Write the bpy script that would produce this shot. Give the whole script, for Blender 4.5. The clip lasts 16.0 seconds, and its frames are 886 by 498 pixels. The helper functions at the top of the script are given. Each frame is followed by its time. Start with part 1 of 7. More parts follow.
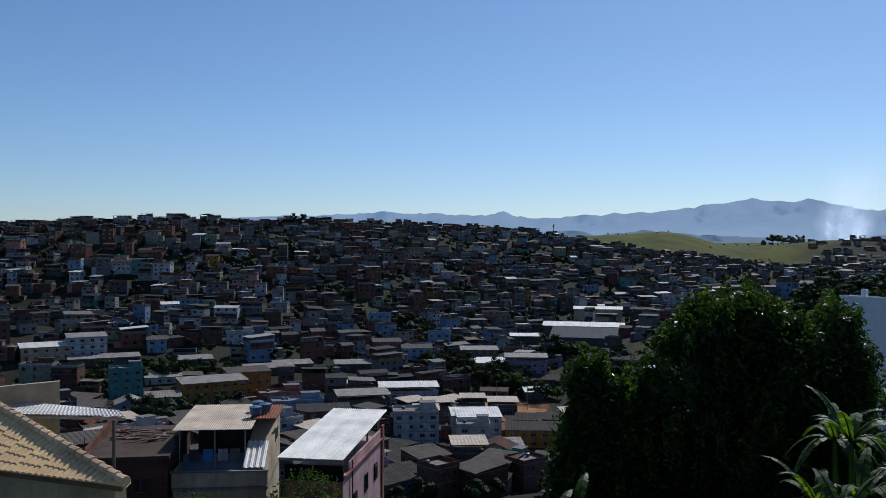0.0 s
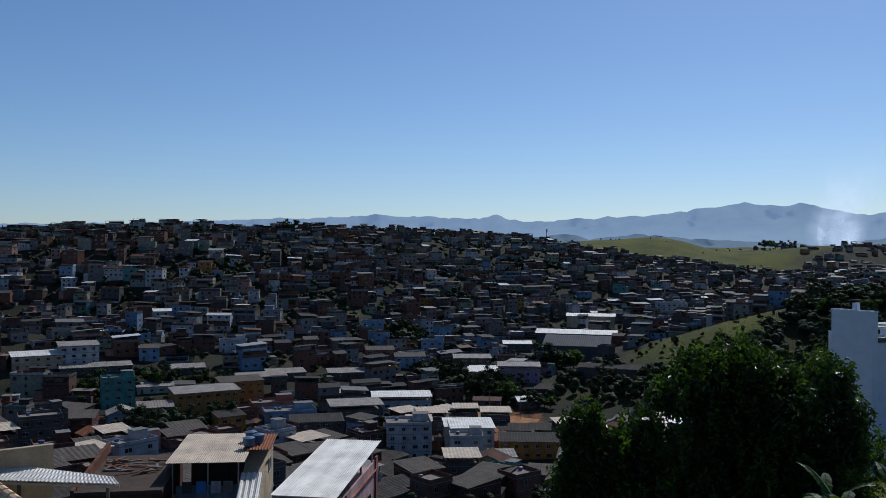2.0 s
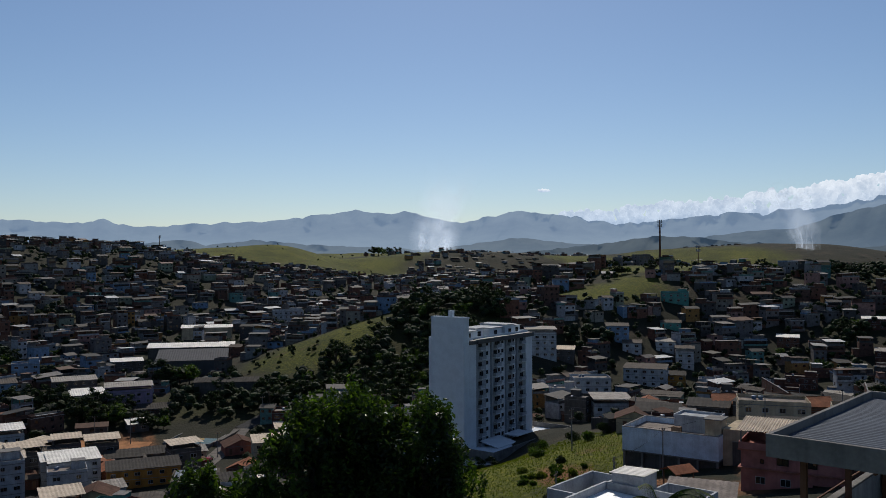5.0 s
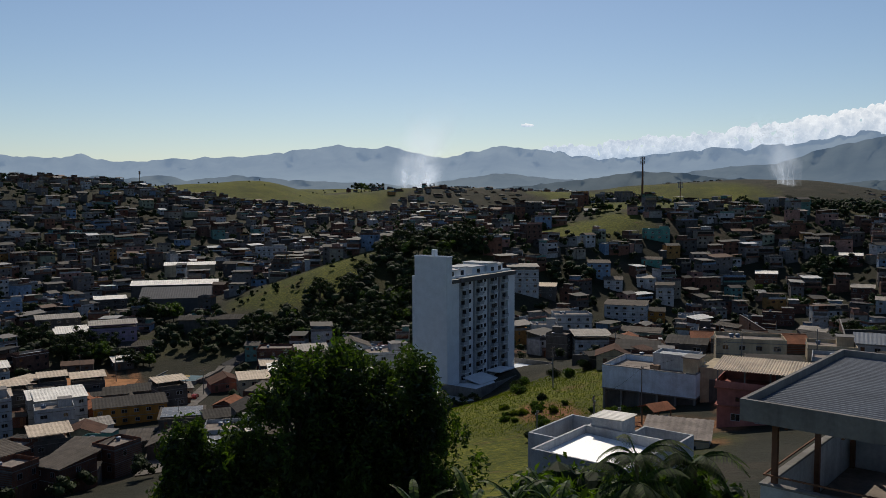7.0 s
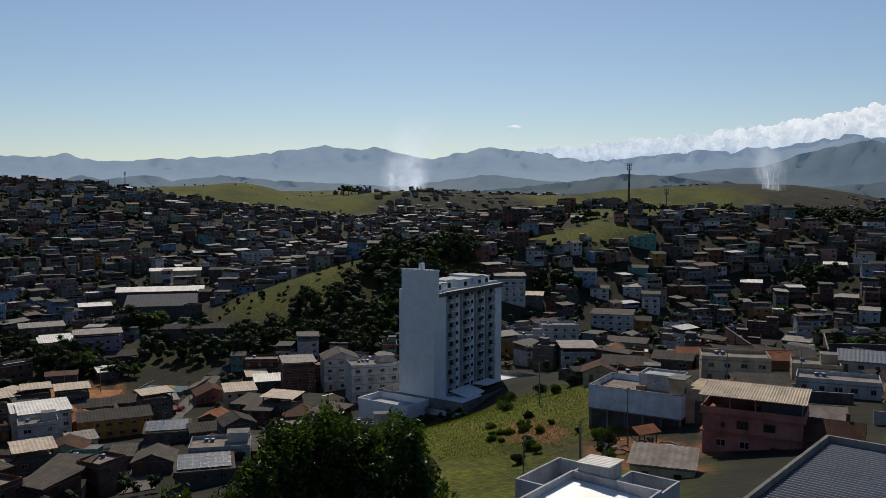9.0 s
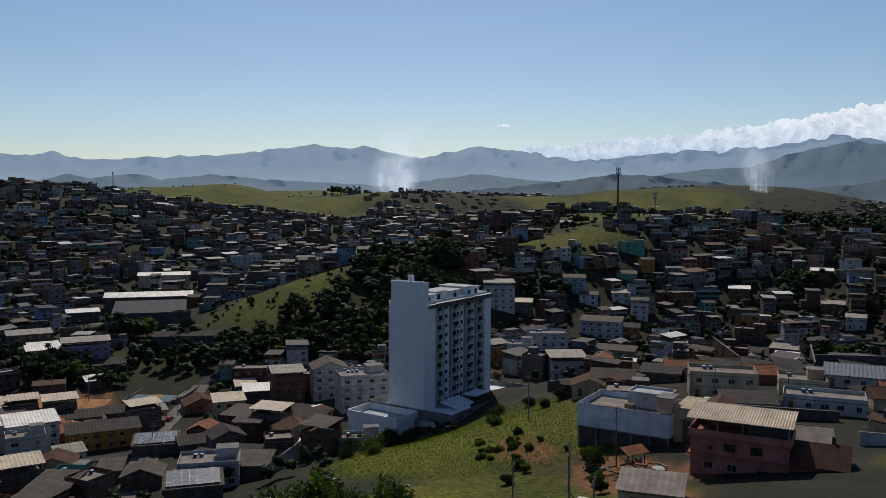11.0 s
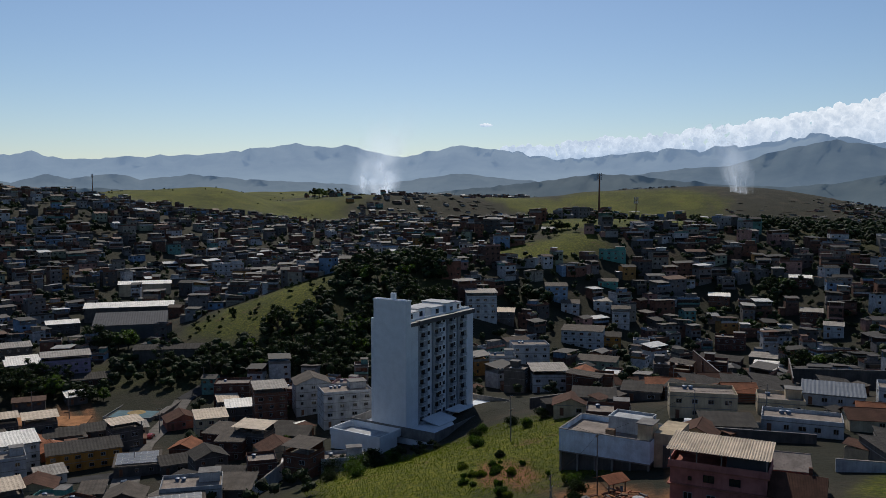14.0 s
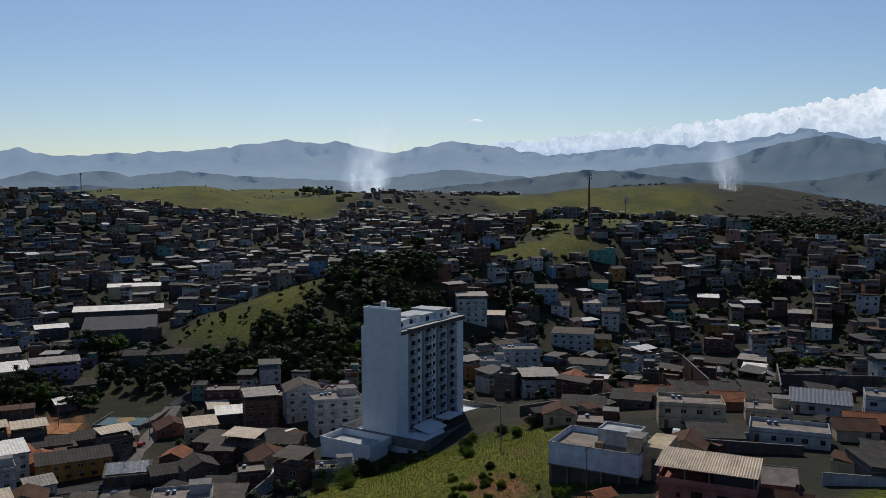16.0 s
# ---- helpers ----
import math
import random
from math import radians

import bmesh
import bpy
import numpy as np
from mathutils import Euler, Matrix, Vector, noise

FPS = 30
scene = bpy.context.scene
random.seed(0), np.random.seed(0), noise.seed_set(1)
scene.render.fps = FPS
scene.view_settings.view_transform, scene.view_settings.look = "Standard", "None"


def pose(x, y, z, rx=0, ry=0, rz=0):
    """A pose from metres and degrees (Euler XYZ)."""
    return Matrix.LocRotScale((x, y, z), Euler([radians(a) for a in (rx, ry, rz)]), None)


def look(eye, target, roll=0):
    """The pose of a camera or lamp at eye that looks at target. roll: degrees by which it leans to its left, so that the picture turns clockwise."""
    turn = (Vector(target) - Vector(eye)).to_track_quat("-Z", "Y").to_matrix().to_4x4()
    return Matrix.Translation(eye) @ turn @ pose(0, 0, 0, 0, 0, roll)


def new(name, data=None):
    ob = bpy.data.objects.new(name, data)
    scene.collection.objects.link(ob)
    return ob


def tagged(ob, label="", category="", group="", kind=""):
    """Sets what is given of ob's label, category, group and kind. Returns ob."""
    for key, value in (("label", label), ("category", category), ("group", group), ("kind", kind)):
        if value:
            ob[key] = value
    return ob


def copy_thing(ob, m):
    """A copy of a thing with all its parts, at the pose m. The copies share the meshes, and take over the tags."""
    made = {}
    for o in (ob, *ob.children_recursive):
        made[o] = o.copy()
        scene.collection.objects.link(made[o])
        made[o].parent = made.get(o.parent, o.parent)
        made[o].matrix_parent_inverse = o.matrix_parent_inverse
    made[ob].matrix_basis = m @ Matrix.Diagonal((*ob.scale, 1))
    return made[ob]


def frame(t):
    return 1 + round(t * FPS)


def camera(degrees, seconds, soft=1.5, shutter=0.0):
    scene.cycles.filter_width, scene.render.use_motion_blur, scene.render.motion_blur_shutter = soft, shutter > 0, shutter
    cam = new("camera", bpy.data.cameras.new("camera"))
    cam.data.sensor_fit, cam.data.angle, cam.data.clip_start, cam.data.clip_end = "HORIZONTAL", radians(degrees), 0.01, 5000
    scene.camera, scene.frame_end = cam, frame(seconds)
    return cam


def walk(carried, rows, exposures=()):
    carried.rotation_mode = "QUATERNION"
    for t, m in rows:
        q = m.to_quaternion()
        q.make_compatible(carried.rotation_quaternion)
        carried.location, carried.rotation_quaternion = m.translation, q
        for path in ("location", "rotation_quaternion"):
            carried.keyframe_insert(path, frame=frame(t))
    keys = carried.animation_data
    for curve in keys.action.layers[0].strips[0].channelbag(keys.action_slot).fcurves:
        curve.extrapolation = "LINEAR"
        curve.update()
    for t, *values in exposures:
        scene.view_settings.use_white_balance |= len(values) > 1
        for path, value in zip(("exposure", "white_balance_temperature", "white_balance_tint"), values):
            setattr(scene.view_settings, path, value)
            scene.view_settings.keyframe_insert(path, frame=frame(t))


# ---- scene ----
cam = camera(55.56, 16.0, soft=0.85)
walk(cam, [
    (0.0, pose(-0.07, -0.55, 70.00, 89.93, -0.14, -0.00)),
    (0.5, pose(-0.14, -0.50, 70.55, 90.00, -0.20, -0.10)),
    (1.0, pose(-0.14, -0.47, 70.79, 90.05, -0.20, -0.20)),
    (1.5, pose(-0.18, -0.54, 71.66, 90.09, -0.22, -0.35)),
    (2.0, pose(-0.17, -0.63, 72.83, 90.11, -0.28, -0.47)),
    (2.2, pose(-0.18, -0.60, 73.29, 90.12, -0.25, -1.45)),
    (2.3, pose(-0.19, -0.57, 73.52, 90.13, -0.19, -3.25)),
    (2.4, pose(-0.20, -0.52, 73.74, 90.18, -0.17, -5.80)),
    (2.5, pose(-0.20, -0.47, 73.96, 90.22, -0.13, -8.28)),
    (2.6, pose(-0.20, -0.42, 74.17, 90.26, -0.12, -10.15)),
    (2.7, pose(-0.20, -0.36, 74.38, 90.29, -0.11, -10.95)),
    (3.0, pose(-0.18, -0.20, 74.93, 90.34, -0.09, -11.32)),
    (3.5, pose(-0.29, -0.00, 75.50, 90.45, -0.09, -11.80)),
    (3.6, pose(-0.25, 0.07, 75.54, 90.46, -0.09, -11.92)),
    (3.7, pose(-0.19, 0.15, 75.57, 90.47, -0.08, -12.40)),
    (3.8, pose(-0.09, 0.22, 75.58, 90.50, -0.05, -15.77)),
    (3.9, pose(0.01, 0.30, 75.59, 90.55, 0.05, -20.42)),
    (4.0, pose(0.10, 0.36, 75.59, 90.59, 0.13, -23.79)),
    (4.1, pose(0.14, 0.39, 75.59, 90.61, 0.15, -24.75)),
    (4.2, pose(0.18, 0.42, 75.59, 90.62, 0.17, -25.20)),
    (4.5, pose(0.25, 0.45, 75.59, 90.64, 0.19, -25.61)),
    (5.0, pose(0.27, 0.36, 75.56, 90.49, 0.18, -26.10)),
    (5.1, pose(0.24, 0.30, 75.56, 88.35, 0.15, -26.15)),
    (5.2, pose(0.19, 0.22, 75.57, 85.98, 0.12, -26.19)),
    (7.5, pose(0.09, 0.13, 77.73, 86.14, 0.07, -27.51)),
    (8.0, pose(0.08, 0.20, 78.87, 86.15, 0.02, -27.77)),
    (8.5, pose(0.10, 0.33, 79.95, 86.13, -0.05, -27.96)),
    (9.0, pose(0.10, 0.37, 80.92, 86.10, -0.08, -28.14)),
    (11.5, pose(-0.02, 0.33, 86.21, 85.98, -0.20, -29.05)),
    (12.0, pose(-0.04, 0.31, 87.22, 85.99, -0.17, -29.26)),
    (12.5, pose(-0.06, 0.30, 88.24, 85.99, -0.17, -29.48)),
    (13.0, pose(-0.11, 0.26, 89.28, 85.96, -0.12, -29.68)),
    (13.5, pose(-0.06, 0.15, 90.31, 85.93, -0.12, -29.88)),
    (14.0, pose(-0.00, 0.05, 91.37, 85.85, -0.07, -30.06)),
    (14.5, pose(0.08, -0.07, 92.37, 85.80, -0.04, -30.22)),
    (15.0, pose(0.15, -0.11, 93.35, 85.74, -0.01, -30.39)),
    (15.5, pose(0.09, -0.15, 94.37, 85.64, 0.01, -30.58)),
    (16.0, pose(0.19, -0.09, 95.46, 85.52, 0.06, -30.71)),
], exposures=[(0.0, 0.0, 5500, 10), (2.0, -0.12, 5500, 10), (3.6, -0.2, 5700, 10), (5.0, -0.14, 6250, 10), (7.5, -0.08, 6650, 10), (9.0, -0.08, 6600, 10), (11.5, -0.09, 6350, 10), (16.0, -0.1, 6250, 10)])

# ---- light: afternoon sun ahead of the camera, clear sky ----
SUN_AZ, SUN_EL = radians(27), radians(43)
world = bpy.data.worlds.new("sky_world")
world.use_nodes = True
scene.world = world
wn, wl = world.node_tree.nodes, world.node_tree.links
sky = wn.new("ShaderNodeTexSky")
sky.sky_type, sky.sun_disc = "NISHITA", False
sky.sun_elevation, sky.sun_rotation = SUN_EL, SUN_AZ
sky.altitude, sky.air_density, sky.dust_density, sky.ozone_density = 700, 1.0, 0.5, 3.6
wl.new(sky.outputs[0], wn["Background"].inputs["Color"])
wn["Background"].inputs["Strength"].default_value = 0.078
sun_data = bpy.data.lights.new("sun", "SUN")
sun_data.energy, sun_data.angle, sun_data.color = 3.6, radians(0.53), (1.0, 0.91, 0.78)
sun = new("sun", sun_data)
sun_way = Vector((math.sin(SUN_AZ) * math.cos(SUN_EL), math.cos(SUN_AZ) * math.cos(SUN_EL), math.sin(SUN_EL)))
sun.matrix_world = look(sun_way * 500, (0, 0, 0))


# ---- materials ----
def material(name, rough=0.8, metal=0.0):
    m = bpy.data.materials.new(name)
    m.use_nodes = True
    b = m.node_tree.nodes["Principled BSDF"]
    b.inputs["Roughness"].default_value, b.inputs["Metallic"].default_value = rough, metal
    b.inputs["Specular IOR Level"].default_value = 0.12 if rough > 0.6 else 0.4
    return m, m.node_tree.nodes, m.node_tree.links, b


def noise_node(n, l, scale, detail=4.0, rough=0.6, coords="Object"):
    tc, t = n.new("ShaderNodeTexCoord"), n.new("ShaderNodeTexNoise")
    t.inputs["Scale"].default_value, t.inputs["Detail"].default_value, t.inputs["Roughness"].default_value = scale, detail, rough
    l.new(tc.outputs[coords], t.inputs["Vector"])
    return t


def ramp(n, l, source, stops, hard=False):
    r = n.new("ShaderNodeValToRGB")
    r.color_ramp.interpolation = "CONSTANT" if hard else "LINEAR"
    e = r.color_ramp.elements
    while len(e) < len(stops):
        e.new(0.5)
    for k, (p, c) in enumerate(stops):
        e[k].position, e[k].color = p, (*c, 1)
    l.new(source, r.inputs[0])
    return r


def mix(n, l, a, b, factor, blend="MIX"):
    m = n.new("ShaderNodeMix")
    m.data_type, m.blend_type = "RGBA", blend
    for slot, v in ((0, factor), (6, a), (7, b)):
        if isinstance(v, (int, float)):
            m.inputs[slot].default_value = v
        elif isinstance(v, tuple):
            m.inputs[slot].default_value = (*v, 1)
        else:
            l.new(v, m.inputs[slot])
    return m.outputs[2]


def bump(n, l, b, source, strength=0.4, distance=0.05):
    k = n.new("ShaderNodeBump")
    k.inputs["Strength"].default_value, k.inputs["Distance"].default_value = strength, distance
    l.new(source, k.inputs["Height"])
    l.new(k.outputs[0], b.inputs["Normal"])


def painted(name, colour, rough=0.85, stain=0.5, metal=0.0):
    """Weathered paint, render or sheet: broad stains, streaks that run down, fine grain."""
    m, n, l, b = material(name, rough, metal)
    big = noise_node(n, l, 0.35, 5)
    fine = noise_node(n, l, 6.0, 6)
    tc, mp, streak = n.new("ShaderNodeTexCoord"), n.new("ShaderNodeMapping"), n.new("ShaderNodeTexNoise")
    mp.inputs["Scale"].default_value = (1.6, 1.6, 0.16)
    streak.inputs["Scale"].default_value, streak.inputs["Detail"].default_value = 1.5, 5
    l.new(tc.outputs["Object"], mp.inputs[0])
    l.new(mp.outputs[0], streak.inputs["Vector"])
    dark = tuple(c * 0.45 + 0.01 for c in colour)
    light = tuple(min(c * 1.15, 0.85) for c in colour)
    c1 = ramp(n, l, big.outputs[0], [(0.32, tuple(c * (1 - 0.35 * min(1, stain * 3)) for c in colour)), (0.62, light)])
    c2 = ramp(n, l, streak.outputs[0], [(0.45, (0, 0, 0)), (0.75, (1, 1, 1))])
    f = n.new("ShaderNodeMath")
    f.operation = "MULTIPLY"
    f.inputs[1].default_value = stain
    l.new(c2.outputs[0], f.inputs[0])
    c3 = mix(n, l, c1.outputs[0], dark, f.outputs[0])
    g = ramp(n, l, fine.outputs[0], [(0.3, (0.82, 0.82, 0.82)), (0.7, (1.05, 1.05, 1.05))])
    l.new(mix(n, l, c3, g.outputs[0], 1.0, "MULTIPLY"), b.inputs["Base Color"])
    bump(n, l, b, fine.outputs[0], 0.25, 0.02)
    return m


def corrugated(name, colour, rough=0.5, metal=0.0, pitch=0.18, stain=0.45):
    """Sheet roofing: ribs along the local y axis, rust and dirt patches."""
    m = painted(name, colour, rough, stain, metal)
    n, l = m.node_tree.nodes, m.node_tree.links
    b = n["Principled BSDF"]
    tc, w = n.new("ShaderNodeTexCoord"), n.new("ShaderNodeTexWave")
    w.wave_type, w.bands_direction = "BANDS", "X"
    w.inputs["Scale"].default_value = 0.314 / pitch
    l.new(tc.outputs["Object"], w.inputs["Vector"])
    bump(n, l, b, w.outputs[1], 0.6, 0.04)
    return m


def brickwork(name, tint=(1, 1, 1)):
    m, n, l, b = material(name, 0.9)
    tc, mp, br = n.new("ShaderNodeTexCoord"), n.new("ShaderNodeMapping"), n.new("ShaderNodeTexBrick")
    mp.inputs["Rotation"].default_value = (radians(90), 0, 0)
    br.inputs["Scale"].default_value = 1.0
    for k, v in (("Brick Width", 0.32), ("Row Height", 0.21), ("Mortar Size", 0.018)):
        br.inputs[k].default_value = v
    for k, c in (("Color1", (0.17, 0.064, 0.032)), ("Color2", (0.14, 0.055, 0.034)), ("Mortar", (0.13, 0.11, 0.10))):
        br.inputs[k].default_value = (*(a * t for a, t in zip(c, tint)), 1)
    l.new(tc.outputs["Object"], mp.inputs[0])
    l.new(mp.outputs[0], br.inputs["Vector"])
    big = noise_node(n, l, 0.5, 5)
    g = ramp(n, l, big.outputs[0], [(0.3, (0.55, 0.55, 0.55)), (0.7, (1.1, 1.1, 1.1))])
    l.new(mix(n, l, br.outputs[0], g.outputs[0], 1.0, "MULTIPLY"), b.inputs["Base Color"])
    bump(n, l, b, br.outputs[1], -0.3, 0.02)
    return m


def leafy(name, dark, light, gloss=0.45, through_light=0.3):
    m, n, l, b = material(name, gloss)
    b.inputs["Specular IOR Level"].default_value = 0.25
    geo = n.new("ShaderNodeNewGeometry")
    c = ramp(n, l, geo.outputs["Random Per Island"], [(0.0, dark), (0.7, light), (1.0, tuple(min(v * 1.5, 0.3) for v in light))])
    big = noise_node(n, l, 0.4, 3)
    g = ramp(n, l, big.outputs[0], [(0.35, (0.6, 0.65, 0.6)), (0.65, (1.15, 1.1, 1.0))])
    col = mix(n, l, c.outputs[0], g.outputs[0], 1.0, "MULTIPLY")
    l.new(col, b.inputs["Base Color"])
    tr = n.new("ShaderNodeBsdfTranslucent")
    l.new(mix(n, l, col, (2.2, 2.4, 0.7), 1.0, "MULTIPLY"), tr.inputs[0])
    ms = n.new("ShaderNodeMixShader")
    ms.inputs[0].default_value = through_light
    l.new(b.outputs[0], ms.inputs[1])
    l.new(tr.outputs[0], ms.inputs[2])
    l.new(ms.outputs[0], n["Material Output"].inputs[0])
    return m


MAT = {
    "white": painted("white_paint", (0.41, 0.42, 0.43), 0.75, 0.4),
    "tower_white": painted("tower_white_render", (0.60, 0.63, 0.66), 0.75, 0.0),
    "tower_grey": painted("tower_grey_render", (0.30, 0.32, 0.34), 0.75, 0.1),
    "charcoal": painted("charcoal_fascia", (0.06, 0.06, 0.065), 0.6, 0.2),
    "cream": painted("cream_paint", (0.46, 0.37, 0.25), 0.85, 0.4),
    "pink": painted("pink_paint", (0.36, 0.15, 0.13), 0.85, 0.4),
    "pale_pink": painted("pale_pink_paint", (0.50, 0.33, 0.32), 0.85, 0.4),
    "salmon": painted("salmon_paint", (0.30, 0.12, 0.09), 0.85, 0.4),
    "teal": painted("teal_paint", (0.09, 0.25, 0.22), 0.85, 0.4),
    "blue": painted("pale_blue_paint", (0.22, 0.31, 0.42), 0.8, 0.4),
    "bright_blue": painted("bright_blue_paint", (0.08, 0.22, 0.5), 0.8, 0.3),
    "lilac": painted("lilac_paint", (0.28, 0.22, 0.31), 0.85, 0.4),
    "ochre": painted("ochre_paint", (0.36, 0.17, 0.04), 0.85, 0.4),
    "green": painted("pale_green_paint", (0.22, 0.27, 0.2), 0.85, 0.4),
    "render": painted("grey_cement_render", (0.10, 0.09, 0.083), 0.95, 0.6),
    "concrete": painted("concrete", (0.20, 0.19, 0.18), 0.9, 0.6),
    "slab": painted("weathered_roof_slab", (0.26, 0.22, 0.19), 0.9, 0.65),
    "brick": brickwork("bare_clay_block"),
    "brick_dark": brickwork("sooty_clay_block", (0.7, 0.75, 0.85)),
    "zinc": corrugated("zinc_sheet", (0.64, 0.61, 0.555), 0.6, 0.05, 0.18, 0.2),
    # sun glint on steel sheet put into a near-white base colour
    "glint_sheet": corrugated("sun_glint_steel_sheet", (0.86, 0.85, 0.82), 0.45, 0.0, 0.3, 0.08),
    "dull_zinc": corrugated("weathered_zinc_sheet", (0.29, 0.262, 0.23), 0.7, 0.05, 0.18, 0.45),
    "fibre": corrugated("fibre_cement_sheet", (0.105, 0.088, 0.073), 0.85),
    "fibre_dark": corrugated("old_fibre_cement_sheet", (0.055, 0.049, 0.043), 0.9),
    "beige_sheet": corrugated("beige_sheet", (0.54, 0.44, 0.33), 0.65, 0.0, 0.18, 0.25),
    "grey_sheet": corrugated("grey_steel_sheet", (0.10, 0.115, 0.14), 0.65, 0.0, 0.3, 0.1),
    "slate_sheet": corrugated("slate_grey_sheet", (0.085, 0.085, 0.09), 0.85, 0.0, 0.3, 0.1),
    "tile": corrugated("clay_roof_tile", (0.26, 0.10, 0.05), 0.85, 0.0, 0.24),
    "tile_dark": corrugated("old_clay_roof_tile", (0.09, 0.045, 0.03), 0.9, 0.0, 0.24),
    "tank": painted("blue_polyethylene", (0.06, 0.11, 0.19), 0.5, 0.15),
    "steel": painted("galvanised_steel", (0.32, 0.32, 0.33), 0.5, 0.3, 0.6),
    "stained_slab": painted("stained_roof_slab", (0.085, 0.06, 0.045), 0.9, 0.8),
    "rust": painted("rusty_steel", (0.16, 0.08, 0.05), 0.8, 0.5),
    "wood": painted("weathered_timber", (0.18, 0.12, 0.08), 0.9, 0.4),
    "bark": painted("bark", (0.12, 0.09, 0.065), 0.95, 0.5),
    "asphalt": painted("asphalt", (0.042, 0.042, 0.044), 0.9, 0.4),
    "pave": painted("pale_street_paving", (0.15, 0.135, 0.12), 0.9, 0.4),
    "dirt": painted("orange_clay_soil", (0.36, 0.17, 0.075), 0.95, 0.4),
    "court": painted("court_blue_paint", (0.06, 0.13, 0.16), 0.7, 0.3),
    "court_dark": painted("court_worn_paint", (0.045, 0.052, 0.052), 0.8, 0.3),
    "court_yellow": painted("court_yellow_paint", (0.26, 0.18, 0.06), 0.7, 0.3),
    "car_white": painted("white_car_paint", (0.75, 0.75, 0.76), 0.25, 0.05),
    "car_dark": painted("dark_car_paint", (0.04, 0.045, 0.05), 0.25, 0.05),
    "car_red": painted("red_car_paint", (0.3, 0.04, 0.03), 0.25, 0.05),
    "rubber": painted("tyre_rubber", (0.02, 0.02, 0.02), 0.9, 0.1),
    "stone": painted("tomb_stone", (0.36, 0.34, 0.32), 0.8, 0.5),
    "panel": painted("solar_cell", (0.07, 0.08, 0.09), 0.3, 0.05),
    "leaf": leafy("dark_leaf", (0.009, 0.015, 0.006), (0.024, 0.038, 0.010), 0.8, 0.12),
    "leaf_near": leafy("glossy_mango_leaf", (0.006, 0.013, 0.004), (0.028, 0.05, 0.011), 0.4, 0.3),
    "leaf_mid": leafy("mid_leaf", (0.012, 0.024, 0.005), (0.045, 0.078, 0.012), 0.65, 0.35),
    "leaf_bright": leafy("banana_leaf", (0.024, 0.046, 0.006), (0.065, 0.105, 0.014), 0.5, 0.35),
    "grass_blade": leafy("grass_blade", (0.045, 0.06, 0.008), (0.10, 0.12, 0.015), 0.7, 0.3),
}
gm, gn, gl, gb = material("window_glass", 0.06)
gb.inputs["Base Color"].default_value = (0.012, 0.014, 0.017, 1)
gb.inputs["Specular IOR Level"].default_value = 0.6
MAT["glass"] = gm
# near-black for the shade of rooms and gaps, also black frames and cables
dm, dn, dl, db = material("room_shade_and_black", 0.9)
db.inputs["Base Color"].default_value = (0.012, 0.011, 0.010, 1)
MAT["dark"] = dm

# many-coloured walls of the crowded far slopes
fw, n, l, b = material("hillside_walls", 0.9)
geo = n.new("ShaderNodeNewGeometry")
c = ramp(n, l, geo.outputs["Random Per Island"], [
    (0.0, (0.17, 0.085, 0.06)), (0.16, (0.12, 0.07, 0.055)), (0.28, (0.17, 0.155, 0.15)), (0.44, (0.085, 0.08, 0.078)),
    (0.58, (0.42, 0.42, 0.43)), (0.68, (0.27, 0.24, 0.20)), (0.76, (0.24, 0.235, 0.23)), (0.85, (0.33, 0.19, 0.16)), (0.89, (0.18, 0.26, 0.37)),
    (0.93, (0.12, 0.24, 0.22)), (0.955, (0.24, 0.27, 0.20)), (0.98, (0.32, 0.17, 0.06))], True)
g = ramp(n, l, noise_node(n, l, 0.8, 5).outputs[0], [(0.3, (0.55, 0.55, 0.55)), (0.7, (1.1, 1.1, 1.1))])
l.new(mix(n, l, c.outputs[0], g.outputs[0], 1.0, "MULTIPLY"), b.inputs["Base Color"])
MAT["far_wall"] = fw
fr, n, l, b = material("hillside_roofs", 0.7)
geo = n.new("ShaderNodeNewGeometry")
c = ramp(n, l, geo.outputs["Random Per Island"], [
    (0.0, (0.032, 0.030, 0.028)), (0.22, (0.055, 0.050, 0.046)), (0.46, (0.095, 0.085, 0.076)), (0.62, (0.05, 0.028, 0.02)),
    (0.70, (0.11, 0.055, 0.035)), (0.77, (0.18, 0.165, 0.15)), (0.87, (0.32, 0.31, 0.29)), (0.935, (0.58, 0.57, 0.55))], True)
g = ramp(n, l, noise_node(n, l, 0.6, 5).outputs[0], [(0.3, (0.6, 0.6, 0.6)), (0.7, (1.1, 1.1, 1.1))])
l.new(mix(n, l, c.outputs[0], g.outputs[0], 1.0, "MULTIPLY"), b.inputs["Base Color"])
MAT["far_roof"] = fr


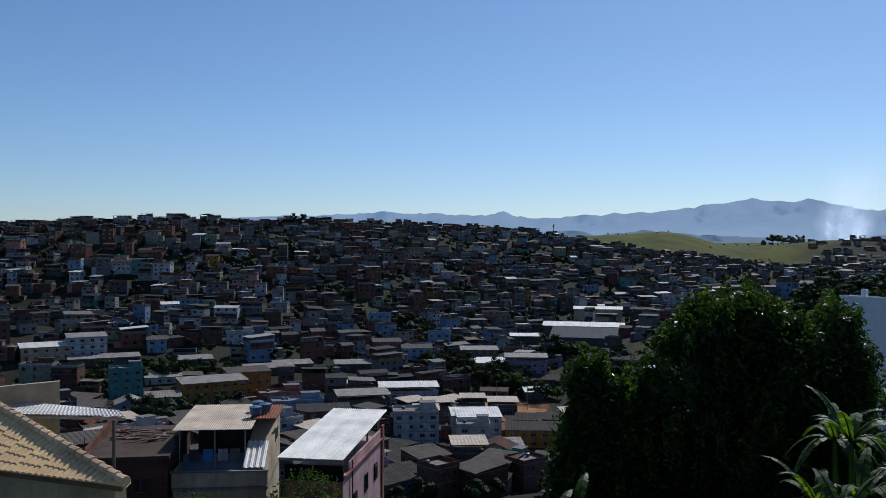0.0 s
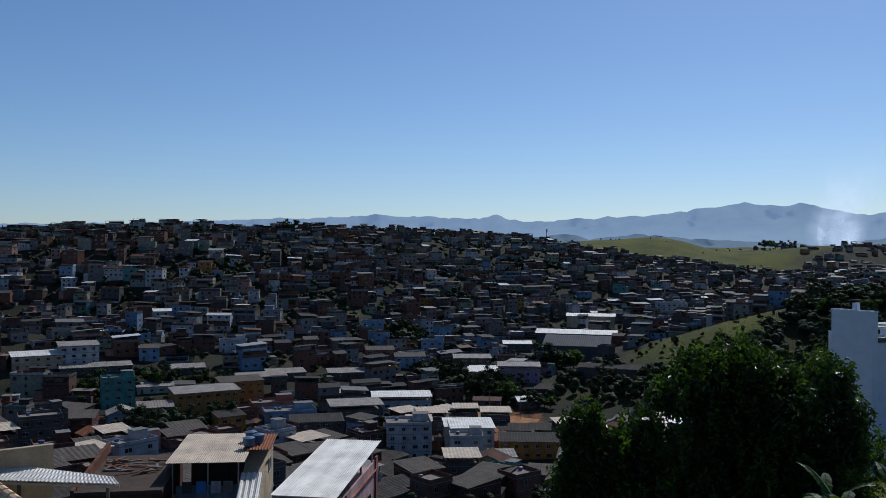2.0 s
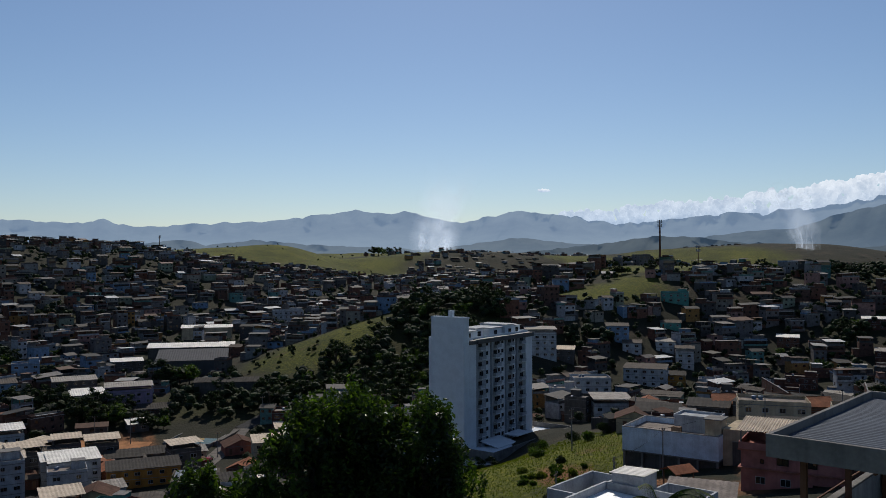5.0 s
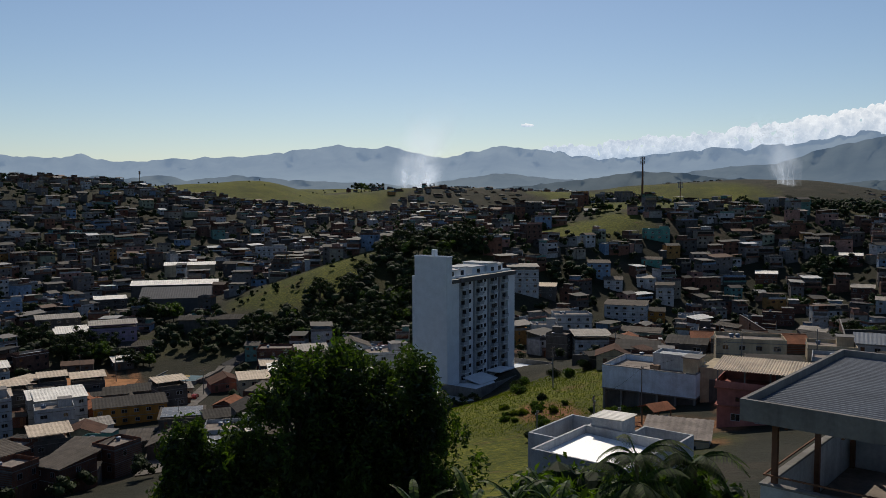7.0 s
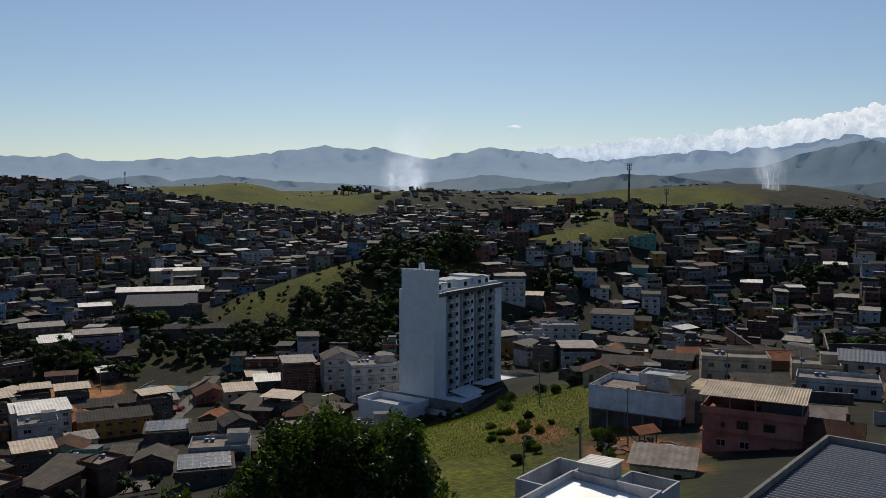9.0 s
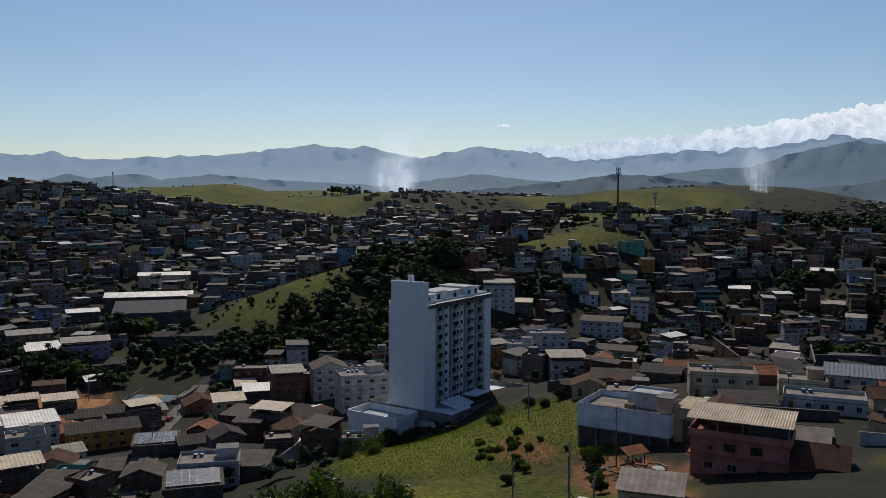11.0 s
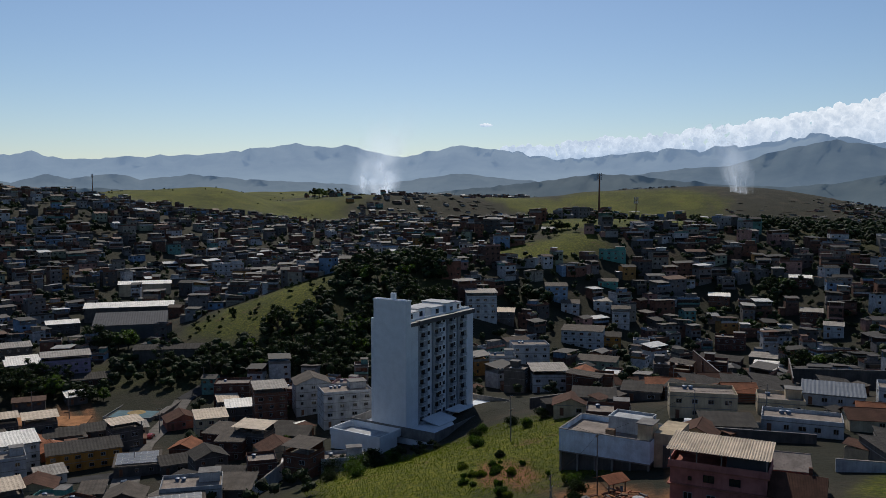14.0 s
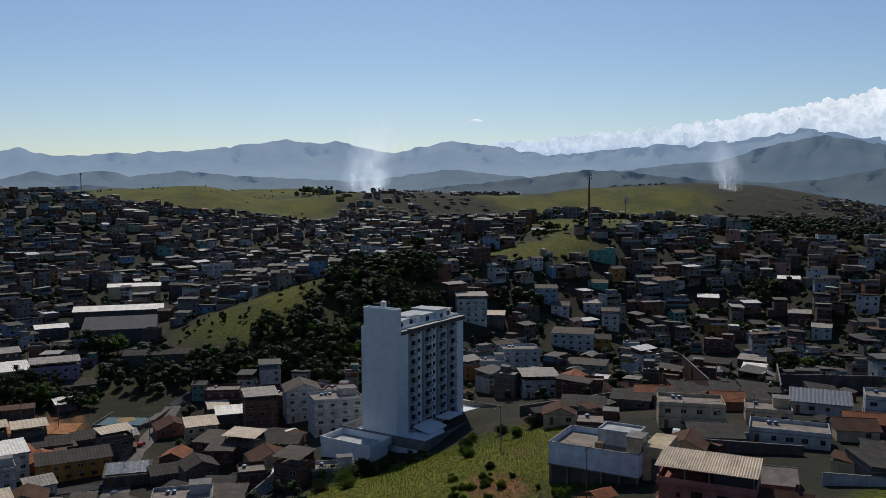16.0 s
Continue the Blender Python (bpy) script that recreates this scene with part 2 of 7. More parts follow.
# ---- building blocks ----
class Shape:
    """Gathers boxes, tubes and sheets into one mesh."""

    def __init__(self):
        self.v, self.f, self.k = [], [], []

    def add(self, verts, faces, slot=0):
        o = len(self.v)
        self.v += [tuple(p) for p in verts]
        self.f += [tuple(o + i for i in f) for f in faces]
        self.k += [slot] * len(faces)
        return self

    def box(self, x0, y0, z0, x1, y1, z1, slot=0, m=None):
        p = [(x, y, z) for z in (z0, z1) for y in (y0, y1) for x in (x0, x1)]
        if m is not None:
            p = [m @ Vector(q) for q in p]
        return self.add(p, [(0, 2, 3, 1), (4, 5, 7, 6), (0, 1, 5, 4), (2, 6, 7, 3), (0, 4, 6, 2), (1, 3, 7, 5)], slot)

    def prism(self, outline, z0, z1, slot=0):
        c = len(outline)
        z = (lambda x, y: z1) if isinstance(z1, (int, float)) else z1
        p = [(x, y, z0) for x, y in outline] + [(x, y, z(x, y)) for x, y in outline]
        return self.add(p, [tuple(range(c - 1, -1, -1)), tuple(range(c, 2 * c))] + [(i, (i + 1) % c, c + (i + 1) % c, c + i) for i in range(c)], slot)

    def tube(self, points, radii, sides=8, slot=0):
        ring, v, f = [], [], []
        for i, p in enumerate(points):
            p = Vector(p)
            a = Vector(points[min(i + 1, len(points) - 1)]) - Vector(points[max(i - 1, 0)])
            q = a.to_track_quat("Z", "Y")
            v += [p + q @ Vector((radii[i] * math.cos(t), radii[i] * math.sin(t), 0)) for t in (2 * math.pi * j / sides for j in range(sides))]
        for i in range(len(points) - 1):
            f += [(i * sides + j, i * sides + (j + 1) % sides, (i + 1) * sides + (j + 1) % sides, (i + 1) * sides + j) for j in range(sides)]
        f += [tuple(range(sides - 1, -1, -1)), tuple(range((len(points) - 1) * sides, len(points) * sides))]
        return self.add(v, f, slot)

    def slope(self, x0, y0, x1, y1, za, zb, thick=0.06, slot=0, axis="y"):
        """A sheet that rises from za to zb along an axis."""
        z = (lambda x, y: za if y == y0 else zb) if axis == "y" else (lambda x, y: za if x == x0 else zb)
        c = [(x0, y0), (x1, y0), (x1, y1), (x0, y1)]
        return self.add([(x, y, z(x, y) - thick) for x, y in c] + [(x, y, z(x, y)) for x, y in c],
                        [(3, 2, 1, 0), (4, 5, 6, 7), (0, 1, 5, 4), (1, 2, 6, 5), (2, 3, 7, 6), (3, 0, 4, 7)], slot)

    def ribbed(self, x0, y0, x1, y1, za, zb, pitch=0.35, amp=0.05, slot=0, zfun=None):
        """Corrugated sheet with ribs along y, as real waves."""
        k = max(2, int((x1 - x0) / pitch * 4))
        v, f = [], []
        for i in range(k + 1):
            x = x0 + (x1 - x0) * i / k
            w = amp * (0, 1, 0, -1)[i % 4]
            for y, z in ((y0, za), (y1, zb)):
                v += [(x, y, z + w), (x, y, z + w - 0.03)]
        for i in range(k):
            a, b = 4 * i, 4 * i + 4
            f += [(a, b, b + 2, a + 2), (a + 1, a + 3, b + 3, b + 1), (a, a + 1, b + 1, b), (a + 2, b + 2, b + 3, a + 3)]
        f += [(0, 2, 3, 1), (4 * k, 4 * k + 1, 4 * k + 3, 4 * k + 2)]
        return self.add(v, f, slot)

    def mesh(self, name, *mats):
        me = bpy.data.meshes.new(name)
        me.from_pydata(self.v, [], self.f)
        for m in mats:
            me.materials.append(MAT[m])
        if len(mats) > 1:
            me.polygons.foreach_set("material_index", self.k)
        me.update()
        return me


def part(name, shape, mat, parent, label="", m=None):
    """One mesh object under a thing or under a part."""
    mats = mat if isinstance(mat, tuple) else (mat,)
    ob = new(name, shape if isinstance(shape, bpy.types.Mesh) else shape.mesh(name, *mats))
    ob.parent = parent
    if m is not None:
        ob.matrix_basis = m
    return tagged(ob, label)


def thing(name, m, label, category, group="", kind=""):
    ob = new(name)
    ob.matrix_basis = m
    return tagged(ob, label, category, group, kind)


# ---- the land: rounded hills round a valley ----
BASE = -1.4
HILLS = [
    (3, -117, 74.2, 308, 119), (-494, 596, 88.5, 123, 230), (-332, 810, 45.0, 63, 117), (-230, 645, 53.0, 75, 86),
    (-105, 694, 46.5, 80, 198), (55, 770, 21.1, 173, 92), (65, 978, 63.4, 134, 217), (296, 1161, 31.3, 51, 244),
    (499, 1265, 19.8, 112, 39), (184, 419, 21.8, 62, 99), (356, 487, 25.3, 66, 58), (472, 618, 45.8, 89, 259),
    (164, 179, 21.1, 75, 54), (454, 129, 28.2, 148, 51), (583, 1125, 34.9, 182, 68), (-281, 383, 39.5, 82, 38),
    (557, 1748, 80.2, 686, 527), (-409, 121, 67.9, 198, 87), (635, 291, 53.9, 131, 190), (78, 54, 21.1, 150, 66),
    (1123, 966, 66.0, 220, 298), (297, 546, 23.5, 78, 44), (199, 1346, 18.9, 37, 241), (277, 413, 29.7, 112, 45),
    (-297, 662, 1.1, 38, 38), (271, 1078, 6.5, 75, 68),
    (108, 208, -4.0, 20, 18), (124, 220, -2.5, 14, 10),
]


def ground_z(x, y):
    z = BASE
    for hx, hy, a, sx, sy in HILLS:
        z += a * math.exp(-0.5 * (((x - hx) / sx) ** 2 + ((y - hy) / sy) ** 2))
    return z


MEADOWS = [  # x, y, radius x, radius y of the open grass
    (106, 172, 35, 40), (132, 410, 38, 31), (290, 1140, 190, 205), (500, 1190, 56, 80), (440, 470, 84, 46), (284, 482, 24, 20),
    (900, 970, 105, 150), (770, 1060, 60, 90), (150, 80, 22, 10), (322, 424, 42, 22), (1000, 1900, 500, 420), (72, 112, 24, 36), (56, 86, 20, 20),
]
CLAY = [(101, 147, 6, 9), (102, 119, 7, 11), (92, 104, 4, 15), (112, 104, 16, 5), (25, 340, 20, 9), (128, 112, 10, 8)]  # bare orange soil
WOODS = [  # x, y, radius x, radius y of close trees
    (165, 368, 34, 28), (150, 330, 30, 22), (196, 390, 30, 34), (185, 345, 26, 18), (122, 358, 34, 24), (84, 364, 20, 14), (66, 388, 26, 10), (40, 372, 22, 9), (222, 420, 24, 20), (128, 340, 24, 8),
    (242, 250, 22, 9), (316, 228, 16, 9), (335, 210, 18, 8), (262, 366, 16, 10), (405, 316, 18, 10), (550, 385, 70, 62), (610, 300, 90, 70), (520, 340, 26, 22),
    (20, 385, 24, 12), (0, 396, 22, 9), (-92, 287, 24, 10), (-108, 350, 24, 7), (-20, 494, 16, 12), (-230, 470, 40, 12), (-60, 520, 22, 14), (60, 560, 26, 9), (25, 610, 22, 8),
]


def inside(areas, x, y, grow=1.0):
    return max([1.0 - math.hypot((x - a) / (rx * grow), (y - b) / (ry * grow)) for a, b, rx, ry in areas])


# ---- ground: one sheet to the horizon ----
def build_ground():
    radii = [0.0] + [6 * 1.032 ** i for i in range(215)]
    radii = [r for r in radii if r < 4950]
    angles = [radians(-40 + 110 * i / 330) for i in range(331)] + [radians(70 + 250 * i / 60) for i in range(1, 60)]
    v, f, grass, clay = [], [], [], []
    for r in radii:
        for a in angles:
            x, y = r * math.sin(a), r * math.cos(a)
            z = ground_z(x, y)
            if r > 40:
                z += 1.2 * noise.noise((x / 60, y / 60, 3.0)) * min(1, (r - 40) / 100)
            if r > 900:
                z += min(1, (r - 900) / 900) * 26 * noise.fractal((x / 600, y / 600, 1.0), 1.0, 2.0, 4)
            v.append((x, y, z))
            g = inside(MEADOWS, x, y) + 0.25 * noise.noise((x / 18, y / 18, 7.0))
            clay.append(max(0.0, min(1.0, 0.5 + 2.5 * (inside(CLAY, x, y) + 0.5 * noise.noise((x / 4, y / 4, 2.0))))) if 60 < r < 700 else 0.0)
            w = inside(WOODS, x, y, 1.15)
            grass.append(1.0 if r > 1500 or r < 45 else max(0.03 * (r > 320), min(1.0, 0.5 + 3 * g), min(0.25, 0.1 + 3 * w)))
    k = len(angles)
    for i in range(len(radii) - 1):
        for j in range(k):
            q = (i * k + j, i * k + (j + 1) % k, (i + 1) * k + (j + 1) % k, (i + 1) * k + j)
            f.append(q[::-1])
    me = bpy.data.meshes.new("ground")
    me.from_pydata(v, [], f)
    at = me.attributes.new("grass", "FLOAT", "POINT")
    at.data.foreach_set("value", grass)
    me.attributes.new("clay", "FLOAT", "POINT").data.foreach_set("value", clay)
    me.polygons.foreach_set("use_smooth", [True] * len(f))
    m, n, l, b = material("soil_and_grass", 0.95)
    tone = noise_node(n, l, 0.05, 6)
    fine = noise_node(n, l, 0.7, 6)
    speck = noise_node(n, l, 4.0, 4)
    soil = ramp(n, l, tone.outputs[0], [(0.3, (0.016, 0.018, 0.011)), (0.52, (0.027, 0.027, 0.018)), (0.7, (0.055, 0.042, 0.029))])
    turf = ramp(n, l, fine.outputs[0], [(0.25, (0.022, 0.034, 0.006)), (0.5, (0.090, 0.099, 0.008)), (0.72, (0.19, 0.175, 0.018))])
    turf2 = mix(n, l, turf.outputs[0], (0.13, 0.075, 0.035), ramp(n, l, noise_node(n, l, 0.12, 5).outputs[0], [(0.6, (0, 0, 0)), (0.72, (0.8, 0.8, 0.8))]).outputs[0])
    broad = ramp(n, l, noise_node(n, l, 0.018, 6, 0.7).outputs[0], [(0.42, (0.42, 0.48, 0.38)), (0.6, (1.0, 1.0, 1.0))])
    turf2 = mix(n, l, turf2, broad.outputs[0], 0.8, "MULTIPLY")
    a = n.new("ShaderNodeAttribute")
    a.attribute_name = "grass"
    c = mix(n, l, soil.outputs[0], turf2, a.outputs["Fac"])
    e = n.new("ShaderNodeAttribute")
    e.attribute_name = "clay"
    earth = ramp(n, l, fine.outputs[0], [(0.3, (0.10, 0.05, 0.024)), (0.65, (0.22, 0.10, 0.045))])
    c = mix(n, l, c, earth.outputs[0], e.outputs["Fac"])
    s = ramp(n, l, speck.outputs[0], [(0.3, (0.65, 0.65, 0.65)), (0.7, (1.15, 1.15, 1.15))])
    l.new(mix(n, l, c, s.outputs[0], 1.0, "MULTIPLY"), b.inputs["Base Color"])
    bump(n, l, b, fine.outputs[0], 0.8, 0.5)
    me.materials.append(m)
    tagged(new("ground", me), "rolling valley ground of brown soil and green grass", "ground", "", "structure")


build_ground()


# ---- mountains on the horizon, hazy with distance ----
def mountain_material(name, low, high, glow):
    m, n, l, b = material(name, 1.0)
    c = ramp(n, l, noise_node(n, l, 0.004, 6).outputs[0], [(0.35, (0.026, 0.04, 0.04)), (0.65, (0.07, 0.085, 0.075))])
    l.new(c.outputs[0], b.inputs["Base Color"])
    # distance haze put into the emission, paler towards the foot
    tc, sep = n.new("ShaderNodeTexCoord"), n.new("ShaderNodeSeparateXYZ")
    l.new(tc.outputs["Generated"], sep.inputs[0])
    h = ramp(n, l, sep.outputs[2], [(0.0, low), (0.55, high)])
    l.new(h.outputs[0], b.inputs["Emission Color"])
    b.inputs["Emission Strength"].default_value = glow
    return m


def mountain_range(distance, peaks, depth, rough, mat, label, seed):
    """A range whose crest passes the given (bearing, elevation) pairs, in degrees."""
    bearings = [p[0] for p in peaks]
    v, f = [], []
    cols, rows = 420, 14
    for i in range(cols + 1):
        a = bearings[0] + (bearings[-1] - bearings[0]) * i / cols
        e = float(np.interp(a, bearings, [p[1] for p in peaks]))
        e += rough * noise.fractal((a * 1.1, seed, 0.0), 0.8, 2.0, 5)
        top = 95.5 + distance * math.tan(radians(e))
        for j in range(rows + 1):
            s = j / rows
            r = distance - depth * (1 - s)
            gully = noise.fractal((a * 0.9, s * 2.2, seed), 0.7, 2.0, 5)
            z = -10 + (top + 10) * (s ** 1.25) + gully * (top + 10) * 0.8 * s * (1 - s)
            rr = r + gully * depth * 0.16
            v.append((rr * math.sin(radians(a)), rr * math.cos(radians(a)), z))
    for i in range(cols):
        for j in range(rows):
            q = i * (rows + 1) + j
            f.append((q, q + rows + 1, q + rows + 2, q + 1))
    me = bpy.data.meshes.new("mountain_range")
    me.from_pydata(v, [], f)
    me.polygons.foreach_set("use_smooth", [True] * len(f))
    me.materials.append(mat)
    tagged(new("mountain_range", me), label, "mountains", "", "structure")


FAR_PEAKS = [(-45, 0.8), (-20, 1.4), (-5.1, 2.05), (-3.6, 2.1), (2.9, 1.91), (4.1, 2.17), (6.0, 1.67), (9.3, 1.87), (13.7, 2.1), (17.0, 2.41), (19.9, 2.9), (22.1, 2.64), (23.7, 2.79), (25.2, 2.37), (27.5, 1.98), (29.0, 2.41), (31.3, 2.83), (33.2, 2.56), (35.2, 2.44), (37.5, 1.87), (39.7, 1.98), (42.7, 2.25), (44.9, 2.48), (47.0, 2.44), (50.9, 2.87), (53.5, 3.4), (55.8, 3.06), (57.0, 2.64), (58.5, 2.79), (64, 2.4), (80, 1.4)]
MID_PEAKS = [(-45, 0.0), (-4, 0.6), (2.9, 0.25), (4.8, 0.75), (6.3, 0.48), (8.6, 0.83), (10.3, 0.48), (13.7, 0.79), (17.0, 0.48), (22.1, 0.25), (25.2, 0.1), (29.0, 0.64), (31.3, 0.94), (34.4, 0.56), (37.5, 0.25), (40.5, 0.48), (43.8, 0.94), (46.3, 1.25), (49.1, 1.41), (51.2, 2.17), (53.2, 2.67), (55.1, 2.87), (57.0, 2.56), (58.5, 2.17), (64, 1.2), (80, 0.8)]
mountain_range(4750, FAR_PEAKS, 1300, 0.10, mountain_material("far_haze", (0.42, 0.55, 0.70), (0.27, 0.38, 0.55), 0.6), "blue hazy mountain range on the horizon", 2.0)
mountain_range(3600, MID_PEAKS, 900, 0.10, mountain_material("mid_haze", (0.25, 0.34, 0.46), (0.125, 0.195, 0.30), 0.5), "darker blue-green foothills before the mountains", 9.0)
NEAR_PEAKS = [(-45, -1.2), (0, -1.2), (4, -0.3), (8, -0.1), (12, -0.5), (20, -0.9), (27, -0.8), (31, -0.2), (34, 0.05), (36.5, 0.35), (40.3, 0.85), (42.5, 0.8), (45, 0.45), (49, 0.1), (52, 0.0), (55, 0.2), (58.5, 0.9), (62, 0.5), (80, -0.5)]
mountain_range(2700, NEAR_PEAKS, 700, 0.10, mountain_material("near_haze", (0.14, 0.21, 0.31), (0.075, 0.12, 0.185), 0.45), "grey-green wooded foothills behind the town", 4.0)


# ---- trees ----
def blob_leaves(s, centre, radius, count, size, rnd, squash=0.8, loose=0.55):
    """Leaf cards of two bent halves, thick at the rim of a lump."""
    g = np.random.RandomState(rnd.randrange(1 << 30))
    d = g.normal(size=(count, 3))
    d /= np.linalg.norm(d, axis=1)[:, None]
    p = np.array(centre) + d * (1, 1, squash) * radius * (1.08 - min(0.6, 0.36 + 0.1 * loose) * g.rand(count, 1))
    k = size * g.uniform(0.6, 1.3, count)
    z = d + loose * g.normal(size=(count, 3))
    z /= np.linalg.norm(z, axis=1)[:, None]
    x = np.cross(z, g.normal(size=(count, 3)))
    x /= np.linalg.norm(x, axis=1)[:, None]
    y = np.cross(z, x) * k[:, None]
    x *= k[:, None]
    z *= k[:, None]
    v = np.stack([p - x, p - 0.42 * y + 0.1 * z, p + x - 0.25 * z, p + 0.42 * y + 0.1 * z], 1).reshape(-1, 3)
    o = len(s.v)
    s.v += v.tolist()
    for i in range(o, o + 4 * count, 4):
        s.f += [(i, i + 1, i + 2), (i, i + 2, i + 3)]
    s.k += [0] * (2 * count)


def lump_core(s, centre, radius, rnd, squash=0.8):
    """The dense dark heart of a leafy lump, uneven all round."""
    o = rnd.uniform(0, 90)
    v, f = [], []
    for i in range(5):
        t = math.pi * i / 4
        for j in range(6):
            a = 2 * math.pi * (j + 0.5 * (i % 2)) / 6
            d = Vector((math.sin(t) * math.cos(a), math.sin(t) * math.sin(a), math.cos(t) * squash))
            v.append(Vector(centre) + d * radius * (0.85 + 0.4 * noise.noise(d * 1.7 + Vector((o, 0, 0)))))
    for i in range(4):
        f += [(i * 6 + j, (i + 1) * 6 + j, (i + 1) * 6 + (j + 1) % 6, i * 6 + (j + 1) % 6) for j in range(6)]
    s.add(v, f)


def tree_meshes(seed, height, spread, lumps, leaves, size, trunk=0.3):
    rnd = random.Random(seed)
    t, c = Shape(), Shape()
    t.tube([(0, 0, -0.6), (0.1, 0, height * 0.25), (0.15, 0.1, height * 0.5), (0, 0, height * 0.75)], [trunk, trunk * 0.8, trunk * 0.55, trunk * 0.2], 7)
    for i in range(lumps):
        a, h = i * 2.4 + rnd.random(), height * rnd.uniform(0.42, 0.92)
        r = spread * math.sqrt(rnd.uniform(0.05, 1)) * (1.15 - 0.6 * abs(h / height - 0.6))
        p = (r * math.cos(a), r * math.sin(a), h)
        t.tube([(0.1, 0, height * 0.3), (p[0] * 0.5, p[1] * 0.5, h * 0.75), p], [trunk * 0.35, trunk * 0.22, 0.03], 4)
        k = spread * rnd.uniform(0.28, 0.5)
        lump_core(c, p, k * 0.75, rnd)
        blob_leaves(c, p, k, leaves, size, rnd)
    return t.mesh("trunk", "bark"), c


TREES = []
for i, (hgt, spr, mat, lab) in enumerate([(8, 3.6, "leaf", "broad dark green tree with a rounded crown"), (6, 3.0, "leaf_mid", "small leafy green tree"),
                                          (11, 4.4, "leaf", "tall dark tree with an uneven crown"), (7, 4.2, "leaf_mid", "wide spreading green tree")]):
    tm, cr = tree_meshes(40 + i, hgt, spr, 15, 62, 0.36)
    TREES.append((tm, cr.mesh("crown", mat), lab))


def tree(kind, x, y, scale=1.0, turn=0.0, group="trees of the valley", dz=0.0):
    tm, cm, lab = TREES[kind]
    ob = thing("tree", pose(x, y, ground_z(x, y) + dz, 0, 0, turn) @ Matrix.Scale(scale, 4), lab, "tree", group)
    part("trunk", tm, "", ob)
    part("crown", cm, "", ob)
    return ob


# ---- houses of the town ----
def window_shape(w, h, bars=1, pane=True):
    """One piece: a proud frame with mullions round a pane that is set back; it faces -y."""
    t, v, f, k = 0.07, [], [], []
    xs = [-w / 2] + [x for i in range(bars + 1) for x in (-w / 2 + t / 2 + i * (w - t) / (bars + 1) + t / 2, -w / 2 + t / 2 + (i + 1) * (w - t) / (bars + 1) - t / 2)] + [w / 2]
    zs = [0, t, h - t, h]
    s = Shape()
    idx = {}

    def p(x, y, z):
        key = (round(x, 4), round(y, 4), round(z, 4))
        if key not in idx:
            idx[key] = len(v)
            v.append((x, y, z))
        return idx[key]

    for i in range(len(xs) - 1):
        for j in range(3):
            x0, x1, z0, z1 = xs[i], xs[i + 1], zs[j], zs[j + 1]
            if j == 1 and i % 2 == 1:
                f.append((p(x0, 0.0, z0), p(x1, 0.0, z0), p(x1, 0.0, z1), p(x0, 0.0, z1)))
                k.append(1)
                for a, b in (((x0, z0), (x1, z0)), ((x1, z0), (x1, z1)), ((x1, z1), (x0, z1)), ((x0, z1), (x0, z0))):
                    f.append((p(a[0], -0.06, a[1]), p(b[0], -0.06, b[1]), p(b[0], 0.0, b[1]), p(a[0], 0.0, a[1])))
                    k.append(0)
            else:
                f.append((p(x0, -0.06, z0), p(x1, -0.06, z0), p(x1, -0.06, z1), p(x0, -0.06, z1)))
                k.append(0)
    o = [(-w / 2, 0), (w / 2, 0), (w / 2, h), (-w / 2, h)]
    for a, b in zip(o, o[1:] + o[:1]):
        f.append((p(b[0], -0.06, b[1]), p(a[0], -0.06, a[1]), p(a[0], 0.04, a[1]), p(b[0], 0.04, b[1])))
        k.append(0)
    s.v, s.f, s.k = v, f, k
    return s


FRAMES = {}


def window(parent, x, y, z, face=0.0, w=1.3, h=1.1, frame_mat="steel", name="window", bars=1, split=False):
    """A window whose pane, where it is seen near, is a part of its own."""
    key = (w, h, bars, frame_mat, split)
    if key not in FRAMES:
        # split windows get a near-black backing in place of the room's shade
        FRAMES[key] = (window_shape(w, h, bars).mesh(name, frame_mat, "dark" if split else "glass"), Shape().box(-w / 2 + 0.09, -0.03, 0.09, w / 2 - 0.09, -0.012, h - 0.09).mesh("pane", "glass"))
    ob = part(name, FRAMES[key][0], "", parent, "", pose(x, y, z, 0, 0, face))
    if split:
        part("pane", FRAMES[key][1], "", ob)
    return ob


def ring(s, x0, y0, x1, y1, z0, z1, t=0.13, slot=0):
    """A closed low wall round a rectangle, as one piece."""
    o = [(x0, y0), (x1, y0), (x1, y1), (x0, y1)]
    i = [(x0 + t, y0 + t), (x1 - t, y0 + t), (x1 - t, y1 - t), (x0 + t, y1 - t)]
    v = [(x, y, z) for z in (z0, z1) for x, y in o + i]
    f = []
    for a in range(4):
        b = (a + 1) % 4
        f += [(a, b, 8 + b, 8 + a), (4 + b, 4 + a, 12 + a, 12 + b), (8 + a, 8 + b, 12 + b, 12 + a), (b, a, 4 + a, 4 + b)]
    return s.add(v, f, slot)


def tank_shape(r=0.6, h=0.75):
    s = Shape()
    s.tube([(0, 0, 0), (0, 0, h * 0.15), (0, 0, h), (0, 0, h + 0.03), (0, 0, h + 0.16)], [r * 0.8, r * 0.84, r, r * 1.06, r * 0.3], 12)
    return s


TANK = tank_shape().mesh("water_tank", "tank")


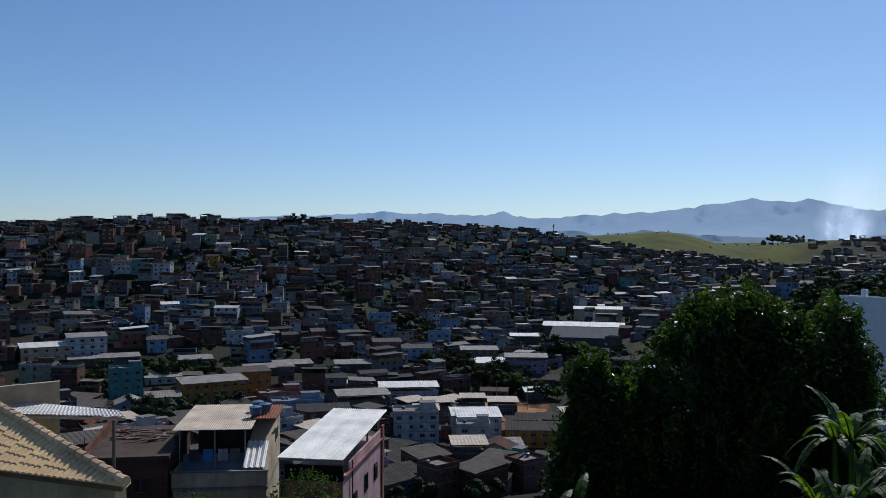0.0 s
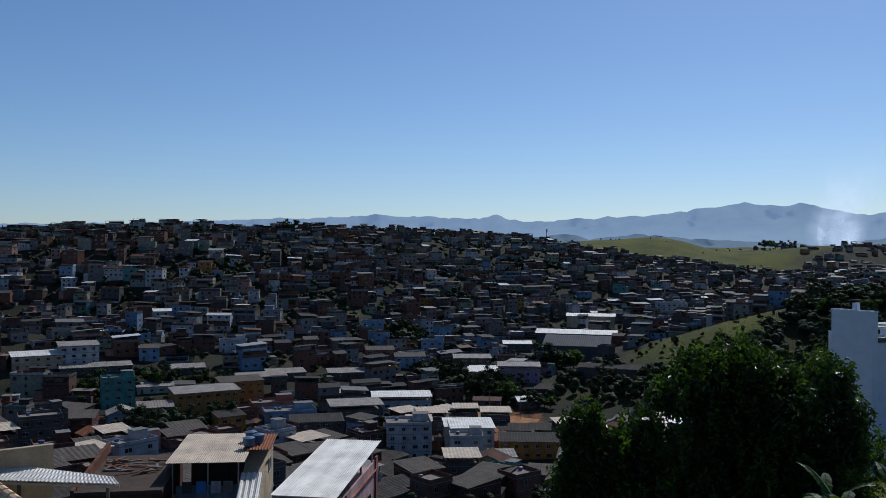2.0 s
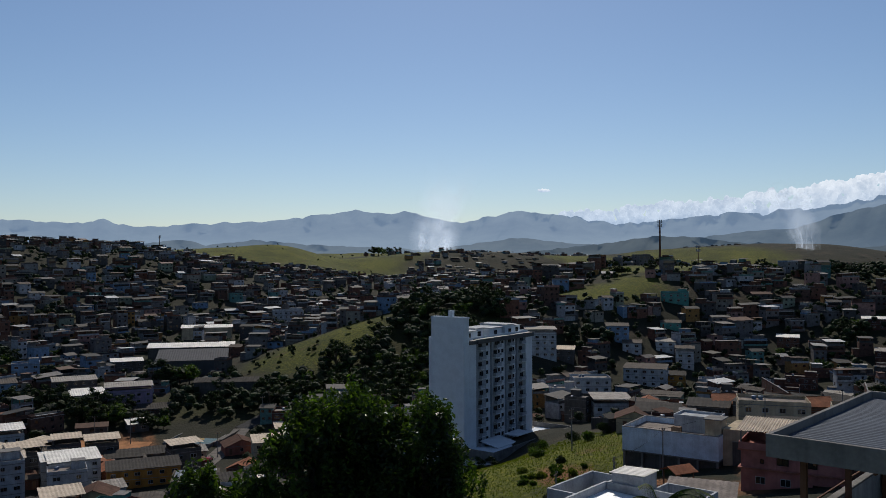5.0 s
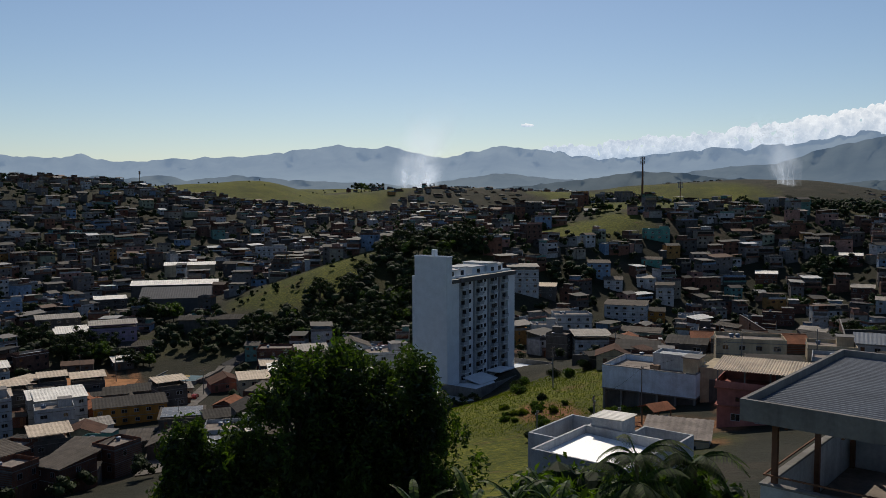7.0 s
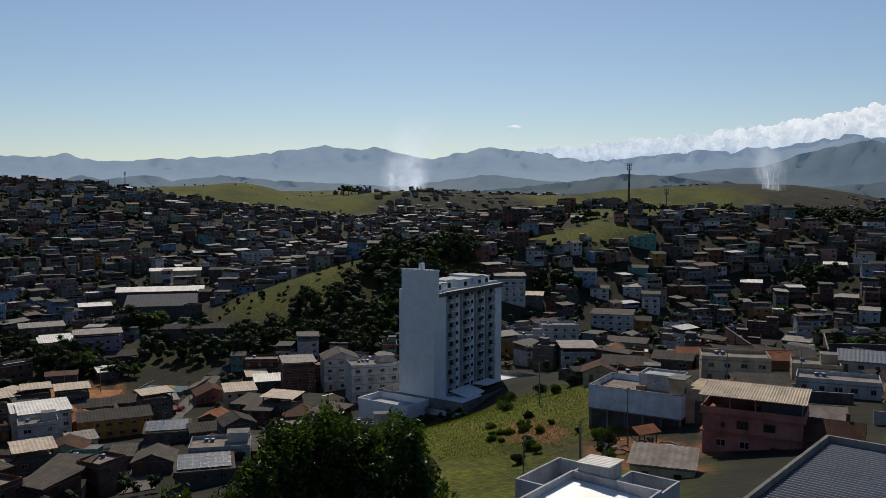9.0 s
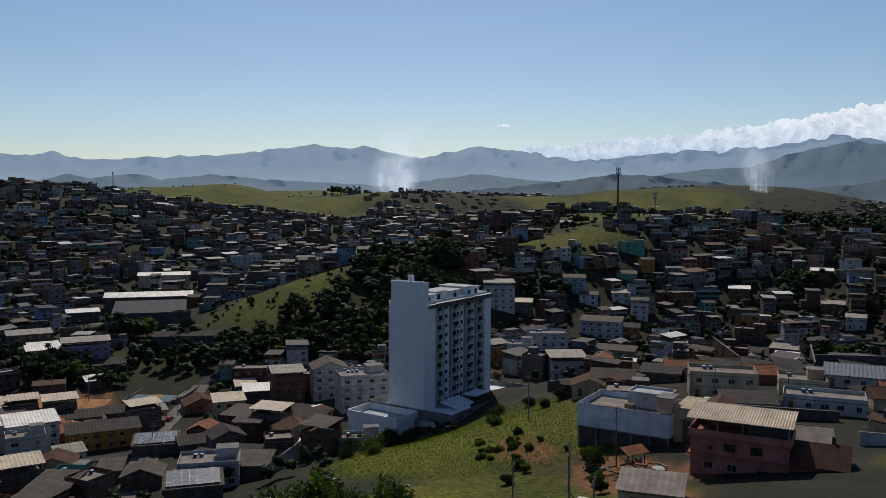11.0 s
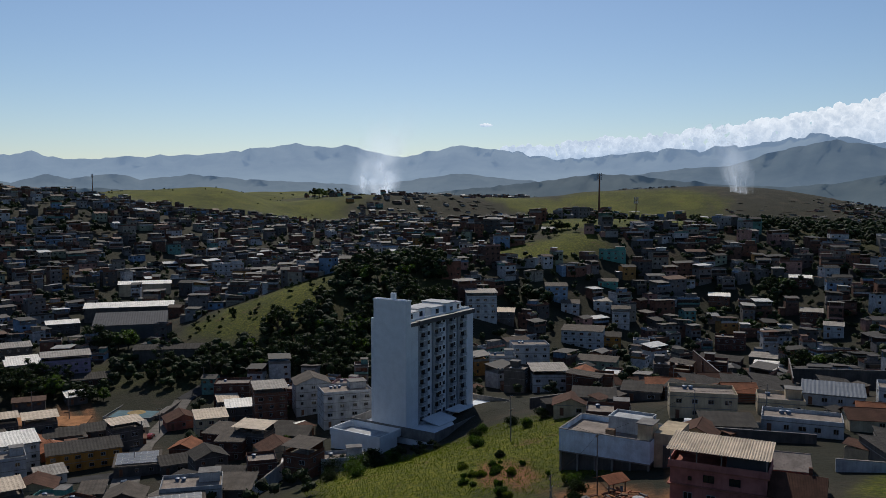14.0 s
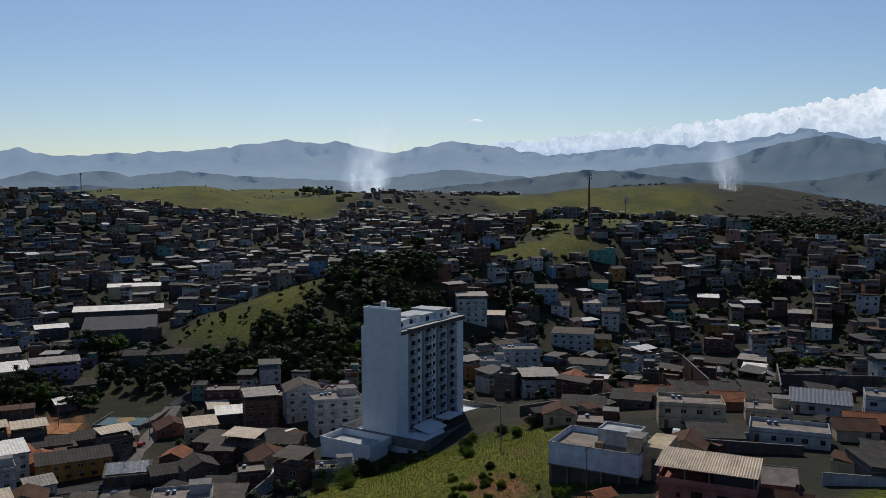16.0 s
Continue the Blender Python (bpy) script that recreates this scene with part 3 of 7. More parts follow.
def house(label, w, d, floors, wall, roof, roof_mat="fibre", seed=0, base=1.5, group="", m=None, side_windows=True, category="house", split=False, tanks=1):
    """A block house: wall, floor bands, windows and doors; roof: terrace, canopy, shed, gable or hip."""
    rnd = random.Random(seed)
    ob = thing("house", m or pose(0, 0, 0), label, category, group)
    fh = 2.85
    h = floors * fh
    part("wall", Shape().box(-w / 2, -d / 2, -base, w / 2, d / 2, h), wall, ob)
    for k in range(1, floors + 1):
        z = k * fh
        o = 0.06 if k < floors or roof != "terrace" else 0.12
        part("floor_slab", Shape().box(-w / 2 - o, -d / 2 - o, z - 0.14, w / 2 + o, d / 2 + o, z + 0.02), "concrete", ob)
    for k in range(floors):
        cols = max(2, int(w / 3.4))
        for c in range(cols):
            x = -w / 2 + w * (c + 0.5) / cols + rnd.uniform(-0.25, 0.25)
            if k == 0 and c == 0:
                part("door", window_shape(1.0, 2.15, 0), ("wood", "rust"), ob, "", pose(x, -d / 2 - 0.02, 0.02))
            else:
                window(ob, x, -d / 2 - 0.02, k * fh + 1.0, 0, rnd.choice((1.1, 1.4, 1.7)), 1.15, "steel" if rnd.random() < 0.6 else "white", split=split)
        if side_windows:
            for sx, face in ((-1, -90), (1, 90)):
                if rnd.random() < 0.75:
                    window(ob, sx * (w / 2 + 0.02), rnd.uniform(-d / 4, d / 4), k * fh + 1.1, face, 1.1, 1.15, split=split)
    if roof in ("terrace", "canopy"):
        t = 0.13
        p = ring(Shape(), -w / 2, -d / 2, w / 2, d / 2, h + 0.02, h + 0.92, t)
        part("parapet", p, wall, ob)
        part("terrace_floor", Shape().box(-w / 2 + t, -d / 2 + t, h + 0.02, w / 2 - t, d / 2 - t, h + 0.06), "slab", ob)
    if roof == "canopy":
        for sx in (-1, 1):
            for sy in (-1, 1):
                part("post", Shape().box(-0.1, -0.1, 0, 0.1, 0.1, 2.5 + 0.5 * (sy > 0)), "concrete", ob, "", pose(sx * (w / 2 - 0.3), sy * (d / 2 - 0.3), h + 0.06))
        part("rear_wall", Shape().box(-w / 2 + 0.2, d / 2 - 0.5, h + 0.9, w / 2 - 0.2, d / 2 - 0.36, h + 2.9), wall, ob)
        part("roof", Shape().ribbed(-w / 2 - 0.5, -d / 2 - 0.6, w / 2 + 0.5, d / 2 + 0.5, h + 2.5, h + 3.1, 1.0, 0.04), roof_mat, ob)
    if roof == "terrace":
        if rnd.random() < 0.7:
            part("stair_room", Shape().box(w * 0.12, d * 0.05, h + 0.06, w * 0.46, d * 0.44, h + 2.4), wall, ob)
            part("stair_roof", Shape().box(w * 0.1, d * 0.02, h + 2.4, w * 0.48, d * 0.47, h + 2.52), "concrete", ob)
        for k in range(tanks):
            part("water_tank", TANK, "", ob, "blue plastic water tank", pose(-w / 4 + k * 1.5, d / 4, h + 0.06))
    if roof == "shed":
        part("gable_wall", Shape().prism([(-w / 2, -d / 2), (w / 2, -d / 2), (w / 2, d / 2), (-w / 2, d / 2)], h + 0.02, lambda x, y: h + 0.25 if y < 0 else h + 1.1), wall, ob)
        part("roof", Shape().ribbed(-w / 2 - 0.4, -d / 2 - 0.5, w / 2 + 0.4, d / 2 + 0.4, h + 0.32, h + 1.28, 1.0, 0.04), roof_mat, ob)
    if roof == "gable":
        for sy in (-1, 1):
            y = sy * d / 2
            g = Shape().add([(-w / 2, y, h), (w / 2, y, h), (0, y, h + w * 0.2), (-w / 2, y - sy * 0.15, h), (w / 2, y - sy * 0.15, h), (0, y - sy * 0.15, h + w * 0.2)],
                            [(0, 1, 2), (3, 5, 4), (0, 2, 5, 3), (1, 4, 5, 2), (0, 3, 4, 1)])
            part("gable_wall", g, wall, ob)
        for sx in (-1, 1):
            part("roof_slope", Shape().slope(0, -d / 2 - 0.5, sx * (w / 2 + 0.5), d / 2 + 0.5, h + w * 0.2 + 0.14, h - 0.06, 0.09, 0, "x"), roof_mat, ob)
        part("ridge_tile", Shape().tube([(0, -d / 2 - 0.5, h + w * 0.2 + 0.1), (0, d / 2 + 0.5, h + w * 0.2 + 0.1)], [0.14, 0.14], 8), roof_mat, ob)
    return ob


KINDS = [
    ("bare clay-block house with a flat parapet terrace", 8, 8, 2, "brick", "terrace", ""),
    ("bare clay-block house under a grey sheet canopy", 7.5, 8, 2, "brick", "canopy", "fibre"),
    ("grey rendered three-storey house with a terrace", 8.5, 9, 3, "render", "terrace", ""),
    ("white painted house under a pale sheet canopy", 8, 9, 2, "white", "canopy", "dull_zinc"),
    ("cream house with an old clay tile roof", 9, 8, 1, "cream", "gable", "tile_dark"),
    ("low grey house under a sloping fibre-cement roof", 9, 8, 1, "render", "shed", "fibre_dark"),
    ("pink painted house with a flat terrace", 8, 8, 2, "pale_pink", "terrace", ""),
    ("pale blue house under a sheet canopy", 8, 8, 2, "blue", "canopy", "fibre"),
    ("sooty clay-block house with a shed roof", 9, 9, 2, "brick_dark", "shed", "fibre"),
    ("white three-storey house with a terrace", 9, 9, 3, "white", "terrace", ""),
    ("ochre house under a dark sheet roof", 9, 8, 2, "ochre", "shed", "fibre_dark"),
    ("teal painted house with a terrace", 8, 8, 2, "teal", "terrace", ""),
    ("low clay-block house with a clay tile roof", 8, 8, 1, "brick", "gable", "tile"),
    ("grey rendered house under a beige sheet canopy", 8, 8, 2, "render", "canopy", "beige_sheet"),
    ("sooty clay-block house with a terrace and tank", 7.5, 8, 3, "brick_dark", "terrace", ""),
    ("long low warehouse with a pale sheet roof", 14, 10, 1, "render", "shed", "dull_zinc"),
]
ORDER = [0, 1, 8, 5, 2, 14, 12, 0, 8, 5, 1, 3, 13, 5, 14, 2, 4, 8, 1, 9, 5, 6, 0, 7, 12, 13, 14, 8, 10, 3, 5, 2, 11, 1, 4, 15]
KEEP_CLEAR = [  # x, y, radius: places of the single buildings, streets and yards
    (-22, 82, 26), (-5, 74, 20), (10, 40, 40), (30, 28, 36), (48, 66, 24), (122, 232, 18), (146, 246, 18), (106, 224, 16), (98, 244, 10), (47, 262, 7), (150, 215, 20), (166, 206, 16), (140, 203, 14), (176, 222, 10), (110, 140, 20), (112, 105, 24), (112, 240, 14),
    (-10, 135, 52), (30, 160, 40), (80, 120, 26), (92, 100, 18), (76, 150, 22), (66, 100, 16), (85, 170, 22), (-32, 90, 16), (0, 10, 60), (-40, 40, 50), (136, 104, 12), (157, 152, 12), (165, 122, 8), (178, 138, 6), (206, 136, 12),
]
CLEAR_STRIPS = [  # x0, y0, x1, y1, half width: streets, court and yard
    (30, 205, 42, 262, 2), (42, 262, 76, 338, 2), (54, 330, 70, 352, 11), (14, 342, 38, 334, 8), (42, 262, 18, 267, 1), (150, 203, 300, 160, 2), (240, 170, 262, 196, 14), (77, 440, 77, 470, 20), (66, 392, 106, 380, 7), (66, 514, 106, 508, 11), (92, 576, 120, 572, 8),
    (0, 150, 70, 185, 24), (150, 205, 300, 165, 5),
]


PLACED = [  # label, x, y, turn, width, depth, floors, wall, roof, sheet, seed, lift, tanks
    ("white four-storey apartment house with a hipped grey roof", 112.8, 293.3, -13, 12.8, 12, 4, "white", "gable", "fibre", 2, -0.2, 1),
    ("white four-storey apartment house with a cluttered brown roof", 115.2, 267.5, -11, 16.9, 12, 4, "white", "terrace", "", 3, 0.3, 3),
    ("clay-coloured four-storey house with balconies", 95.7, 290.4, -12, 11.3, 11, 4, "brick", "canopy", "dull_zinc", 4, -0.1, 1),
    ("dark clay-block house with a flat roof", 91.4, 321.5, -24, 13.3, 10, 3, "brick_dark", "terrace", "", 5, -0.5, 1),
    ("house with a bright white sheet roof", 87.9, 302.3, -12, 9.6, 9, 2, "render", "shed", "zinc", 6, -0.2, 1),
    ("house with a pale flat beige roof", 75.7, 295.7, -8, 10.9, 10, 2, "cream", "shed", "beige_sheet", 7, -0.0, 1),
    ("low house with a pale roof", 86.3, 311.5, -9, 7.7, 8, 2, "render", "shed", "beige_sheet", 8, -0.3, 1),
    ("low house with an old clay tile roof", 68.8, 309.7, -3, 11.7, 10, 1, "salmon", "gable", "tile_dark", 9, -0.2, 1),
    ("dark roofed hall beside the court", 43.4, 312.3, -4, 15.9, 8, 1, "render", "shed", "fibre_dark", 10, -0.1, 1),
    ("small house with a pale roof beside the street", 52.2, 307.9, 0, 8.3, 6, 1, "cream", "shed", "dull_zinc", 11, -0.1, 1),
    ("yellow house with a dark sheet roof beside the street", 32.1, 280.5, -3, 21.6, 10, 2, "ochre", "shed", "fibre_dark", 12, 0.2, 1),
    ("white three-storey house with a bright roof edge", 12.1, 288.5, 4, 14.8, 11, 3, "white", "shed", "zinc", 13, 0.1, 1),
    ("house with dark open upper floor under a beige sheet roof", 7.3, 238.7, 4, 9.7, 9, 2, "render", "canopy", "beige_sheet", 14, 0.4, 1),
    ("round-cornered cream house with a tile roof", 15.8, 244.3, -12, 10.6, 9, 2, "cream", "gable", "tile_dark", 15, 0.4, 1),
    ("small white house with a sheet roof", 21.2, 268.0, 5, 8.2, 7, 1, "white", "shed", "dull_zinc", 16, 0.2, 1),
    ("grey house with a dark gabled roof", 61.3, 243.2, 0, 9.3, 9, 2, "render", "gable", "fibre_dark", 17, 0.5, 1),
    ("white cube house with a flat grey roof", 48.1, 206.8, -17, 14.5, 10, 2, "white", "terrace", "", 18, 0.7, 2),
    ("long grey house with a dark shed roof", 55.2, 254.9, -4, 10.4, 7, 1, "render", "shed", "fibre_dark", 19, 0.3, 1),
    ("dark tiled house with cream walls", 82.6, 242.6, -3, 12.1, 10, 1, "cream", "gable", "tile_dark", 20, 0.6, 1),
    ("small clay-block house with a cluttered terrace", 69.5, 218.5, -14, 7.6, 8, 2, "brick_dark", "terrace", "", 21, 0.5, 1),
    ("low grey house with a flat sheet roof", 59.0, 207.0, -28, 9.3, 10, 1, "render", "shed", "fibre", 22, 0.7, 1),
    ("low grey house with wide roof slopes", 35.5, 226.0, -19, 9.9, 9, 1, "render", "gable", "fibre", 23, 0.6, 1),
    ("small grey house beside the street", 29.3, 239.5, -17, 6.4, 8, 1, "render", "shed", "fibre", 24, 0.4, 1),
    ("low white house below the tower", 90.5, 212.3, -19, 11.9, 7, 1, "white", "terrace", "", 25, 0.5, 1),
    ("lilac three-storey house with a sheet roof", 38.6, 390.9, -4, 19.2, 11, 3, "lilac", "canopy", "dull_zinc", 26, -0.5, 1),
    ("low house with a long pale roof", 23.6, 402.6, 1, 16.0, 10, 2, "cream", "shed", "zinc", 27, -0.4, 1),
    ("house with a bright sheet roof below the slope", 46.9, 484.5, -2, 16.2, 9, 2, "render", "shed", "zinc", 28, -0.2, 1),
    ("small house with a pale blue-grey roof", 38.5, 358.2, 4, 7.7, 8, 1, "render", "shed", "zinc", 29, -0.3, 1),
    ("low dark roofed house under the trees", 46.4, 379.0, -3, 17.7, 9, 1, "brick_dark", "shed", "fibre_dark", 30, -0.5, 1),
    ("large white three-storey apartment house", 173.6, 619.4, -10, 22.3, 12, 3, "white", "terrace", "", 31, -0.4, 2),
    ("white block with a shaded flat roof", 184.5, 503.5, -14, 19.9, 12, 2, "white", "terrace", "", 32, 0.2, 1),
    ("five-storey white house stepping down the slope", 226.7, 353.8, -27, 15.0, 12, 4, "white", "canopy", "dull_zinc", 33, -2.0, 1),
    ("house with a beige sheet roof", 238.0, 349.3, -38, 10.1, 9, 2, "render", "shed", "beige_sheet", 34, -1.3, 1),
    ("white balconied house with a layered roof", 213.1, 293.5, -26, 15.8, 11, 4, "white", "terrace", "", 35, -0.2, 2),
    ("white stepped house below the slope", 195.1, 287.8, -28, 10.6, 9, 3, "white", "terrace", "", 36, -0.1, 1),
    ("long white apartment house with a grey roof", 268.3, 324.0, -46, 20.0, 13, 3, "white", "shed", "fibre", 37, -1.0, 1),
    ("small white house on the slope", 286.4, 357.0, -39, 9.7, 9, 2, "white", "shed", "fibre", 38, -1.6, 1),
    ("pale blue house with a grey roof on the slope", 285.6, 368.5, -34, 11.8, 10, 3, "blue", "shed", "fibre", 39, -2.0, 1),
    ("white house with a sheet roof on the slope", 308.0, 355.9, -37, 10.0, 9, 2, "white", "shed", "dull_zinc", 40, -1.7, 1),
    ("narrow white house with balconies", 305.5, 338.1, -42, 9.1, 9, 3, "white", "canopy", "fibre", 41, -1.2, 1),
    ("low green house with a long sheet roof", 243.8, 284.5, -51, 17.4, 9, 2, "green", "shed", "fibre", 42, 0.1, 1),
    ("ochre house under a flat roof", 283.8, 320.0, -42, 8.5, 9, 2, "ochre", "shed", "fibre_dark", 43, -0.7, 1),
    ("small white house with a terrace", 293.3, 309.2, -43, 7.9, 8, 2, "white", "terrace", "", 44, -0.5, 1),
    ("house with a pale layered roof", 191.5, 251.6, -27, 13.3, 12, 2, "white", "canopy", "dull_zinc", 45, 0.9, 1),
    ("house with a red tile roof", 207.5, 250.3, -48, 9.9, 10, 2, "cream", "gable", "tile", 46, 0.8, 1),
    ("house with a pale hipped roof", 274.5, 257.9, -47, 13.0, 11, 1, "render", "gable", "dull_zinc", 47, 0.4, 1),
    ("mint-green house on the slope", 350.5, 396.5, -41, 16.2, 10, 2, "teal", "terrace", "", 48, -2.1, 1),
    ("small turquoise house on the slope", 328.6, 375.1, -41, 11.3, 9, 1, "teal", "shed", "fibre", 49, -2.0, 1),
    ("bare clay-block house below the wood", 333.5, 288.8, -49, 14.6, 10, 2, "brick_dark", "terrace", "", 50, -0.7, 1),
    ("barn with a long dark sloping roof", 309.2, 273.3, -61, 19.2, 9, 1, "brick_dark", "shed", "fibre_dark", 51, -0.2, 1),
    ("low house with a pale sheet roof", 325.7, 261.4, -61, 12.8, 9, 1, "render", "shed", "dull_zinc", 52, -0.3, 1),
    ("small house with a bright roof", 313.4, 250.4, -57, 10.7, 8, 1, "render", "shed", "zinc", 53, -0.1, 1),
    ("clay-block house with a bright roof", 373.4, 332.0, -48, 11.3, 9, 2, "brick", "shed", "zinc", 54, -1.5, 1),
    ("house on the slope with a bright sheet roof", 420.8, 314.9, -53, 11.9, 9, 2, "brick_dark", "shed", "zinc", 55, -1.4, 1),
    ("clay-block house on the slope with a pale roof", 386.7, 282.0, -54, 10.8, 9, 2, "brick_dark", "shed", "dull_zinc", 56, -1.1, 1),
    ("small white house under the trees", 375.3, 260.9, -55, 9.1, 8, 2, "white", "shed", "dull_zinc", 57, -0.8, 1),
    ("white four-storey house with a bright flat roof", -9.1, 275.7, 6, 14.6, 11, 4, "white", "terrace", "", 58, 0.1, 1),
    ("white house with dark upper windows and a pale roof", 11.1, 291.2, 4, 16.6, 10, 3, "white", "shed", "zinc", 59, 0.0, 1),
    ("long white house with a pale sheet roof", -14.0, 339.6, 6, 23.4, 11, 2, "white", "canopy", "zinc", 60, -0.3, 1),
    ("house with dark eaves and a pale sheet roof", -30.9, 320.9, 14, 19.6, 12, 2, "render", "canopy", "dull_zinc", 61, -0.3, 1),
    ("long ochre school building with a pale sheet roof", -89.2, 324.4, 29, 24.5, 12, 3, "ochre", "shed", "dull_zinc", 62, -0.5, 1),
    ("orange school wing under a brown roof", -79.9, 342.2, 27, 17.3, 10, 3, "ochre", "shed", "fibre", 63, -0.6, 1),
    ("long low market hall with a pale roof", -77.1, 371.0, 22, 21.2, 9, 1, "render", "shed", "dull_zinc", 64, -0.6, 1),
    ("second low market hall with a pale roof", -68.2, 380.9, 20, 17.0, 9, 1, "render", "shed", "dull_zinc", 65, -0.6, 1),
    ("low hall with a curved pale roof", -41.3, 392.7, 12, 18.4, 9, 1, "render", "shed", "dull_zinc", 66, -0.5, 1),
    ("red house with a flat roof", -62.8, 323.4, 21, 16.6, 10, 2, "salmon", "terrace", "", 67, -0.4, 1),
    ("pale blue villa with a flat roof", -54.3, 311.7, 18, 18.9, 10, 2, "blue", "terrace", "", 68, -0.2, 2),
    ("brown house with a dark sheet roof", -42.5, 299.4, 12, 18.4, 10, 2, "render", "shed", "fibre_dark", 69, -0.1, 1),
    ("house with a broad bright white roof", -170.3, 359.2, 31, 19.5, 12, 2, "cream", "shed", "zinc", 70, -2.0, 1),
    ("white house with a long thin roof", -156.4, 368.1, 29, 15.9, 11, 3, "white", "shed", "dull_zinc", 71, -1.4, 1),
    ("sky-blue house with a flat roof", -131.5, 386.2, 19, 8.7, 9, 2, "blue", "shed", "fibre", 72, -0.7, 1),
    ("white house with a bright white roof on the slope", -156.4, 485.9, 22, 12.9, 10, 2, "white", "shed", "zinc", 73, -1.0, 1),
    ("tall turquoise house with a cluttered roof", -123.0, 325.5, 25, 12.0, 9, 4, "teal", "terrace", "", 74, -0.6, 1),
    ("low white hall with a pale roof", -115.1, 346.3, 22, 15.0, 9, 1, "white", "shed", "dull_zinc", 75, -0.8, 1),
    ("house with a brown flat roof", -102.7, 308.3, 22, 12.1, 9, 2, "render", "shed", "slab", 76, -0.3, 1),
    ("house with a pale hipped roof and blue walls", -110.7, 297.0, 24, 9.7, 9, 2, "blue", "gable", "dull_zinc", 77, -0.1, 1),
    ("row of low roofs with pale sheets", -145.7, 361.2, 26, 28.5, 8, 1, "render", "shed", "dull_zinc", 78, -1.0, 1),
    ("low long roof among the trees", -110.4, 372.4, 21, 15.5, 8, 1, "render", "shed", "dull_zinc", 79, -0.7, 1),
    ("white house with dark windows on the slope", -100.8, 417.4, 14, 13.1, 10, 2, "white", "terrace", "", 80, -0.6, 1),
    ("blue-white house on the slope", -37.1, 494.0, 4, 13.2, 10, 2, "blue", "terrace", "", 81, -0.9, 1),
    ("clay-red house with a grey roof", -29.0, 433.4, 8, 14.4, 10, 2, "salmon", "shed", "fibre", 82, -0.6, 1),
    ("pale blue house under the slope", -13.3, 426.2, 6, 15.3, 10, 2, "blue", "shed", "fibre", 83, -0.5, 1),
    ("turquoise and white house", -2.1, 471.4, 0, 12.6, 10, 2, "blue", "terrace", "", 84, -0.5, 1),
    ("grey house with a pale sheet roof", 18.6, 434.0, 2, 19.1, 10, 2, "render", "shed", "dull_zinc", 85, -0.3, 1),
    ("low house with a bright stained roof", 23.6, 419.2, 1, 12.9, 9, 1, "cream", "shed", "zinc", 86, -0.3, 1),
    ("grey four-storey house with balconies", -115.8, 246.1, 29, 11.5, 9, 4, "render", "terrace", "", 87, 0.3, 1),
    ("flat-roofed clay-block house beside the street", 141, 160, -42, 11, 10, 1, "brick_dark", "terrace", "", 38, 0.0, 1),
    ("cream two-storey house with a railed balcony", 161, 148, -42, 16, 10, 2, "cream", "terrace", "", 39, 0.0, 2),
    ("low white garden house with a stained wall", 165, 122, -52, 17, 9, 1, "white", "terrace", "", 40, 0.5, 2),
    ("small house with a pale roof and a tank", 178, 138, -48, 11, 10, 1, "cream", "terrace", "", 41, 0.8, 1),
    ("modern white villa with a glass roof", 202, 140, -54, 15, 12, 1, "white", "shed", "grey_sheet", 42, 0.8, 1),
    ("white annex of the villa", 214, 128, -54, 12, 10, 2, "white", "terrace", "", 43, 0.0, 1),
    ("low white house with a flat brown roof", 86, 92, -48, 9, 7, 1, "cream", "shed", "slab", 44, -0.8, 1),
    ("low house with a grey tiled gable roof", 133, 103, 42, 9, 10, 1, "pink", "gable", "slab", 49, -0.6, 1),
]
for row in PLACED:
    x, y, w = row[1], row[2], max(row[4], row[5]) / 2
    KEEP_CLEAR += [(x, y, w - 1.5), (x * (1 - 9 / math.hypot(x, y)), y * (1 - 9 / math.hypot(x, y)), w - 3)]


def strip_gap(x, y):
    best = 1e9
    for x0, y0, x1, y1, hw in CLEAR_STRIPS:
        t = max(0, min(1, ((x - x0) * (x1 - x0) + (y - y0) * (y1 - y0)) / ((x1 - x0) ** 2 + (y1 - y0) ** 2 + 1e-9)))
        best = min(best, math.hypot(x - x0 - t * (x1 - x0), y - y0 - t * (y1 - y0)) - hw)
    return best


def free(x, y, r=6.0):
    return inside(MEADOWS, x, y) < -0.02 and inside(WOODS, x, y) < -0.05 and all(math.hypot(x - a, y - b) > c + r for a, b, c in KEEP_CLEAR) and strip_gap(x, y) > r


def downhill(x, y):
    gx, gy = ground_z(x + 5, y) - ground_z(x - 5, y), ground_z(x, y + 5) - ground_z(x, y - 5)
    return math.degrees(math.atan2(-gx, gy)) if math.hypot(gx, gy) > 0.5 else 0.0


GREEN = []  # plots left to gardens and trees


def plots():
    rnd, out = random.Random(5), []
    y = 95.0
    while y < 1500:
        step = 11.5 if y < 700 else 13 if y < 1000 else 15
        x = -y * 0.62 - 20
        while x < y * 1.75 and x < 1600:
            px, py = x + rnd.uniform(-2.6, 2.6), y + rnd.uniform(-2.2, 2.2)
            slope = px > 150 and py < 700 and px / py > 0.52
            built = rnd.random() < (0.66 if slope else 0.78 if py < 380 else 0.66)
            if py < 345 and -60 < px < 110:
                built = rnd.random() < 0.92
            if not built and py < 900 and free(px, py, 4.0) and math.hypot(px, py) > 92:
                GREEN.append((px, py))
            if built and free(px, py) and math.hypot(px, py) > 92 and (py < 940 or 0.38 < px / py < 0.72 or 0.9 < px / py < 1.5):
                out.append((px, py, rnd.random(), rnd.uniform(-14, 14)))
            x += step * (0.95 if y < 700 else 1.0)
        y += step * 1.02
    return out


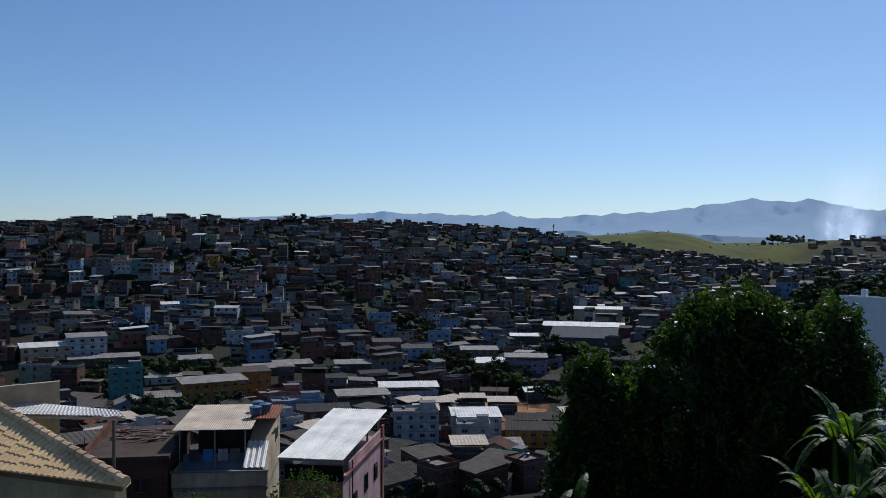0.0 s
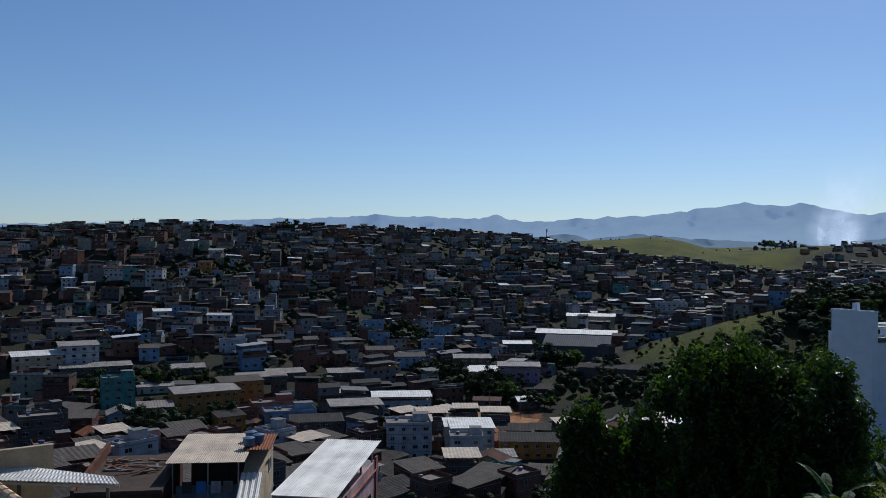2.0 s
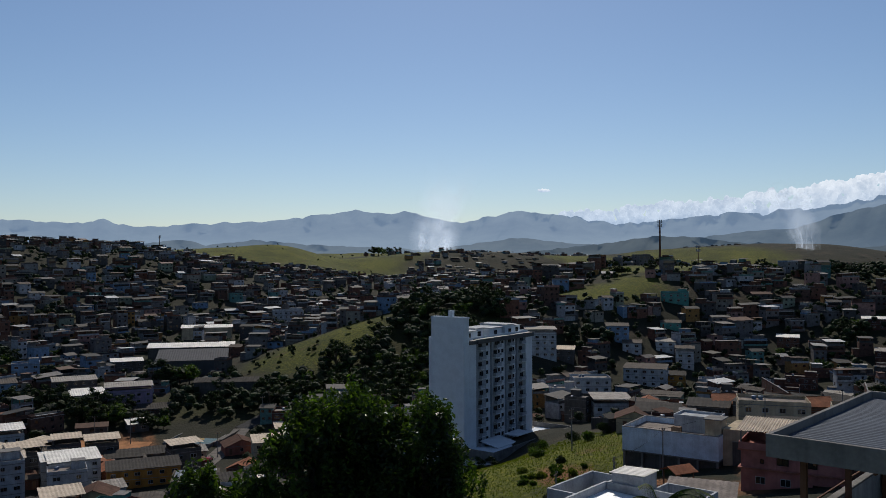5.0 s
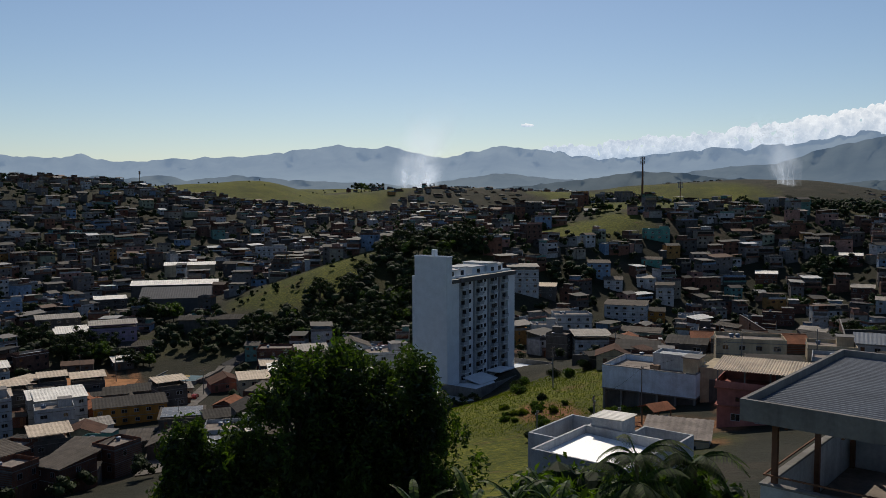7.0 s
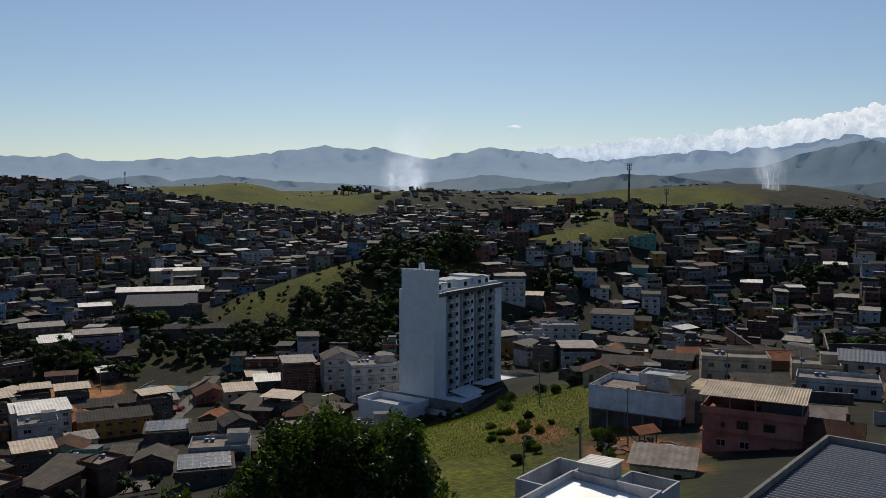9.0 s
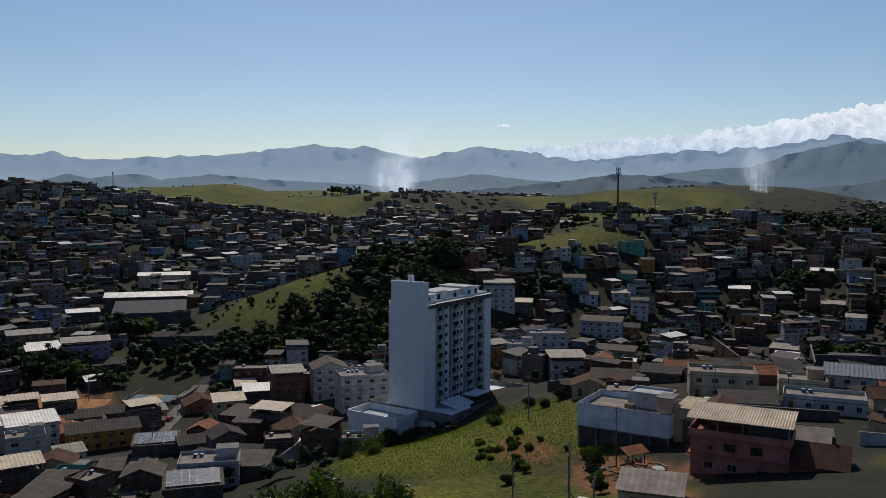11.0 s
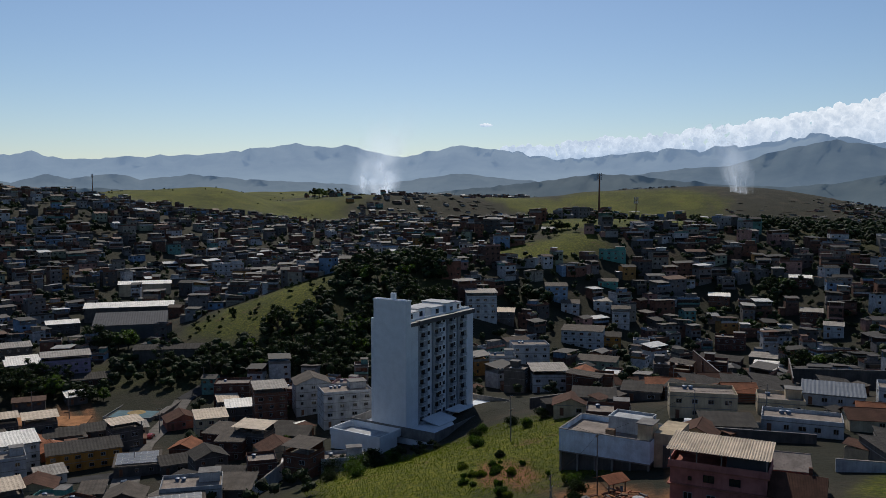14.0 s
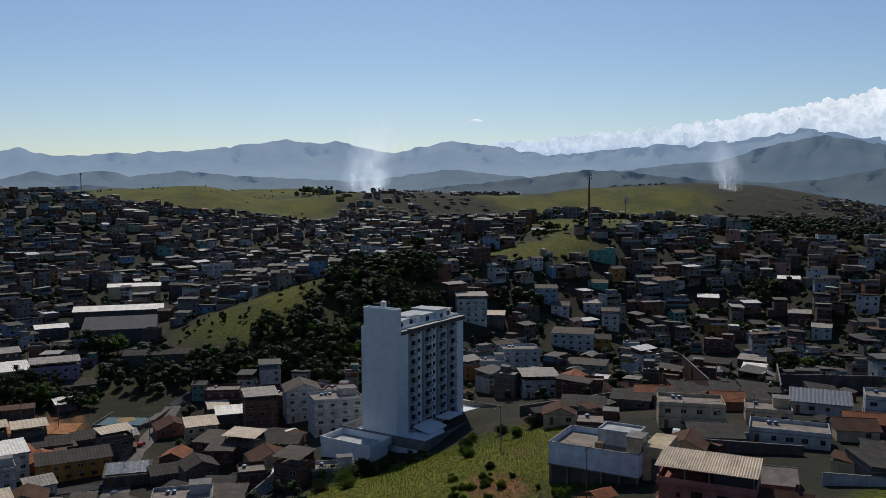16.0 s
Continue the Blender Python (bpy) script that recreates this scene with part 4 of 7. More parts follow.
PLOTS = plots()
NEAR = sorted([p for p in PLOTS if p[1] < 470], key=lambda p: math.hypot(p[0], p[1]))[:200]
FAR = [p for p in PLOTS if p not in NEAR]
FIRST = {}
for i, (x, y, r, turn) in enumerate(NEAR):
    k = ORDER[int(r * len(ORDER))]
    if x > 95 and math.hypot(x, y) < 290 or (x < 98 and y < 350 and (i % 3 or x > 18)):
        k = (5, 12, 4, 5, 4, 5)[int(r * 97) % 6] if x > 95 else (5, 12, 8, 5, 4, 1, 8, 13, 0)[int(r * 97) % 9]
    label, w, d, fl, wall, roof, rm = KINDS[k]
    m = pose(x, y, ground_z(x, y) + 0.3, 0, 0, (0.75 * max(-60, min(60, downhill(x, y)))) + turn) @ Matrix.Diagonal((0.88 + 0.3 * ((r * 37) % 1), 0.9 + 0.25 * ((r * 71) % 1), 0.92 + 0.2 * ((r * 53) % 1), 1))
    if k in FIRST:
        copy_thing(FIRST[k], m)
    else:
        FIRST[k] = house(label, w, d, fl, wall, roof, rm or "fibre", k, 2.5, "houses of the town", m)


def far_houses():
    """The crowded slopes: every block has walls, a roof slab or sheet, a parapet, windows and roof clutter."""
    walls, roofs, panes_and_shade = Shape(), Shape(), Shape()
    rnd = random.Random(11)
    for x, y, r, turn in FAR:
        w, d = rnd.choice((5.5, 6.5, 7.5, 8.5, 10.0, 12.0)) * rnd.uniform(0.92, 1.08), rnd.uniform(5.5, 8.0)
        fl = rnd.choice((1, 1, 1, 2, 2, 2, 3)) if y < 620 else rnd.choice((1, 1, 1, 2, 2))
        h = fl * 2.85
        m = pose(x, y, ground_z(x, y) + rnd.uniform(-0.4, 1.0), 0, 0, 0.6 * max(-60, min(60, downhill(x, y))) + turn)
        walls.box(-w / 2, -d / 2, -4, w / 2, d / 2, h, 0, m)
        style = rnd.random()
        tilt = rnd.uniform(-5, 6)
        lean = rnd.uniform(-4, 4)
        if style < 0.42:
            roofs.box(-w / 2 - 0.15, -d / 2 - 0.15, h, w / 2 + 0.15, d / 2 + 0.15, h + 0.15, 0, m)
            for sy in (-1, 1):
                walls.box(-w / 2, sy * d / 2 - 0.08, h + 0.15, w / 2, sy * d / 2 + 0.08, h + 1.0, 0, m)
            walls.box(-w / 2 - 0.06, -d / 2, h + 0.15, -w / 2 + 0.1, d / 2, h + 1.0, 0, m)
            walls.box(w / 2 - 0.1, -d / 2, h + 0.15, w / 2 + 0.06, d / 2, h + 1.0, 0, m)
            if rnd.random() < 0.65:
                k = rnd.choice((-1, 1)) * w * 0.22
                walls.box(k - w * 0.24, -d * 0.05, h + 0.15, k + w * 0.24, d * 0.45, h + 2.6, 0, m)
                roofs.box(k - w * 0.3, -d * 0.2, h + 2.6, k + w * 0.28, d * 0.5, h + 2.72, 0, m)
            if rnd.random() < 0.5:
                k = rnd.uniform(-0.35, 0.35) * w
                walls.box(k - 0.6, -d * 0.3, h + 0.15, k + 0.6, -d * 0.3 + 1.2, h + 1.5, 0, m)
        elif style < 0.76:
            for sx in (-1, 1):
                for sy in (-1, 1):
                    walls.box(sx * (w / 2 - 0.3) - 0.14, sy * (d / 2 - 0.3) - 0.14, h, sx * (w / 2 - 0.3) + 0.14, sy * (d / 2 - 0.3) + 0.14, h + 2.4, 0, m)
            walls.box(-w / 2, -d / 2, h, w / 2, -d / 2 + 0.15, h + 0.95, 0, m)
            walls.box(-w / 2, d / 2 - 0.15, h, w / 2, d / 2, h + 2.3, 0, m)
            if rnd.random() < 0.5:
                walls.box(-w / 2, -d * 0.2, h, -w * 0.05, d / 2, h + 2.3, 0, m)
            a = pose(0, 0, h + 2.5, tilt, lean, 0)
            roofs.box(-w / 2 - 0.4, -d / 2 - 0.6, 0, w / 2 + 0.4, d / 2 + 0.5, 0.12, 0, m @ a)
        elif style < 0.9:
            a = pose(0, 0, h + 0.5, tilt * 1.5, lean, 0)
            roofs.box(-w / 2 - 0.4, -d / 2 - 0.5, 0, w / 2 + 0.4, d / 2 + 0.4, 0.12, 0, m @ a)
        else:
            for sg in (-1, 1):
                a = pose(0, 0, h + d * 0.16, -sg * 18, 0, 0)
                roofs.box(-w / 2 - 0.4, min(0, sg * (d / 2 + 0.6)), 0, w / 2 + 0.4, max(0, sg * (d / 2 + 0.6)), 0.12, 0, m @ a)
        if rnd.random() < 0.45:
            k, q = rnd.choice((-1, 1)), rnd.uniform(2.4, 3.4)
            walls.box(k * (w / 2 + 1.5) - 1.5, -d * 0.4, -4, k * (w / 2 + 1.5) + 1.5, d * 0.3, q, 0, m)
            roofs.box(k * (w / 2 + 1.5) - 1.7, -d * 0.46, q, k * (w / 2 + 1.5) + 1.7, d * 0.36, q + 0.1, 0, m)
        bays = max(2, int(w / 3.2))
        shade_band_floor = rnd.randrange(fl) if rnd.random() < 0.3 else -1
        for k in range(fl):
            if k == shade_band_floor:
                # dark full-width band stands in for the shade of an open floor
                panes_and_shade.box(-w / 2 + 0.5, -d / 2 - 0.04, k * 2.85 + 0.95, w / 2 - 0.5, -d / 2 + 0.1, k * 2.85 + 2.5, 0, m)
                roofs.box(-w / 2 - 0.1, -d / 2 - 0.9, k * 2.85 - 0.1, w / 2 + 0.1, -d / 2, k * 2.85 + 0.06, 0, m)
                walls.box(-w / 2 - 0.1, -d / 2 - 0.9, k * 2.85 + 0.06, w / 2 + 0.1, -d / 2 - 0.8, k * 2.85 + 0.95, 0, m)
                continue
            for c in range(bays):
                if rnd.random() < 0.8:
                    cx = -w / 2 + w * (c + 0.5) / bays + rnd.uniform(-0.4, 0.4)
                    ww, hh = rnd.uniform(0.4, 0.8), rnd.uniform(0.9, 1.3)
                    panes_and_shade.box(cx - ww, -d / 2 - 0.05, k * 2.85 + 1.0, cx + ww, -d / 2 + 0.1, k * 2.85 + 1.0 + hh, 0, m)
            if rnd.random() < 0.6 and y < 700:
                panes_and_shade.box(w / 2 - 0.1, -0.6, k * 2.85 + 1.0, w / 2 + 0.05, 0.6, k * 2.85 + 2.1, 0, m)
                panes_and_shade.box(-w / 2 - 0.05, -0.6, k * 2.85 + 1.0, -w / 2 + 0.1, 0.6, k * 2.85 + 2.1, 0, m)
    ob = thing("hillside_houses", pose(0, 0, 0), "crowded brick and painted houses covering the far slopes", "houses", "", "stuff")
    tagged(part("walls", walls, "far_wall", ob), kind="stuff")
    tagged(part("roofs", roofs, "far_roof", ob), kind="stuff")
    # window panes together with the dark shade bands
    tagged(part("windows", panes_and_shade, "glass", ob), kind="stuff")


far_houses()


# ---- trees of the valley ----
rnd = random.Random(21)
count = 0
for a, b, rx, ry in WOODS:
    for _ in range(max(4, int(rx * ry / 42))):
        u, t = math.sqrt(rnd.random()), rnd.uniform(0, 6.283)
        x, y = a + rx * u * math.cos(t), b + ry * u * math.sin(t)
        if count < 90 and inside(MEADOWS, x, y) < 0.02 and all(math.hypot(x - q, y - w) > r * 0.8 for q, w, r in KEEP_CLEAR):
            tree(rnd.choice((0, 0, 1, 2, 2, 3)), x, y, rnd.uniform(0.8, 1.35), rnd.uniform(0, 360), dz=-0.4)
            count += 1
for p in PLOTS[::31]:
    x, y = p[0] + 5.8, p[1] + 5.5
    if y < 620 and free(x, y, 3):
        tree(rnd.choice((0, 1, 3)), x, y, rnd.uniform(0.5, 0.85), rnd.uniform(0, 360), "trees between the houses")
for x, y, k, s in ((-115, 668, 2, 1.3), (-122, 672, 0, 1.4), (83, 868, 0, 1.1), (-300, 632, 0, 0.9), (488, 1245, 0, 1.9), (500, 1255, 3, 1.9), (530, 1284, 0, 2.0), (545, 1284, 2, 1.6), (516, 1275, 3, 1.6), (38, 745, 0, 1.0)):
    tree(k, x, y, s, 40, "trees on the skyline")


# single large trees of the valley floor and of the slopes: x, y, spread
for x, y, k in ((61, 421, 3.3), (24, 367, 3.1), (44, 355, 1.8), (80, 389, 1.3), (102, 357, 1.4), (112, 348, 1.4), (118, 335, 1.4), (216, 262, 2.0), (242, 256, 2.1), (280, 285, 1.3), (268, 365, 1.8), (405, 317, 2.6),
                (316, 233, 3.0), (320, 213, 2.3), (268, 227, 1.0), (291, 520, 2.2), (359, 458, 1.8), (445, 508, 1.3), (457, 423, 1.9), (381, 454, 1.2)):
    for q in range(5 if k > 1.7 else 1):
        tree((0, 3, 0, 1, 2)[q], x + (0, 1.9, -1.9, 3.4, -3.2)[q] * k * 0.7, y + (0, 0.8, 0.6, -0.5, 0.4)[q] * k, k * (0.42 if k > 1.7 else 0.85), 97 * q + x, "large trees of the valley", -0.5)
for x, y, k in ((-53, 358, 1.7), (-117, 350, 1.9), (-103, 350, 1.8), (-93, 356, 1.5), (-139, 335, 2.1), (-102, 281, 2.0), (-91, 288, 2.0), (-80, 298, 2.1), (-8, 400, 2.0), (4, 394, 2.3), (20, 381, 2.3), (32, 376, 1.9), (-24, 499, 1.7), (-11, 488, 1.6)):
    tree(int(x) % 4, x, y, k * 0.56, x * 31, "large trees of the valley", -0.5)
    tree(2, x + 2.2 * k, y + 1.5, k * 0.5, x * 17, "large trees of the valley", -0.5)
for x, y, k in ((104, 205, 0.62), (110, 203, 0.55), (99, 210, 0.66), (94, 205, 0.5), (115, 204, 0.45), (90, 213, 0.6)):
    tree(0, x, y, k, x * 23, "dark trees below the tower", -0.6)


def yard_shed(label, w, d, h, wall, roof, m):
    ob = thing("yard_shed", m, label, "shed", "sheds and lean-tos in the yards")
    part("wall", Shape().box(-w / 2, -d / 2, -2, w / 2, d / 2, h), wall, ob)
    part("roof", Shape().slope(-w / 2 - 0.3, -d / 2 - 0.4, w / 2 + 0.3, d / 2 + 0.3, h + 0.1, h + 0.7, 0.08), roof, ob)
    part("door", window_shape(0.9, 2.0, 0), ("wood", "rust"), ob, "", pose(w * 0.2, -d / 2 - 0.02, 0.1))
    return ob


SHEDS = {}
rnd = random.Random(61)
for x, y, r, turn in NEAR:
    for dx, dy in ((6.2, -3.5), (-1.5, 6.4), (6.0, 3.0)):
        k = rnd.randrange(5)
        lab, w, d, h, wall, roof = (("small clay-block yard shed with a sheet roof", 4, 3.4, 2.5, "brick_dark", "fibre"), ("low grey lean-to with a dark roof", 5, 3.2, 2.4, "render", "fibre_dark"), ("small cream shed with a tile roof", 4, 4, 2.6, "cream", "tile_dark"),
                                    ("open-sided shed with a bright sheet roof", 4.4, 3.6, 2.4, "concrete", "zinc"), ("small store under a rusty sheet roof", 4.8, 4, 2.5, "brick", "rust"))[k]
        px, py = x + dx + rnd.uniform(-1, 1), y + dy + rnd.uniform(-1, 1)
        if rnd.random() < 0.45 and free(px, py, 2.0):
            m = pose(px, py, ground_z(px, py) + 0.3, 0, 0, turn + rnd.uniform(-20, 20)) @ Matrix.Diagonal((rnd.uniform(0.8, 1.2), rnd.uniform(0.8, 1.2), rnd.uniform(0.85, 1.15), 1))
            if k in SHEDS:
                copy_thing(SHEDS[k], m)
            else:
                SHEDS[k] = yard_shed(lab, w, d, h, wall, roof, m)

for i, (x, y, r, turn) in enumerate(NEAR):
    px, py = x - 5.6 + rnd.uniform(-1, 1), y - 5.4 + rnd.uniform(-1, 1)
    if i % 3 == 0 and py > 200 and free(px, py, 1.0):
        tree(1 if i % 4 else 3, px, py, rnd.uniform(0.32, 0.6), rnd.uniform(0, 360), "small garden trees")


# ---- the white apartment tower ----
def apartment_tower():
    ob = thing("apartment_tower", pose(117.8, 226.0, 15.7, 0, 0, 27), "tall white apartment tower with balconies and a blank stair shaft", "building")
    fl, n, top = 3.0, 11, 33.4
    part("stair_shaft", Shape().box(0, 0, -6, 2.6, 12.5, 40.8), "tower_white", ob, "blank white stair shaft")
    part("shaft_cap", ring(Shape(), -0.12, -0.12, 2.72, 12.62, 40.8, 41.25, 0.25), "tower_white", ob)
    part("chimney", Shape().box(1.0, 5.2, 40.8, 2.2, 6.6, 43.2), "tower_white", ob)
    part("main_block", Shape().box(2.6, 2.6, -6, 41.5, 15.5, top), "tower_white", ob)
    part("corner_pier", Shape().box(4.6, 1.4, -6, 8.4, 2.6, top + 0.2), "tower_white", ob)
    part("corner_pier", Shape().box(37.2, 1.0, -6, 41.5, 2.6, top + 0.2), "tower_white", ob)
    part("fascia", Shape().box(8.4, 0.5, top - 0.9, 41.9, 2.6, top + 0.5), "charcoal", ob, "dark band under the roof edge")
    part("fascia", Shape().box(4.2, 0.9, top - 0.9, 8.4, 2.6, top + 0.3), "charcoal", ob, "dark band under the roof edge")
    for x0, x1 in ((9.2, 14.6), (18.0, 21.6), (26.6, 30.4), (33.2, 37.2)):
        part("grey_bay", Shape().box(x0, 1.9, 0, x1, 2.6, top - 0.9), "tower_grey", ob, "grey rendered bay")
    slab = Shape().box(-1.35, -1.2, 0, 1.35, 0, 0.14).mesh("balcony_floor", "tower_white")
    rail = Shape()
    rail.add([(-1.35, -1.2, 0.14), (1.35, -1.2, 0.14), (1.35, -1.2, 1.15), (-1.35, -1.2, 1.15), (-1.27, -1.12, 0.14), (1.27, -1.12, 0.14), (1.27, -1.12, 1.15), (-1.27, -1.12, 1.15),
              (1.35, 0, 0.14), (1.35, 0, 1.15), (1.27, 0, 0.14), (1.27, 0, 1.15), (-1.35, 0, 0.14), (-1.35, 0, 1.15), (-1.27, 0, 0.14), (-1.27, 0, 1.15)],
             [(0, 1, 2, 3), (5, 4, 7, 6), (1, 8, 9, 2), (10, 5, 6, 11), (12, 0, 3, 13), (4, 14, 15, 7), (3, 2, 6, 7), (2, 9, 11, 6), (13, 3, 7, 15), (0, 4, 5, 1), (1, 5, 10, 8), (12, 14, 4, 0)])
    rail = rail.mesh("parapet", "tower_grey")
    for k in range(n):
        z = k * fl + 0.25
        for i, x in enumerate((11.2, 19.8, 28.5, 35.2)):
            b = part("balcony", slab, "", ob, "", pose(x + (0.7 if (k + i) % 2 else 0), 1.9, z))
            part("parapet", rail, "", b)
            window(ob, x + (0.7 if (k + i) % 2 else 0), 1.86, z + 0.2, 0, 1.9, 2.1, "charcoal", "balcony_door")
        for x in (16.2, 23.0, 25.2, 31.8):
            window(ob, x, 2.56, z + 1.0, 0, 1.15, 1.2, "charcoal")
        part("air_conditioner", Shape().box(-0.42, -0.4, 0, 0.42, 0, 0.6), "tower_grey", ob, "", pose(24.1, 2.6, z + 0.3))
        window(ob, 3.5, 2.56, z + 1.0, 0, 1.2, 1.1, "charcoal")
    # roof rooms behind a low white wall
    part("roof_parapet", ring(Shape(), 2.6, 2.6, 41.5, 15.5, top, top + 1.1, 0.2), "tower_white", ob)
    for x0, x1, y0, y1, h in ((5, 13, 4.5, 13, 2.7), (14.5, 19, 6, 14, 3.1), (20.5, 28, 4.6, 13, 2.9), (29, 35, 4.0, 14, 3.5), (36, 40, 5, 13, 2.8)):
        part("roof_room", Shape().box(x0, y0, top, x1, y1, top + h), "tower_white", ob)
        part("roof_slab", Shape().box(x0 - 0.3, y0 - 0.5, top + h, x1 + 0.3, y1 + 0.3, top + h + 0.2), "white", ob)
        window(ob, (x0 + x1) / 2, y0 - 0.02, top + 0.6, 0, 1.7, 1.6, "charcoal")
    # podium walls and the lower terrace
    part("podium", Shape().box(-2.0, 4.0, -9, 47, 22, -0.6), "tower_white", ob)
    part("podium_wall", ring(Shape(), -0.3, -10.8, 47.8, 21.8, -1.2, 2.0, 0.3), "concrete", ob, "grey boundary wall round the forecourt")
    part("forecourt", Shape().box(0.0, -10.5, -9, 47.5, 4.0, 0.3), "tower_white", ob)
    part("side_wing", Shape().box(-11.0, 2.0, -10, -2.0, 21, -0.8), "tower_white", ob, "white wing with a roof terrace")
    part("side_parapet", ring(Shape(), -11.2, 1.8, -0.1, 21.2, -0.8, 1.4, 0.3), "tower_white", ob)
    part("side_floor", Shape().box(-10.9, 2.2, -0.8, -0.3, 20.9, -0.55), "white", ob)
    part("ramp_roof", Shape().slope(11, -5, 22, 2.0, 0.6, 1.9, 0.25), "tower_white", ob)
    part("entrance_canopy", Shape().box(24, -4, 1.7, 33, 1.5, 2.0), "tower_white", ob)
    part("annex_roof", Shape().slope(44, 3, 53, 20, 0.4, 1.6, 0.2), "beige_sheet", ob)
    part("annex_wall", Shape().box(47.6, 4, -8, 52.6, 19, 0.3), "render", ob)


apartment_tower()


# ---- single buildings that can be told apart ----
def ribbed_roof(ob, x0, y0, x1, y1, za, zb, mat, pitch=0.35, amp=0.06, name="roof", label="", turn=None):
    return part(name, Shape().ribbed(x0, y0, x1, y1, za, zb, pitch, amp), mat, ob, label, turn)


def pipe(ob, x, y, z0, z1, r=0.05, mat="steel", name="pipe"):
    return part(name, Shape().tube([(x, y, z0), (x, y, z1)], [r, r], 8), mat, ob)


def pink_sheet_house():
    # narrow deep house on the near slope, its pale sheet roof falling towards the eye
    ob = thing("house", pose(-10.6, 67.2, 44.0, 0, 0, -8.3), "pink and salmon house under a long pale corrugated roof", "house")
    part("wall", Shape().box(-2.4, 0.8, -1.5, 2.4, 15.6, 7.4), "pale_pink", ob)
    part("front_wall", Shape().box(-2.4, 0.6, -1.5, 2.4, 0.8, 7.1), "salmon", ob, "salmon rendered front wall")
    # solid near-black strip in place of the shade under the roof
    part("gap_shade_band", Shape().box(-2.45, 0.5, 7.1, 2.45, 0.8, 8.3), "dark", ob, "near-black band painted as shade under the roof")
    part("corner_pier", Shape().box(2.38, 14.9, -1.5, 2.55, 15.7, 8.6), "salmon", ob)
    part("side_parapet", Shape().box(2.2, 2.6, 7.4, 2.42, 15.6, 8.2), "pale_pink", ob)
    for y, z in ((4.6, 3.6), (8.6, 4.1), (8.6, 0.9), (12.4, 4.1)):
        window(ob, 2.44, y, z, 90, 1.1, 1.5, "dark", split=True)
    part("downpipe", Shape().tube([(2.55, 3.2, 8.2), (2.55, 3.2, 0)], [0.07, 0.07], 8), "rust", ob)
    part("drip_edge", Shape().box(2.4, 0.8, 7.36, 2.62, 15.6, 7.46), "salmon", ob)
    for y in (1.4, 5.8, 10.4, 15.0):
        for x in (-2.2, 2.1):
            part("roof_post", Shape().box(x - 0.08, y - 0.08, 7.4, x + 0.08, y + 0.08, 9.2 + 0.02 * y), "steel", ob)
    ribbed_roof(ob, -2.75, -0.6, 2.75, 16.2, 9.15, 9.95, "zinc", 0.2, 0.032, label="long pale corrugated sheet roof")
    part("roof_beam", Shape().box(-2.7, -0.3, 8.85, 2.7, -0.15, 9.05), "steel", ob)


def cream_terrace_house():
    ob = thing("house", pose(-20.4, 76.2, 42.6, 0, 0, 5.5), "cream house with a roof terrace under a pale corrugated roof", "house")
    part("wall", Shape().box(-4.2, 0, -1.5, 4.2, 12.0, 5.6), "cream", ob)
    part("terrace_wall", Shape().box(-4.3, -0.1, 5.6, 4.3, 0.12, 6.9), "cream", ob)
    part("wall_coping", Shape().box(-4.4, -0.2, 6.9, 4.4, 0.22, 7.0), "concrete", ob)
    part("floor_slab", Shape().box(-4.35, -0.16, 5.3, 4.35, 12.05, 5.5), "concrete", ob)
    part("terrace_side", Shape().box(-4.3, 0.12, 5.6, -4.1, 4.0, 6.9), "cream", ob)
    part("inner_wall", Shape().box(-4.1, 4.0, 5.6, 2.0, 4.2, 7.6), "blue", ob, "pale blue inner wall of the terrace")
    part("back_wall", Shape().box(-4.1, 11.6, 5.6, 4.2, 11.9, 10.1), "render", ob)
    # stair room with a wall that steps up to the roof
    part("stair_room", Shape().prism([(2.0, 0.4), (4.28, 0.4), (4.28, 11.8), (2.0, 11.8)], 5.6, lambda x, y: 6.9 if y < 1 else 10.6), "cream", ob)
    ribbed_roof(ob, 2.0, 0.2, 4.1, 4.2, 7.2, 8.75, "zinc", 0.5, 0.06, "stair_roof", "striped pale sheet over the stairs")
    part("tile_eave", Shape().ribbed(2.0, 5.2, 4.7, 12.2, 10.7, 10.75, 0.28, 0.06), "tile", ob, "red clay tile strip")
    for i, (x, y) in enumerate(((2.4, 6.4), (3.2, 7.8), (2.3, 9.2))):
        part("water_tank", TANK, "", ob, "blue plastic water tank", pose(x, y, 10.85))
    window(ob, 4.32, 7.8, 8.0, 90, 2.0, 1.4, "white", split=True)
    window(ob, 4.22, 4.0, 2.6, 90, 1.2, 1.3, "white", split=True)
    for x in (-2.6, 1.2):
        window(ob, x, -0.04, 2.4, 0, 1.3, 1.2, "steel", split=True)
    for x in (-4.0, -0.8, 2.0):
        part("roof_post", Shape().tube([(x, 2.0, 6.9), (x, 2.0, 10.45)], [0.07, 0.07], 8), "steel", ob)
    ribbed_roof(ob, -4.6, 1.5, 2.6, 12.6, 10.45, 10.75, "beige_sheet", 0.2, 0.032, label="cream corrugated sheet roof")
    for x, c in ((-2.9, "charcoal"), (-1.6, "bright_blue"), (-0.2, "white"), (0.9, "concrete")):
        part("laundry", Shape().box(x - 0.45, 3.0, 7.2, x + 0.45, 3.06, 8.3), c, ob)


